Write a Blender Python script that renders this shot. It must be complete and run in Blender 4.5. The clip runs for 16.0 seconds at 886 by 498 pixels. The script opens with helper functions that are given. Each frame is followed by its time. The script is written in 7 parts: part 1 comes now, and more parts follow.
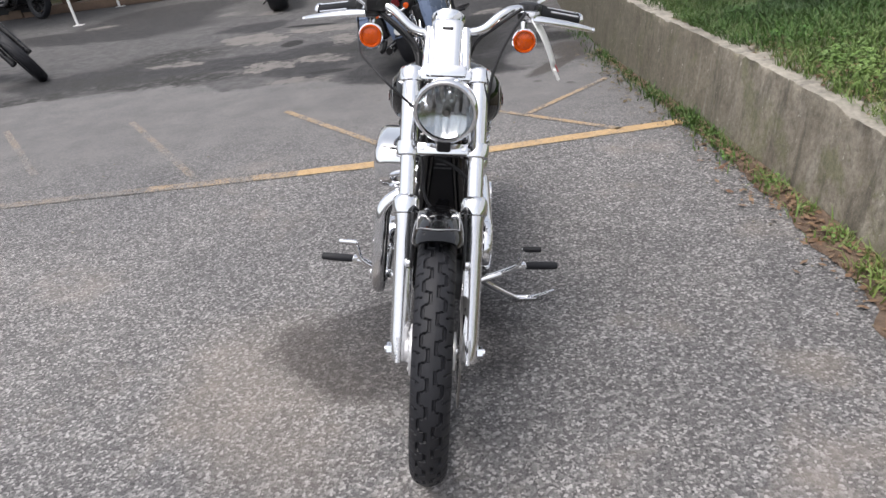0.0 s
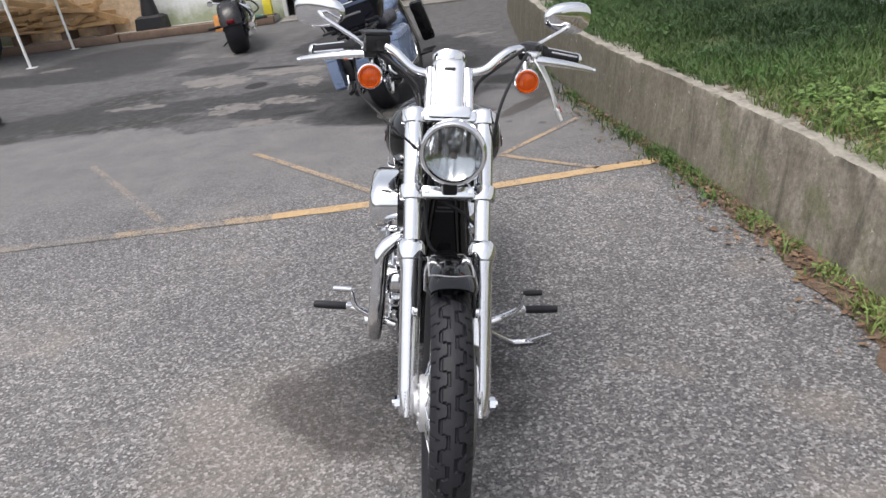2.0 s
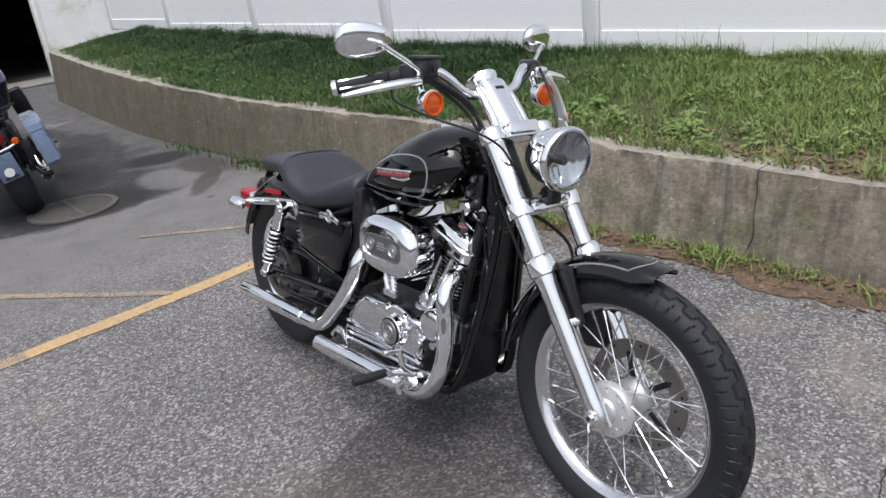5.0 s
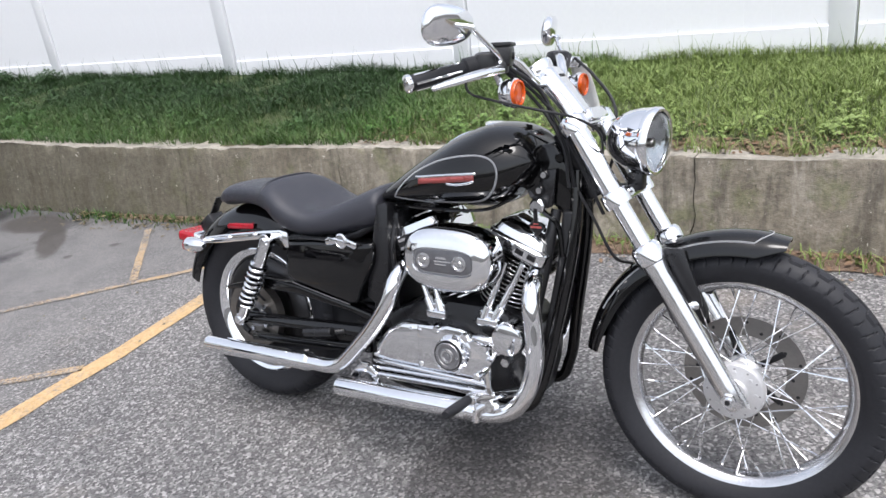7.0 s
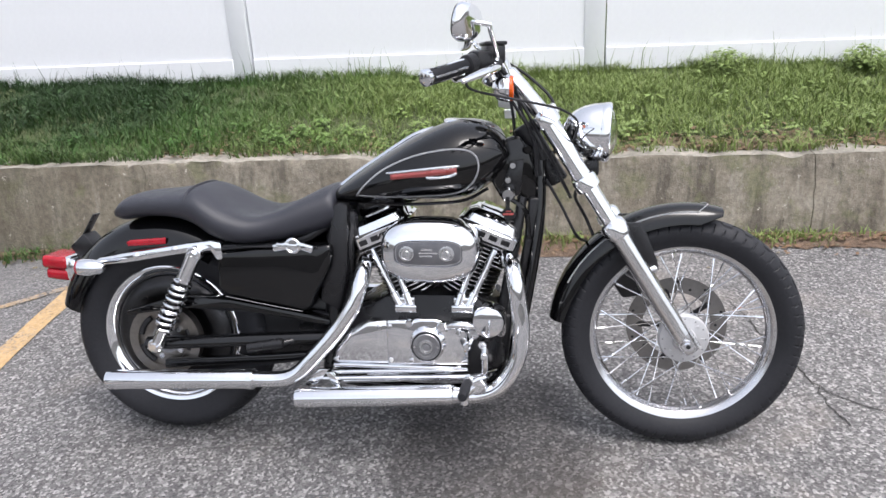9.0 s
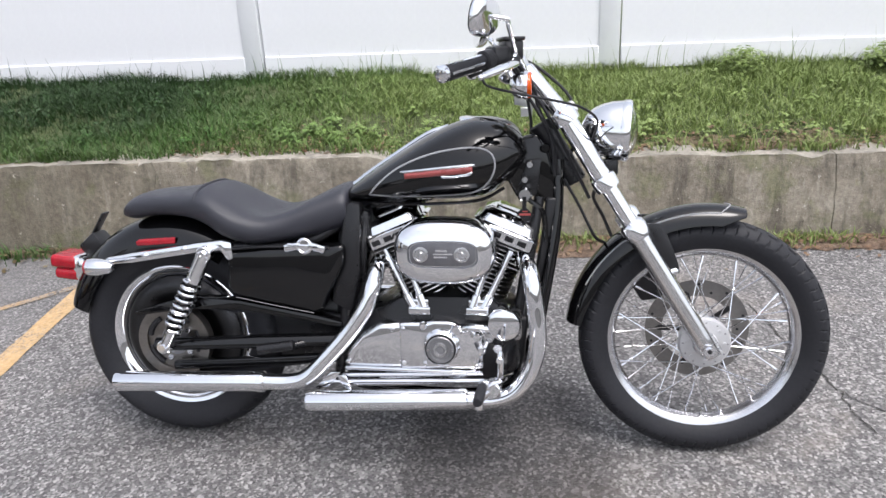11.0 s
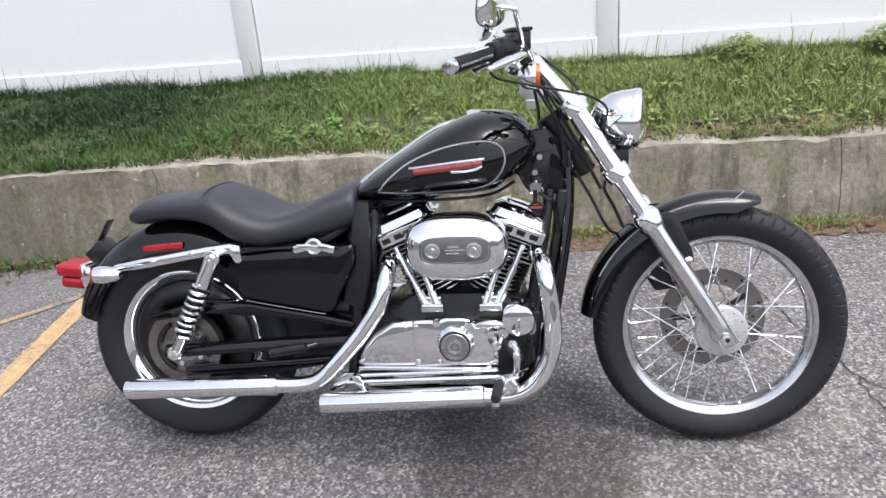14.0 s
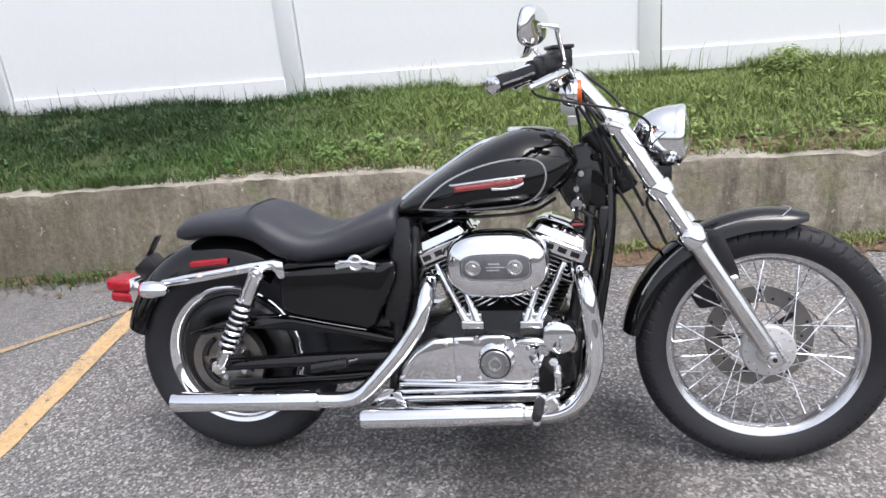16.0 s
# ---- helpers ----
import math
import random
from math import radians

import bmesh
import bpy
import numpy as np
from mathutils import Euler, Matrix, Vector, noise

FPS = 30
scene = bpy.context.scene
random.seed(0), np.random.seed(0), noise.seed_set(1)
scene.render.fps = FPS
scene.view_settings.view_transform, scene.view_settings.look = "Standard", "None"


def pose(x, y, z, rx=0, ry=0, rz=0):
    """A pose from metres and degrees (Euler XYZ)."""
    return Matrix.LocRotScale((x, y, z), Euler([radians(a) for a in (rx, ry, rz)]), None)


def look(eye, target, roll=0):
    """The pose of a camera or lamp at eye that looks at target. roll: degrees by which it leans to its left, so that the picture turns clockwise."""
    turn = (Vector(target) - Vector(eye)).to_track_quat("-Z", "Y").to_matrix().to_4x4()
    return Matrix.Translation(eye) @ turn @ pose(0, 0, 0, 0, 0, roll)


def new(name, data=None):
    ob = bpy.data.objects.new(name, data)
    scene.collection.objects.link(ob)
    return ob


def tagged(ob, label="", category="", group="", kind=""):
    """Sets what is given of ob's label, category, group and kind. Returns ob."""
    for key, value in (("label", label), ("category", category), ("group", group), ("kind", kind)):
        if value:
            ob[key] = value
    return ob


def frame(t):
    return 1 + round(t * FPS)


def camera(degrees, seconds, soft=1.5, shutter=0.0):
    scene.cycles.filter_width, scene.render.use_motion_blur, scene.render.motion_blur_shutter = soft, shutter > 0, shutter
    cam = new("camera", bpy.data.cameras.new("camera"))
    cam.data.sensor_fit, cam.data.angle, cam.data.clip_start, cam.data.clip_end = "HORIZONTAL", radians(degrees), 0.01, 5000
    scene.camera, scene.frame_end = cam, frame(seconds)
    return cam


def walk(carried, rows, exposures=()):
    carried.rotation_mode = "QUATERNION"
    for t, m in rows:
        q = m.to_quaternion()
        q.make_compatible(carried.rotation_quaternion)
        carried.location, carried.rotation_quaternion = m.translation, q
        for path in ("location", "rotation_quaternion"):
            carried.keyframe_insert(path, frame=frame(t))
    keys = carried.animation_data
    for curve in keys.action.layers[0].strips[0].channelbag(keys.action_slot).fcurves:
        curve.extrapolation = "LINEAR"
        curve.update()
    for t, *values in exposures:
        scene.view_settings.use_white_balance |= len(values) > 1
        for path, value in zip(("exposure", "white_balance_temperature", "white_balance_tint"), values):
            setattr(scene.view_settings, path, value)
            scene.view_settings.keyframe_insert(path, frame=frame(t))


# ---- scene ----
cam = camera(61.5, 16.0)
PATH = [
    (0, (0.261, -1.605, 1.428), (0.109, 0.179, 0.535), -7.8),
    (0.5, (0.259, -1.652, 1.474), (0.124, 0.177, 0.676), -7.3),
    (1, (0.258, -1.661, 1.475), (0.102, 0.156, 0.655), -8.0),
    (1.5, (0.256, -1.655, 1.47), (0.109, 0.16, 0.644), -8.4),
    (2, (0.131, -1.526, 1.425), (0.105, 0.302, 0.613), -7.1),
    (2.5, (-0.131, -1.21, 1.426), (-0.021, 0.63, 0.65), -7.5),
    (3, (-0.393, -0.999, 1.424), (0.018, 0.825, 0.715), -6.4),
    (3.5, (-0.579, -0.844, 1.422), (0.075, 0.884, 0.656), -5.9),
    (4, (-0.76, -0.887, 1.423), (0.151, 0.711, 0.638), -5.6),
    (4.2, (-0.882, -0.965, 1.432), (0.108, 0.585, 0.644), -5.4),
    (6.3, (-1.423, -0.872, 1.417), (-0.107, 0.447, 0.69), -7.3),
    (6.5, (-1.476, -0.722, 1.416), (-0.098, 0.507, 0.648), -5.2),
    (7, (-1.563, -0.297, 1.377), (-0.021, 0.742, 0.641), -7.6),
    (7.5, (-1.705, 0.02, 1.359), (0.038, 0.631, 0.591), -4.5),
    (8, (-1.886, 0.206, 1.374), (-0.085, 0.616, 0.605), -4.1),
    (8.5, (-1.958, 0.307, 1.383), (-0.148, 0.697, 0.627), -3.5),
    (9, (-1.899, 0.398, 1.39), (-0.063, 0.659, 0.64), -2.8),
    (11.5, (-1.851, 0.423, 1.375), (-0.021, 0.716, 0.623), -2.8),
    (12, (-1.847, 0.433, 1.376), (-0.019, 0.724, 0.619), -2.6),
    (12.5, (-1.848, 0.439, 1.375), (-0.014, 0.707, 0.624), -2.5),
    (13, (-1.847, 0.44, 1.371), (-0.003, 0.688, 0.639), -2.8),
    (13.5, (-1.847, 0.451, 1.365), (-0.012, 0.722, 0.618), -2.5),
    (14, (-1.841, 0.454, 1.363), (-0.01, 0.738, 0.61), -4.7),
    (14.5, (-1.848, 0.466, 1.367), (-0.02, 0.832, 0.641), -4.8),
    (15, (-1.847, 0.458, 1.367), (-0.015, 0.807, 0.644), -4.1),
    (15.5, (-1.844, 0.46, 1.367), (-0.017, 0.837, 0.646), -5.3),
    (16, (-1.84, 0.456, 1.374), (-0.012, 0.844, 0.662), -5.7),
]
EXPOSURES = [(0, 0.83, 6620, 11), (2, 0.8, 6600, 11), (3, 0.73, 6550, 10), (4.2, 0.69, 6500, 10), (6.5, 0.78, 6420, 10), (7, 1.15, 6420, 11), (7.5, 1.2, 6450, 11), (8.5, 1.12, 6450, 12), (16, 1.09, 6480, 12)]
walk(cam, [(t, look(eye, target, roll)) for t, eye, target, roll in PATH], EXPOSURES)

# ---- world, sun, exposure ----
world = bpy.data.worlds.new("sky")
scene.world = world
world.use_nodes = True
wn, wl = world.node_tree.nodes, world.node_tree.links
sky = wn.new("ShaderNodeTexSky")
sky.sky_type, sky.sun_disc = "NISHITA", False
SUN_EL, SUN_AZ = radians(70), radians(222)
sky.sun_elevation, sky.sun_rotation = SUN_EL, SUN_AZ
sky.dust_density, sky.air_density = 4.0, 1.0
soft_sky = wn.new("ShaderNodeHueSaturation")
soft_sky.inputs["Saturation"].default_value = 0.4
wl.new(sky.outputs[0], soft_sky.inputs["Color"])
wl.new(soft_sky.outputs[0], wn["Background"].inputs["Color"])
wn["Background"].inputs["Strength"].default_value = 0.15
sun = new("sun", bpy.data.lights.new("sun", "SUN"))
sun.data.energy, sun.data.angle, sun.data.color = 0.8, radians(30), (1.0, 0.985, 0.97)
sun_from = Vector((math.sin(SUN_AZ) * math.cos(SUN_EL), math.cos(SUN_AZ) * math.cos(SUN_EL), math.sin(SUN_EL)))
sun.matrix_world = look(sun_from * 30, (0, 0, 0))


# ---- materials ----
def material(name, colour, rough=0.5, metal=0.0, coat=0.0, spec=0.5):
    m = bpy.data.materials.new(name)
    m.use_nodes = True
    b = m.node_tree.nodes["Principled BSDF"]
    b.inputs["Base Color"].default_value = (*colour, 1)
    b.inputs["Roughness"].default_value = rough
    b.inputs["Metallic"].default_value = metal
    b.inputs["Coat Weight"].default_value = coat
    b.inputs["Specular IOR Level"].default_value = spec
    return m


class Nodes:
    """Short hand for node links of one material."""

    def __init__(self, m):
        self.t = m.node_tree
        self.b = self.t.nodes["Principled BSDF"]

    def add(self, kind, **values):
        n = self.t.nodes.new("ShaderNode" + kind)
        for k, v in values.items():
            n.inputs[k.replace("_", " ")].default_value = v
        return n

    def link(self, a, b):
        self.t.links.new(a, b)

    def coords(self, source="Object"):
        return self.add("TexCoord").outputs[source]

    def noise(self, scale, detail=4.0, rough=0.55, at=None):
        n = self.add("TexNoise", Scale=scale, Detail=detail, Roughness=rough)
        self.link(at if at else self.coords(), n.inputs["Vector"])
        return n

    def ramp(self, fac, *stops):
        r = self.add("ValToRGB")
        while len(r.color_ramp.elements) < len(stops):
            r.color_ramp.elements.new(0.5)
        for e, (p, c) in zip(r.color_ramp.elements, stops):
            e.position = p
            e.color = (*c, 1) if len(c) == 3 else c
        self.link(fac, r.inputs["Fac"])
        return r.outputs["Color"]

    def grey(self, fac, a, b, p=0.0, q=1.0):
        return self.ramp(fac, (p, (a, a, a)), (q, (b, b, b)))

    def mix(self, fac, a, b, how="MIX"):
        n = self.t.nodes.new("ShaderNodeMix")
        n.data_type, n.blend_type = "RGBA", how
        for socket, v in ((n.inputs[0], fac), (n.inputs[6], a), (n.inputs[7], b)):
            if isinstance(v, (int, float)):
                socket.default_value = v
            elif isinstance(v, tuple):
                socket.default_value = (*v, 1)
            else:
                self.link(v, socket)
        return n.outputs[2]

    def maths(self, how, a, b=0.0):
        n = self.t.nodes.new("ShaderNodeMath")
        n.operation = how
        for socket, v in ((n.inputs[0], a), (n.inputs[1], b)):
            if isinstance(v, (int, float)):
                socket.default_value = v
            else:
                self.link(v, socket)
        return n.outputs[0]

    def bump(self, height, strength=0.3, distance=0.01):
        n = self.add("Bump", Strength=strength, Distance=distance)
        self.link(height, n.inputs["Height"])
        self.link(n.outputs[0], self.b.inputs["Normal"])

    def base(self, c):
        self.link(c, self.b.inputs["Base Color"])

    def rough(self, c):
        self.link(c, self.b.inputs["Roughness"])


def varied(name, colour, rough, metal=0.0, amount=0.25, scale=6.0, fine=60.0, bump=0.1, coat=0.0, rvar=0.12, spec=0.5):
    """A plain stuff with stains at a large scale and grain at a small one."""
    m = material(name, colour, rough, metal, coat, spec)
    n = Nodes(m)
    big, small = n.noise(scale, 5), n.noise(fine, 3)
    both = n.maths("ADD", n.maths("MULTIPLY", big.outputs[0], 0.65), n.maths("MULTIPLY", small.outputs[0], 0.35))
    lo, hi = [c * (1 - amount) for c in colour], [min(1, c * (1 + amount)) for c in colour]
    n.base(n.ramp(both, (0.3, lo), (0.7, hi)))
    n.rough(n.grey(big.outputs[0], max(0.02, rough - rvar), min(1, rough + rvar), 0.3, 0.7))
    if bump:
        n.bump(small.outputs[0], bump, 0.004)
    return m


CHROME = varied("chrome", (0.82, 0.83, 0.85), 0.05, 1.0, 0.04, 8, 90, 0.01, 0, 0.03)
ALLOY = varied("polished_alloy", (0.62, 0.62, 0.63), 0.24, 1.0, 0.12, 12, 150, 0.05, 0, 0.08)
SLIDER = varied("polished_slider", (0.72, 0.72, 0.73), 0.17, 1.0, 0.05, 12, 150, 0.0, 0, 0.04)
CAST = varied("cast_alloy", (0.32, 0.32, 0.33), 0.45, 1.0, 0.2, 12, 200, 0.2)
STEEL = varied("dark_steel", (0.22, 0.205, 0.19), 0.38, 1.0, 0.25, 14, 120, 0.1)
BLACK = varied("gloss_black_paint", (0.003, 0.003, 0.0035), 0.035, 0.0, 0.3, 5, 80, 0.0, 0.0, 0.015, 0.5)
SATIN = varied("satin_black", (0.01, 0.01, 0.0115), 0.3, 0.0, 0.3, 9, 140, 0.08, 0, 0.12, 0.4)
PLASTIC = varied("black_plastic", (0.014, 0.014, 0.016), 0.5, 0.0, 0.3, 9, 200, 0.15, 0, 0.12, 0.35)
RUBBER = varied("tyre_rubber", (0.014, 0.0145, 0.018), 0.58, 0.0, 0.35, 7, 110, 0.15, 0, 0.1, 0.35)
VINYL = varied("seat_vinyl", (0.022, 0.023, 0.031), 0.42, 0.0, 0.25, 5, 420, 0.35)
STRIPE = varied("silver_pinstripe", (0.33, 0.33, 0.345), 0.45, 0.3, 0.1, 20, 90, 0)
RED_BADGE = varied("red_badge_enamel", (0.3, 0.055, 0.05), 0.35, 0.0, 0.15, 30, 120, 0, 0.5)
GREY_PLATE = varied("grey_insert", (0.16, 0.16, 0.17), 0.4, 0.7, 0.2, 30, 160, 0.1)
BLUE = varied("slate_blue_paint", (0.14, 0.185, 0.285), 0.28, 0.1, 0.1, 4, 60, 0, 0.0, 0.04, 0.4)
BAND_BLUE = varied("deep_slate_blue_paint", (0.07, 0.092, 0.15), 0.2, 0.1, 0.1, 4, 60, 0, 0.0, 0.04, 0.4)
NAVY = varied("dark_blue_paint", (0.004, 0.006, 0.014), 0.12, 0.0, 0.2, 4, 60, 0, 0.0, 0.04, 0.4)
RED_PAINT = varied("red_paint", (0.28, 0.012, 0.012), 0.15, 0.0, 0.15, 4, 60, 0, 0.8, 0.04)
PAPER = varied("paper_tag", (0.78, 0.78, 0.76), 0.6, 0.0, 0.05, 20, 90, 0.05)
WHITE_VINYL = varied("white_vinyl", (0.79, 0.8, 0.825), 0.35, 0.0, 0.03, 1.2, 40, 0.03)
WHITE_POLE = varied("white_enamel", (0.75, 0.75, 0.73), 0.35, 0.0, 0.08, 5, 60, 0.03)
YELLOW_PLASTIC = varied("yellow_plastic", (0.62, 0.52, 0.04), 0.4, 0.0, 0.2, 8, 60, 0.03)
WHITE_PLASTIC = varied("white_plastic", (0.75, 0.75, 0.74), 0.4, 0.0, 0.08, 8, 60, 0.03)
ORANGE_WOOD = varied("orange_board", (0.55, 0.22, 0.05), 0.6, 0.0, 0.2, 8, 60, 0.1)
LUMBER = varied("pine_lumber", (0.42, 0.26, 0.12), 0.65, 0.0, 0.4, 3, 40, 0.2)
OSB = varied("strand_board", (0.55, 0.41, 0.27), 0.7, 0.0, 0.35, 9, 55, 0.2)
TIMBER_EDGE = varied("old_timber", (0.16, 0.11, 0.08), 0.85, 0.0, 0.35, 5, 50, 0.4)
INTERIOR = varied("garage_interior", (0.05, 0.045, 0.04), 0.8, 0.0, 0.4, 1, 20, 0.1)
SLAB = varied("concrete_slab", (0.4, 0.38, 0.35), 0.85, 0.0, 0.2, 2, 60, 0.2)
# slab concrete with the shade at the garage mouth put into its colour
APRON = varied("shaded_concrete_apron", (0.2, 0.19, 0.175), 0.85, 0.0, 0.3, 3, 60, 0.2)
GREEN_HOSE = varied("green_hose", (0.02, 0.16, 0.12), 0.4, 0.0, 0.2, 10, 80, 0)
IRON = varied("cast_iron", (0.1, 0.095, 0.088), 0.7, 0.4, 0.35, 14, 90, 0.3)
DISC_STEEL = varied("brake_disc_steel", (0.2, 0.19, 0.18), 0.48, 0.8, 0.2, 14, 120, 0.1)
RIM_CHROME = varied("dull_rim_chrome", (0.62, 0.62, 0.635), 0.17, 1.0, 0.12, 9, 160, 0.12, 0, 0.07)
HUB_ALLOY = varied("satin_hub_alloy", (0.6, 0.6, 0.61), 0.42, 0.65, 0.1, 12, 200, 0.1)
DARK_METAL = varied("dark_metal", (0.05, 0.05, 0.052), 0.34, 1.0, 0.25, 10, 120, 0.05)
MIRROR = material("mirror_glass", (0.9, 0.9, 0.9), 0.01, 1.0)


def lens_stuff(name, colour, rough=0.12):
    m = material(name, colour, rough, 0.0, 0.1)
    n = Nodes(m)
    wave = n.add("TexWave", Scale=70.0, Distortion=0.0)
    n.link(n.coords(), wave.inputs["Vector"])
    n.bump(wave.outputs["Fac"], 0.25, 0.003)
    n.base(n.ramp(n.noise(40).outputs[0], (0.35, [c * 0.75 for c in colour]), (0.65, colour)))
    return m


ORANGE = lens_stuff("amber_lens", (0.62, 0.085, 0.004))
RED_LENS = lens_stuff("red_lens", (0.34, 0.008, 0.018))
DARK_RED_LENS = lens_stuff("dark_red_lens", (0.12, 0.003, 0.006))
GLASS = material("clear_glass", (0.95, 0.97, 0.98), 0.02)
GLASS.node_tree.nodes["Principled BSDF"].inputs["Transmission Weight"].default_value = 1.0
GLASS.node_tree.nodes["Principled BSDF"].inputs["IOR"].default_value = 1.12
REFLECTOR = material("lamp_reflector", (0.42, 0.43, 0.44), 0.16, 1.0)

def asphalt():
    """Coarse worn asphalt with pale chippings; the older surface past y = 4.4 is darker, smoother and damp."""
    m = material("asphalt", (0.1, 0.1, 0.1), 0.85)
    n = Nodes(m)
    at = n.coords()
    split = n.add("SeparateXYZ")
    n.link(at, split.inputs[0])
    x, y = split.outputs[0], split.outputs[1]
    chips = n.add("TexVoronoi", Scale=120.0)
    n.link(at, chips.inputs["Vector"])
    grains = n.add("TexVoronoi", Scale=290.0)
    n.link(at, grains.inputs["Vector"])
    tone = n.add("SeparateColor")
    n.link(chips.outputs["Color"], tone.inputs[0])
    fine = n.add("SeparateColor")
    n.link(grains.outputs["Color"], fine.inputs[0])
    new_chips = n.ramp(tone.outputs[0], (0.0, (0.035, 0.035, 0.037)), (0.3, (0.09, 0.09, 0.092)), (0.6, (0.155, 0.155, 0.155)), (0.84, (0.3, 0.297, 0.29)), (1.0, (0.52, 0.51, 0.495)))
    coarse = n.mix(0.3, new_chips, n.ramp(fine.outputs[1], (0.0, (0.04, 0.04, 0.04)), (1.0, (0.3, 0.29, 0.28))))
    big = n.noise(0.55, 5, 0.6, at)
    mid = n.noise(3.2, 6, 0.65, at)
    coarse = n.mix(1.0, coarse, n.ramp(big.outputs[0], (0.3, (0.7, 0.7, 0.71)), (0.7, (1.07, 1.045, 1.01))), "MULTIPLY")
    coarse = n.mix(1.0, coarse, n.ramp(mid.outputs[0], (0.3, (0.86, 0.86, 0.86)), (0.7, (1.1, 1.1, 1.1))), "MULTIPLY")
    dust = n.noise(1.4, 6, 0.7, at)
    coarse = n.mix(n.grey(dust.outputs[0], 0, 0.5, 0.55, 0.72), coarse, (0.27, 0.235, 0.2))
    # smoother grey strip in the bay behind the line
    older = n.ramp(fine.outputs[0], (0.0, (0.1, 0.1, 0.1)), (1.0, (0.19, 0.186, 0.18)))
    older = n.mix(1.0, older, n.ramp(mid.outputs[0], (0.25, (0.72, 0.72, 0.73)), (0.75, (1.25, 1.23, 1.2))), "MULTIPLY")
    pits = n.add("TexVoronoi", Scale=2.4)
    n.link(n.mix(0.12, at, mid.outputs["Color"]), pits.inputs["Vector"])
    older = n.mix(n.grey(pits.outputs["Distance"], 0.7, 0, 0.05, 0.085), older, (0.045, 0.042, 0.04))
    rag = n.maths("MULTIPLY", n.maths("SUBTRACT", mid.outputs[0], 0.5), 1.3)
    m1 = n.add("MapRange", From_Min=2.3, From_Max=3.6)
    n.link(n.maths("ADD", y, rag), m1.inputs[0])
    col = n.mix(m1.outputs[0], coarse, older)
    # old, damp and patched surface further back: its ragged near edge, then stains
    wobble = n.noise(1.1, 7, 0.65, at)
    shift = n.t.nodes.new("ShaderNodeVectorMath")
    shift.operation = "MULTIPLY_ADD"
    shift.inputs[1].default_value, shift.inputs[2].default_value = (1.1, 1.1, 0), (-0.55, -0.55, 0)
    n.link(wobble.outputs["Color"], shift.inputs[0])
    bent = n.t.nodes.new("ShaderNodeVectorMath")
    n.link(at, bent.inputs[0])
    n.link(shift.outputs[0], bent.inputs[1])
    grit = n.noise(9.0, 7, 0.72, at)
    crook = n.t.nodes.new("ShaderNodeVectorMath")
    crook.operation = "MULTIPLY_ADD"
    crook.inputs[1].default_value = (0.75, 0.6, 0)
    pushed = n.t.nodes.new("ShaderNodeVectorMath")
    pushed.inputs[1].default_value = (-0.375, -0.3, 0)
    n.link(at, pushed.inputs[0])
    n.link(n.noise(3.4, 6, 0.7, at).outputs["Color"], crook.inputs[0])
    n.link(pushed.outputs[0], crook.inputs[2])
    crook = crook.outputs[0]

    def stains(spots, soft=0.2, ragged=0.5, bend_by=bent.outputs[0]):
        """Mask of oval stains: centre, half lengths and turn of each."""
        mask = None
        for sx, sy, rx, ry, turn in spots:
            put = n.add("Mapping")
            put.vector_type = "TEXTURE"
            put.inputs["Location"].default_value = (sx, sy, 0)
            put.inputs["Rotation"].default_value = (0, 0, radians(turn))
            put.inputs["Scale"].default_value = (rx, ry, 1)
            n.link(bend_by, put.inputs[0])
            far_ = n.t.nodes.new("ShaderNodeVectorMath")
            far_.operation = "LENGTH"
            n.link(put.outputs[0], far_.inputs[0])
            mask = far_.outputs["Value"] if mask is None else n.maths("MINIMUM", mask, far_.outputs["Value"])
        mask = n.maths("ADD", mask, n.maths("MULTIPLY", n.maths("SUBTRACT", grit.outputs[0], 0.5), ragged))
        out = n.add("MapRange", From_Min=1.0 + soft, From_Max=1.0 - soft)
        n.link(mask, out.inputs[0])
        return out.outputs[0]

    along_x = n.add("MapRange", From_Min=-5.0, From_Max=2.0)
    n.link(x, along_x.inputs[0])
    brim = n.ramp(along_x.outputs[0], *[((px + 5) / 7, (py / 10,) * 3) for px, py in ((-5, 5.05), (-4, 5.06), (-2.65, 5.12), (-2.2, 4.94), (-2.0, 4.63), (-1.2, 4.68), (-0.6, 4.24), (0.05, 4.12), (0.3, 4.14), (0.9, 4.3), (2, 4.3))])
    brim = n.maths("MULTIPLY", brim, 10.0)
    edge = n.maths("ADD", n.maths("SUBTRACT", y, brim), n.maths("ADD", n.maths("MULTIPLY", n.maths("SUBTRACT", wobble.outputs[0], 0.5), 0.5), n.maths("MULTIPLY", n.maths("SUBTRACT", grit.outputs[0], 0.5), 0.35)))
    m2 = n.add("MapRange", From_Min=-0.03, From_Max=0.05)
    n.link(edge, m2.inputs[0])
    wet = n.mix(0.1, (0.015, 0.015, 0.017), older)
    damp = n.mix(n.grey(grit.outputs[0], 0.16, 0.52, 0.4, 0.6), older, wet)
    soaked = stains([(-0.05, 6.6, 0.95, 2.2, 0), (-1.05, 9.5, 0.5, 2.0, -6), (-1.3, 5.6, 0.6, 0.75, 0), (-2.3, 5.75, 0.9, 0.35, 0), (-4.3, 10.0, 1.4, 1.6, 35), (-5.3, 8.95, 1.5, 0.5, -18), (-2.5, 8.0, 0.5, 0.35, 0), (-0.05, 4.75, 0.9, 0.6, 0), (-3.6, 5.9, 1.0, 0.5, 0)], 0.07, 0.25)
    damp = n.mix(soaked, damp, n.mix(n.grey(grit.outputs[0], 0, 0.25, 0.45, 0.65), wet, older))
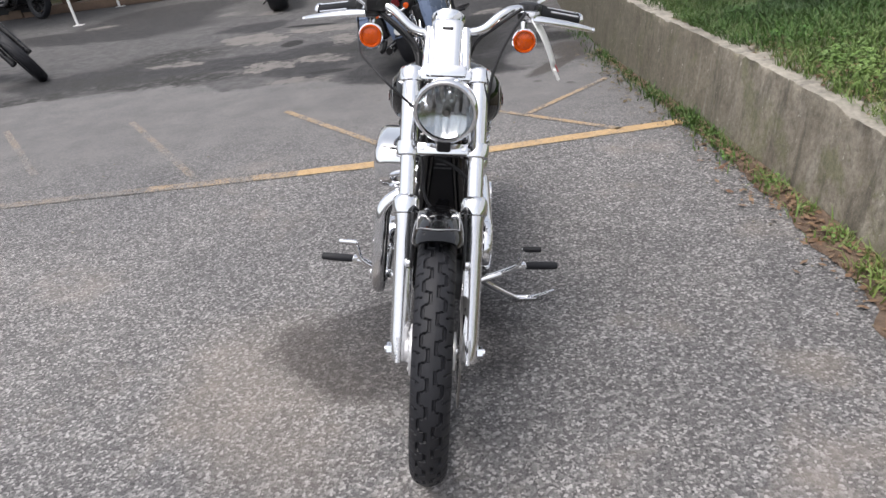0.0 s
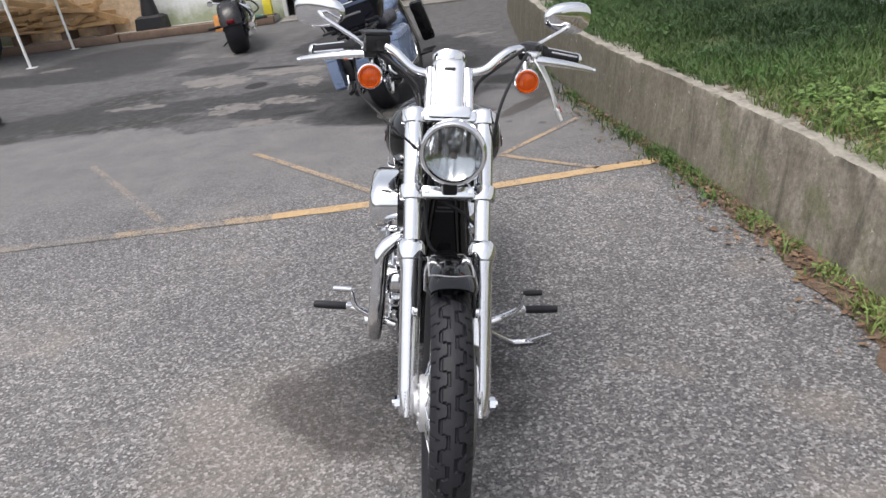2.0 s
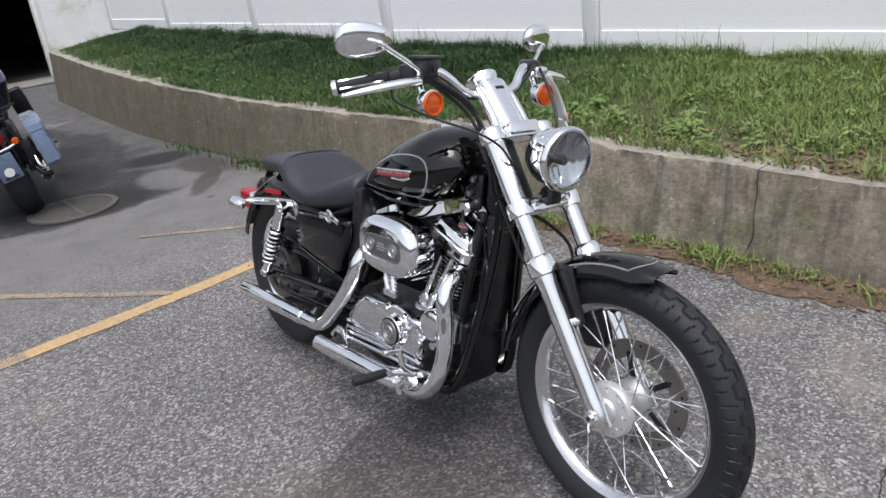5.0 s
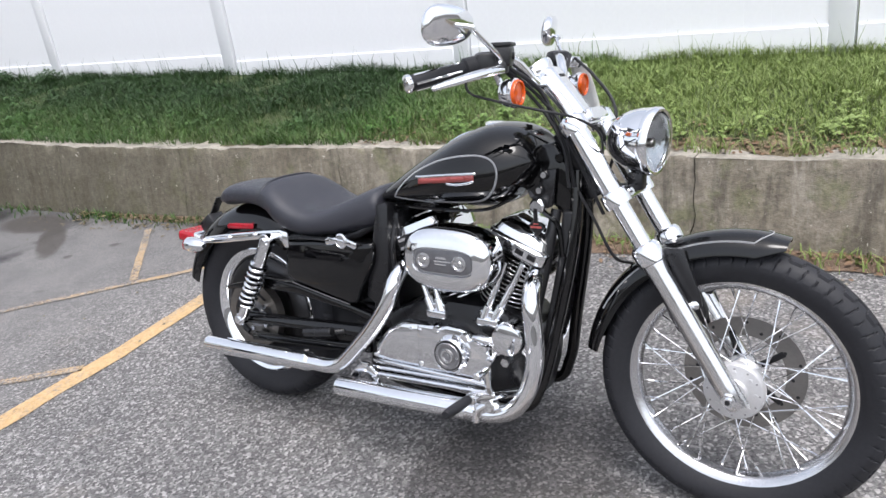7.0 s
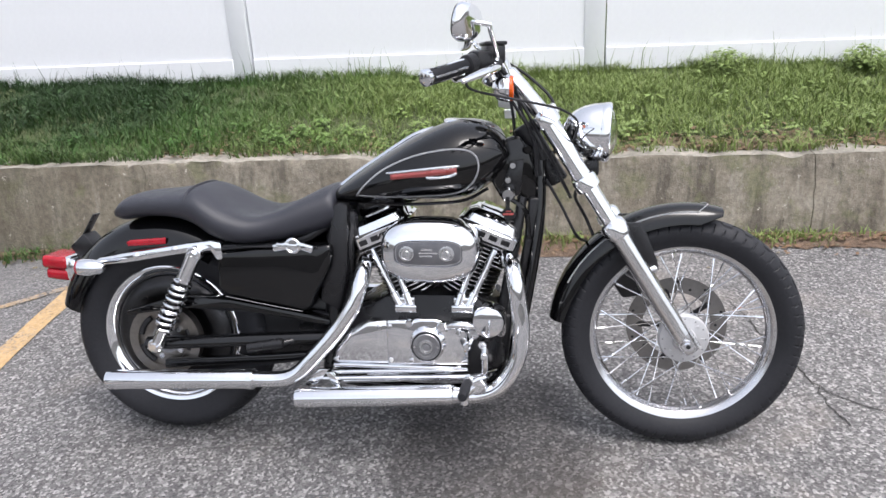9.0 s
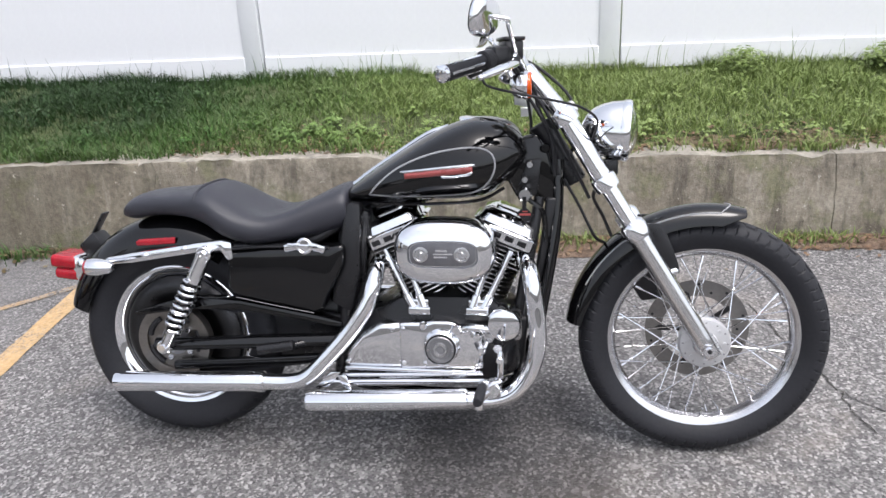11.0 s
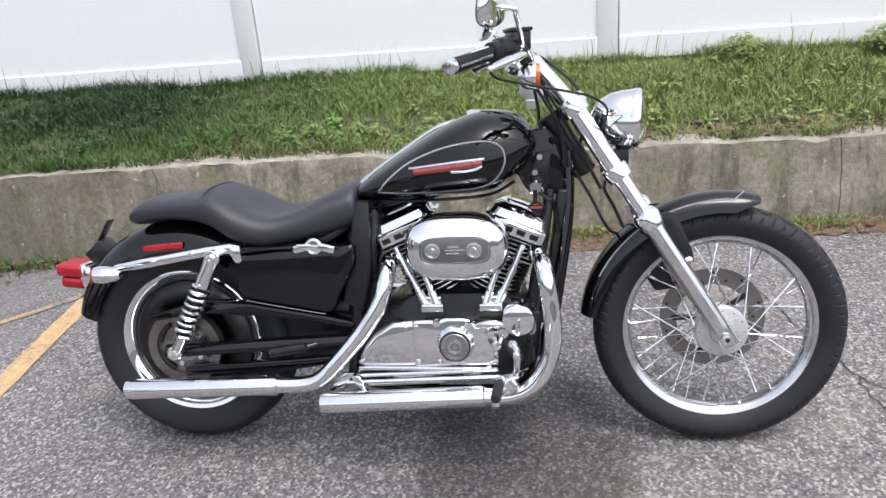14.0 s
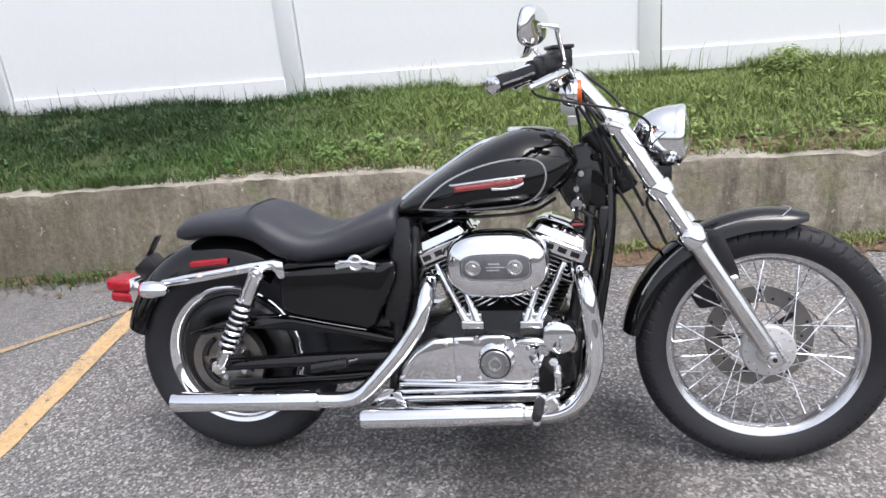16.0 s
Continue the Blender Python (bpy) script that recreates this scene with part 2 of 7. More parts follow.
    crumbs = n.maths("MULTIPLY", stains([(-3.1, 6.6, 0.7, 0.45, 10), (-3.6, 5.75, 0.55, 0.22, -20), (-2.9, 5.3, 1.1, 0.2, -6), (-4.3, 5.2, 0.8, 0.24, 5), (-1.0, 5.85, 0.4, 0.25, 0)], 0.4, 0.9), n.grey(n.noise(7.0, 8, 0.75, at).outputs[0], 0, 0.95, 0.42, 0.5))
    damp = n.mix(crumbs, damp, (0.03, 0.03, 0.027))
    pools = stains([(0.35, 6.5, 0.3, 0.45, 0), (0.85, 5.35, 0.3, 0.22, -20), (-0.02, 4.52, 0.47, 0.4, 0), (0.2, 5.6, 0.28, 0.6, 0), (-0.3, 5.4, 0.35, 0.75, 0), (0.3, 4.42, 0.14, 0.2, 0), (-0.86, 7.05, 0.15, 0.14, 0), (-0.84, 5.79, 0.17, 0.11, -8), (-1.75, 7.62, 0.34, 0.08, -14), (-1.1, 4.98, 0.2, 0.07, 0), (-1.75, 6.55, 0.12, 0.18, 0)], 0.2, 0.9, at)
    damp = n.mix(n.maths("MULTIPLY", pools, 0.95), damp, (0.013, 0.013, 0.013))
    slabs = stains([(-1.5, 7.25, 0.46, 0.2, -14), (-1.16, 6.5, 0.12, 0.32, 0), (-2.33, 7.1, 0.46, 0.27, -40), (-1.76, 5.5, 0.25, 0.19, 0), (-1.27, 5.58, 0.3, 0.16, -15), (-1.38, 4.75, 0.28, 0.11, -8), (0.37, 7.08, 0.16, 0.15, 0), (0.75, 8.3, 0.2, 0.14, 0), (-2.6, 9.1, 0.16, 0.22, 0), (-2.9, 6.1, 0.34, 0.14, -10), (-3.22, 9.5, 0.22, 0.16, 0), (-5.35, 9.75, 0.24, 0.2, 0)], 0.1, 2.2, crook)
    broken = n.grey(n.noise(4.2, 7, 0.72, at).outputs[0], 0.1, 0.9, 0.36, 0.52)
    damp = n.mix(n.maths("MULTIPLY", slabs, broken), damp, (0.215, 0.2, 0.18))
    dry_spot = stains([(0.68, 4.6, 0.22, 0.36, 0)], 0.15, 0.5, at)
    damp = n.mix(dry_spot, damp, older)
    apron = stains([(-2.5, 11.0, 0.9, 2.2, -20)], 0.15, 0.3)
    damp = n.mix(n.maths("MULTIPLY", apron, 0.6), damp, older)
    col = n.mix(m2.outputs[0], col, n.mix(1.0, damp, (0.86, 0.86, 0.87), "MULTIPLY"))
    col = n.mix(n.maths("MULTIPLY", stains([(1.15, 0.28, 0.17, 0.1, -20), (-0.5, 0.3, 0.28, 0.42, 20)], 0.4, 0.8), 0.22), col, (0.28, 0.235, 0.185))
    col = n.mix(n.maths("MULTIPLY", stains([(0.82, 4.26, 0.34, 0.085, 53), (1.0, 4.75, 0.16, 0.3, 0)], 0.15, 0.6, at), 0.85), col, (0.05, 0.044, 0.038))
    # soft shadow of the parked motorcycle, painted as a dark patch under it
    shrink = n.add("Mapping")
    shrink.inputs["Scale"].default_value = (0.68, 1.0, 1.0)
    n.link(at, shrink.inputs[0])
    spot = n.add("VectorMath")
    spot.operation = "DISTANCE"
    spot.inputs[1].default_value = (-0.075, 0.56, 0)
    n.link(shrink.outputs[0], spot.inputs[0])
    under_shade = n.maths("ADD", spot.outputs["Value"], n.maths("MULTIPLY", n.maths("SUBTRACT", n.noise(4.5, 5, 0.6, at).outputs[0], 0.5), 0.4))
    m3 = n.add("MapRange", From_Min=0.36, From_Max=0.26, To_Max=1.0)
    n.link(under_shade, m3.inputs[0])
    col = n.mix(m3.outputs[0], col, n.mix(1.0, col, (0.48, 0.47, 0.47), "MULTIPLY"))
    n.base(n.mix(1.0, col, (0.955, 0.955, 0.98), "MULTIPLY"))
    n.rough(n.mix(m2.outputs[0], (0.82, 0.82, 0.82), n.grey(soaked, 0.9, 0.8)))
    n.bump(n.mix(0.35, chips.outputs["Distance"], grains.outputs["Distance"]), 0.55, 0.006)
    return m


ASPHALT = asphalt()


def worn_paint():
    m = material("worn_yellow_paint", (0.6, 0.35, 0.1), 0.75)
    n = Nodes(m)
    at = n.coords()
    chips = n.add("TexVoronoi", Scale=120.0)
    n.link(at, chips.inputs["Vector"])
    tone = n.add("SeparateColor")
    n.link(chips.outputs["Color"], tone.inputs[0])
    wear = n.maths("ADD", n.maths("MULTIPLY", n.noise(2.2, 6, 0.7, at).outputs[0], 0.8), n.maths("MULTIPLY", tone.outputs[0], 0.2))
    under = n.ramp(tone.outputs[1], (0, (0.05, 0.05, 0.05)), (1, (0.24, 0.23, 0.22)))
    paint = n.ramp(n.noise(30, 4, 0.6, at).outputs[0], (0.3, (0.47, 0.3, 0.125)), (0.7, (0.6, 0.4, 0.19)))
    n.base(n.mix(n.grey(wear, 0.74, 0, 0.46, 0.58), under, paint))
    n.bump(chips.outputs["Distance"], 0.4, 0.005)
    return m


YELLOW = worn_paint()
FADED = YELLOW.copy()
FADED.name = "faded_yellow_paint"
for node in FADED.node_tree.nodes:
    if node.type == "VALTORGB" and abs(node.color_ramp.elements[0].position - 0.46) < 1e-3:
        node.color_ramp.elements[0].position, node.color_ramp.elements[1].position = 0.34, 0.52
        node.color_ramp.elements[0].color = (0.22, 0.22, 0.22, 1)


HALF = YELLOW.copy()
HALF.name = "half_worn_yellow_paint"
for node in HALF.node_tree.nodes:
    if node.type == "VALTORGB" and abs(node.color_ramp.elements[0].position - 0.46) < 1e-3:
        node.color_ramp.elements[0].position, node.color_ramp.elements[1].position = 0.4, 0.56
        node.color_ramp.elements[0].color = (0.5, 0.5, 0.5, 1)

for node in YELLOW.node_tree.nodes:
    if node.type == "VALTORGB" and abs(node.color_ramp.elements[0].position - 0.46) < 1e-3:
        node.color_ramp.elements[1].position, node.color_ramp.elements[0].position = 0.74, 0.52


def concrete():
    m = material("old_concrete", (0.3, 0.27, 0.23), 0.9)
    n = Nodes(m)
    at = n.coords()
    big, mid, small = n.noise(1.1, 5, 0.6, at), n.noise(6, 6, 0.7, at), n.noise(55, 4, 0.7, at)
    drip = n.add("Mapping")
    drip.inputs["Scale"].default_value = (9, 9, 0.9)
    n.link(at, drip.inputs[0])
    runs = n.noise(1.3, 5, 0.6, drip.outputs[0])
    c = n.ramp(mid.outputs[0], (0.34, (0.13, 0.112, 0.086)), (0.48, (0.205, 0.182, 0.145)), (0.66, (0.32, 0.292, 0.24)))
    c = n.mix(n.grey(big.outputs[0], 0, 0.5, 0.46, 0.6), c, (0.15, 0.128, 0.095))
    c = n.mix(n.grey(n.noise(2.7, 6, 0.7, at).outputs[0], 0, 0.5, 0.5, 0.58), c, (0.27, 0.244, 0.19))
    c = n.mix(n.grey(runs.outputs[0], 0, 0.75, 0.52, 0.64), c, (0.085, 0.075, 0.058))
    c = n.mix(n.grey(runs.outputs[0], 0.45, 0, 0.32, 0.42), c, (0.36, 0.335, 0.285))
    c = n.mix(n.grey(n.noise(3.7, 6, 0.72, at).outputs[0], 0, 0.6, 0.53, 0.62), c, (0.14, 0.145, 0.072))
    way = n.add("SeparateXYZ")
    n.link(at, way.inputs[0])
    # shade on the wall's far end, mixed into the concrete colour along y
    far_end_shade = n.add("MapRange", From_Min=1.6, From_Max=4.2, To_Max=0.78)
    n.link(n.maths("ADD", way.outputs[1], n.maths("MULTIPLY", n.maths("SUBTRACT", mid.outputs[0], 0.5), 4.0)), far_end_shade.inputs[0])
    c = n.mix(far_end_shade.outputs[0], c, (0.085, 0.076, 0.052))
    c = n.mix(1.0, c, n.grey(n.noise(34, 5, 0.75, at).outputs[0], 0.78, 1.22, 0.36, 0.64), "MULTIPLY")
    c = n.mix(n.grey(n.noise(21, 5, 0.75, at).outputs[0], 0, 0.8, 0.64, 0.69), c, (0.55, 0.52, 0.45))
    c = n.mix(n.grey(n.noise(27, 5, 0.75, at).outputs[0], 0.8, 0, 0.3, 0.36), c, (0.07, 0.06, 0.045))
    n.base(c)
    n.bump(n.mix(0.5, mid.outputs[0], small.outputs[0]), 0.6, 0.02)
    return m


CONCRETE = concrete()


def earth(name, a, b):
    m = material(name, a, 0.95)
    n = Nodes(m)
    at = n.coords()
    n.base(n.ramp(n.noise(22, 6, 0.75, at).outputs[0], (0.3, a), (0.7, b)))
    n.bump(n.noise(60, 5, 0.7, at).outputs[0], 0.8, 0.02)
    return m


CRACK = earth("crack_grit", (0.02, 0.019, 0.018), (0.06, 0.056, 0.05))
CAP = varied("worn_concrete_edge", (0.26, 0.24, 0.205), 0.9, 0.0, 0.55, 9, 45, 0.7)
DIRT = earth("brown_dirt", (0.07, 0.045, 0.03), (0.2, 0.14, 0.1))
DRY_SOIL = earth("dry_litter_soil", (0.085, 0.068, 0.04), (0.21, 0.17, 0.1))
SOIL = earth("lawn_soil", (0.034, 0.056, 0.014), (0.085, 0.095, 0.04))


def leafy(name, *colours, dry_tone=(0.21, 0.265, 0.08)):
    m = material(name, colours[0], 0.5, 0.0, 0.0, 0.35)
    n = Nodes(m)
    geo = n.t.nodes.new("ShaderNodeNewGeometry")
    stops = [(i / (len(colours) - 1), c) for i, c in enumerate(colours)]
    c = n.ramp(geo.outputs["Random Per Island"], *stops)
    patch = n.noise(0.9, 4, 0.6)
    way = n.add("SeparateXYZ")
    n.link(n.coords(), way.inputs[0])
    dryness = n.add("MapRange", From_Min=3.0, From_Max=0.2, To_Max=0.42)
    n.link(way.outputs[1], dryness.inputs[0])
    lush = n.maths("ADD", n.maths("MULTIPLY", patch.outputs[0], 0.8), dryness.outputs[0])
    # shade on the far lawn, put into the blade colour along y
    far_shade = n.add("MapRange", From_Min=1.5, From_Max=2.8, To_Max=0.95)
    n.link(n.maths("ADD", way.outputs[1], n.maths("MULTIPLY", n.maths("SUBTRACT", patch.outputs[0], 0.5), 3.0)), far_shade.inputs[0])
    # this painted shade deepens from the wall edge towards the fence
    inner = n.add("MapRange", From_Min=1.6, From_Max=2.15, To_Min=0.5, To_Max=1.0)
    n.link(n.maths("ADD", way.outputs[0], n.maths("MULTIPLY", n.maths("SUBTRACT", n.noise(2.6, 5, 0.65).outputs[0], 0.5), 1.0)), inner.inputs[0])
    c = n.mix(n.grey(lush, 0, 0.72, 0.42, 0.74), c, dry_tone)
    c = n.mix(n.maths("MULTIPLY", far_shade.outputs[0], inner.outputs[0]), c, (0.014, 0.042, 0.008))
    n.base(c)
    n.b.inputs["Subsurface Weight"].default_value = 0.0
    return m


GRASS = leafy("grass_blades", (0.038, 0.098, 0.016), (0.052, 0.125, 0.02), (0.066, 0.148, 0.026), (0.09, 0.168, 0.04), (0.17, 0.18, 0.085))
WEED = leafy("weed_leaves", (0.04, 0.11, 0.018), (0.065, 0.16, 0.026), (0.1, 0.21, 0.04))
LEAF_LITTER = leafy("dry_leaves", (0.12, 0.06, 0.035), (0.2, 0.12, 0.07), (0.28, 0.2, 0.13), dry_tone=(0.16, 0.1, 0.06))


def block_wall():
    """White-painted block wall with green growth rising from the ground."""
    m = material("white_block_wall", (0.72, 0.73, 0.72), 0.8)
    n = Nodes(m)
    at = n.coords()
    turn = n.add("Mapping")
    turn.inputs["Rotation"].default_value = (radians(90), 0, 0)
    n.link(at, turn.inputs[0])
    brick = n.add("TexBrick", Scale=1.0, Mortar_Size=0.006, Brick_Width=0.4, Row_Height=0.2)
    brick.inputs["Color1"].default_value = (0.74, 0.75, 0.74, 1)
    brick.inputs["Color2"].default_value = (0.72, 0.73, 0.73, 1)
    brick.inputs["Mortar"].default_value = (0.68, 0.69, 0.68, 1)
    n.link(turn.outputs[0], brick.inputs["Vector"])
    stain = n.noise(1.6, 6, 0.65, at)
    c = n.mix(n.grey(stain.outputs[0], 0, 0.4, 0.45, 0.75), brick.outputs["Color"], (0.5, 0.5, 0.45))
    c = n.mix(n.grey(n.noise(2.6, 5, 0.6, at).outputs[0], 0, 0.5, 0.58, 0.72), c, (0.3, 0.36, 0.17))
    split = n.add("SeparateXYZ")
    n.link(at, split.inputs[0])
    height = n.maths("ADD", split.outputs[2], n.maths("MULTIPLY", n.maths("SUBTRACT", n.noise(3.0, 6, 0.7, at).outputs[0], 0.5), 1.1))
    algae = n.add("MapRange", From_Min=0.6, From_Max=0.15, To_Max=0.8)
    n.link(height, algae.inputs[0])
    c = n.mix(algae.outputs[0], c, (0.2, 0.24, 0.1))
    n.base(c)
    n.bump(brick.outputs["Fac"], -0.12, 0.006)
    return m


BLOCKS = block_wall()


# ---- mesh helpers ----
def link_mesh(name, bm, mat, parent, label="", smooth=38):
    bmesh.ops.recalc_face_normals(bm, faces=bm.faces)
    me = bpy.data.meshes.new(name)
    bm.to_mesh(me)
    bm.free()
    me.materials.append(mat)
    if smooth:
        me.polygons.foreach_set("use_smooth", [True] * len(me.polygons))
        me.set_sharp_from_angle(angle=radians(smooth))
    ob = new(name, me)
    if parent:
        ob.parent = parent
    if label:
        tagged(ob, label)
    return ob


def part(name, bm, mat, parent, label="", smooth=38):
    return link_mesh(name, bm, mat, parent, label, smooth)


def raw(name, verts, faces, mat, parent=None, smooth=False):
    me = bpy.data.meshes.new(name)
    me.from_pydata(verts, [], faces)
    me.materials.append(mat)
    if smooth:
        me.polygons.foreach_set("use_smooth", [True] * len(me.polygons))
    ob = new(name, me)
    if parent:
        ob.parent = parent
    return ob


def thing(name, label, category, m=None, group="", kind=""):
    ob = new(name)
    ob.empty_display_size = 0.1
    if m:
        ob.matrix_world = m
    return tagged(ob, label, category, group, kind)


def join(*bms):
    """One bmesh of several."""
    out = bms[0]
    for b in bms[1:]:
        me = bpy.data.meshes.new("tmp")
        b.to_mesh(me)
        b.free()
        out.from_mesh(me)
        bpy.data.meshes.remove(me)
    return out


def box(c, size, bevel=0.0, turn=(0, 0, 0), seg=2):
    bm = bmesh.new()
    bmesh.ops.create_cube(bm, size=1)
    bmesh.ops.scale(bm, vec=size, verts=bm.verts)
    if bevel:
        bmesh.ops.bevel(bm, geom=bm.edges[:], offset=bevel, segments=seg, affect="EDGES", profile=0.5)
    bmesh.ops.transform(bm, matrix=pose(*c, *turn), verts=bm.verts)
    return bm


def smooth_path(pts, steps=6):
    pts = [Vector(p) for p in pts]
    if steps < 2 or len(pts) < 3:
        return pts
    out = []
    ext = [2 * pts[0] - pts[1]] + pts + [2 * pts[-1] - pts[-2]]
    for i in range(1, len(ext) - 2):
        a, b, c, d = ext[i - 1 : i + 3]
        for k in range(steps):
            t = k / steps
            out.append(0.5 * (2 * b + (c - a) * t + (2 * a - 5 * b + 4 * c - d) * t * t + (3 * b - a - 3 * c + d) * t**3))
    out.append(pts[-1])
    return out


def tube(pts, r, seg=12, steps=6, caps=True, squash=1.0):
    """A pipe along a smooth path; r is one radius or one for each given point."""
    n0 = len(pts)
    path = smooth_path(pts, steps)
    radii = [r] * len(path) if isinstance(r, (int, float)) else list(np.interp(np.linspace(0, n0 - 1, len(path)), range(n0), r))
    bm = bmesh.new()
    t0 = (path[1] - path[0]).normalized()
    side = t0.orthogonal().normalized()
    rings = []
    for i, p in enumerate(path):
        t = (path[min(i + 1, len(path) - 1)] - path[max(i - 1, 0)]).normalized()
        side = (side - t * side.dot(t)).normalized()
        up = t.cross(side)
        rings.append([bm.verts.new(p + (side * math.cos(a) + up * math.sin(a) * squash) * radii[i]) for a in (2 * math.pi * k / seg for k in range(seg))])
    for a, b in zip(rings, rings[1:]):
        for k in range(seg):
            bm.faces.new((a[k], a[(k + 1) % seg], b[(k + 1) % seg], b[k]))
    if caps:
        bm.faces.new(rings[0][::-1])
        bm.faces.new(rings[-1])
    return bm


def lathe(profile, seg=32, m=None, closed=False):
    """Turns (radius, height) pairs round the local z axis, then poses the result by m."""
    bm = bmesh.new()
    rings = []
    for r, h in profile:
        if r < 1e-6:
            rings.append([bm.verts.new((0, 0, h))])
        else:
            rings.append([bm.verts.new((r * math.cos(2 * math.pi * k / seg), r * math.sin(2 * math.pi * k / seg), h)) for k in range(seg)])
    closed = closed or (abs(profile[0][0] - profile[-1][0]) < 1e-6 and profile[0][0] > 1e-4)
    pairs = list(zip(rings, rings[1:])) + ([(rings[-1], rings[0])] if closed else [])
    for a, b in pairs:
        for k in range(seg):
            q = [a[k % len(a)], a[(k + 1) % len(a)], b[(k + 1) % len(b)], b[k % len(b)]]
            q = list(dict.fromkeys(q))
            if len(q) > 2:
                bm.faces.new(q)
    if not closed:
        for ring in (rings[0], rings[-1]):
            if len(ring) > 2:
                bm.faces.new(ring)
    if m:
        bmesh.ops.transform(bm, matrix=m, verts=bm.verts)
    return bm


def along(a, b):
    """The pose whose z axis runs from a towards b."""
    a, b = Vector(a), Vector(b)
    return Matrix.Translation(a) @ (b - a).to_track_quat("Z", "Y").to_matrix().to_4x4()


def rod(a, b, r, seg=12, bevel=0.0):
    h = (Vector(b) - Vector(a)).length
    e = min(bevel, h / 3, r / 2)
    prof = [(0, 0), (r, 0), (r, h), (0, h)] if not e else [(0, 0), (r - e, 0), (r, e), (r, h - e), (r - e, h), (0, h)]
    return lathe(prof, seg, along(a, b))


XAXIS = pose(0, 0, 0, 0, 90, 0)


def wheel_pose(y, z, x=0.0):
    """Turns a lathe's z axis to the local x axis, at the axle (x, y, z)."""
    return pose(x, y, z) @ XAXIS


def plate(pts, x0, x1, bevel=0.0, seg=2):
    """A slab with the outline pts, given as (y, z), from x0 to x1."""
    bm = bmesh.new()
    f = bm.faces.new([bm.verts.new((x0, y, z)) for y, z in pts])
    r = bmesh.ops.extrude_face_region(bm, geom=[f])
    bmesh.ops.translate(bm, vec=(x1 - x0, 0, 0), verts=[v for v in r["geom"] if isinstance(v, bmesh.types.BMVert)])
    if bevel:
        bmesh.ops.bevel(bm, geom=bm.edges[:], offset=bevel, segments=seg, affect="EDGES", profile=0.5)
    return bm


def loft(rings, caps=True):
    bm = bmesh.new()
    rows = [[bm.verts.new(p) for p in r] for r in rings]
    n = len(rows[0])
    for a, b in zip(rows, rows[1:]):
        for k in range(n):
            bm.faces.new((a[k], a[(k + 1) % n], b[(k + 1) % n], b[k]))
    if caps:
        bm.faces.new(rows[0][::-1])
        bm.faces.new(rows[-1])
    return bm


def stadium(cy, cz, hy, hz, n=10):
    """An oval outline with straight sides, as (y, z) pairs."""
    r = min(hy, hz)
    out = []
    for s, off in ((1, 0), (-1, math.pi)):
        for k in range(n + 1):
            a = off - math.pi / 2 + math.pi * k / n
            out.append((cy + s * (hy - r) + r * math.cos(a), cz + r * math.sin(a)))
    return out


def bend(y, table):
    return float(np.interp(y, [a for a, b in table], [b for a, b in table]))


def smooth_table(table, steps=8):
    return [(p.x, p.y) for p in smooth_path([(a, b, 0) for a, b in table], steps)]


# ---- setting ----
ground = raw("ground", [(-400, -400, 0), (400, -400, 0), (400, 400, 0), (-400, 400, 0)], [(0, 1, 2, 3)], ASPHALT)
tagged(ground, "grey worn asphalt car park with damp patches", "ground", kind="structure")


def painted_line(a, b, width, mat, label):
    """A strip of worn paint with a slightly wandering edge."""
    a, b = Vector((*a, 0)), Vector((*b, 0))
    d = b - a
    s = Vector((-d.y, d.x, 0)).normalized()
    n = max(4, int(d.length / 0.05))
    verts, faces = [], []
    for i in range(n + 1):
        p = a + d * i / n
        w = width / 2 * (1 + 0.12 * noise.noise((p.x * 9, p.y * 9, 3)))
        off = 0.006 * noise.noise((p.x * 5, p.y * 5, 8))
        verts += [tuple(p + s * (off + w) + Vector((0, 0, 0.004))), tuple(p + s * (off - w) + Vector((0, 0, 0.004)))]
    faces = [(2 * i, 2 * i + 1, 2 * i + 3, 2 * i + 2) for i in range(n)]
    ob = raw("road_marking", verts, faces, mat)
    return tagged(ob, label, "road marking", "parking bay markings", "structure")


painted_line((1.37, 2.575), (0.0, 2.42), 0.094, YELLOW, "worn yellow bay line painted on asphalt")
painted_line((0.0, 2.42), (-0.85, 2.395), 0.096, YELLOW, "worn yellow bay line painted on asphalt")
painted_line((-0.85, 2.395), (-1.75, 2.387), 0.092, HALF, "worn yellow bay line painted on asphalt")
painted_line((-1.75, 2.387), (-3.0, 2.37), 0.085, FADED, "faded yellow bay line painted on asphalt")
painted_line((1.02, 2.565), (0.02, 3.47), 0.042, HALF, "thin faded yellow hatch line on asphalt")
painted_line((0.53, 3.06), (1.13, 3.7), 0.042, HALF, "thin faded yellow hatch line on asphalt")
painted_line((-0.17, 2.46), (-1.22, 3.78), 0.05, HALF, "faded yellow hatch line on asphalt")
painted_line((-1.5, 2.5), (-2.5, 3.98), 0.05, FADED, "faded yellow hatch line on asphalt")
painted_line((-2.72, 2.9), (-3.65, 4.17), 0.05, FADED, "faded yellow hatch line on asphalt")

# retaining wall: base line of the face, top height and thickness along y
WALL_X = smooth_table([(-6, 1.8), (-2, 1.71), (0.5, 1.62), (1.5, 1.555), (2.6, 1.45), (3.8, 1.3), (5, 1.22), (6.4, 1.16), (8, 1.22), (10.3, 1.38)])
WALL_Z = [(-6, 0.4), (-0.9, 0.405), (0.49, 0.405), (0.51, 0.415), (1.25, 0.415), (1.32, 0.44), (2.4, 0.445), (3.8, 0.46), (5, 0.48), (6.4, 0.53), (8, 0.57), (10.3, 0.64)]
BATTER, THICK = 0.06, 0.26


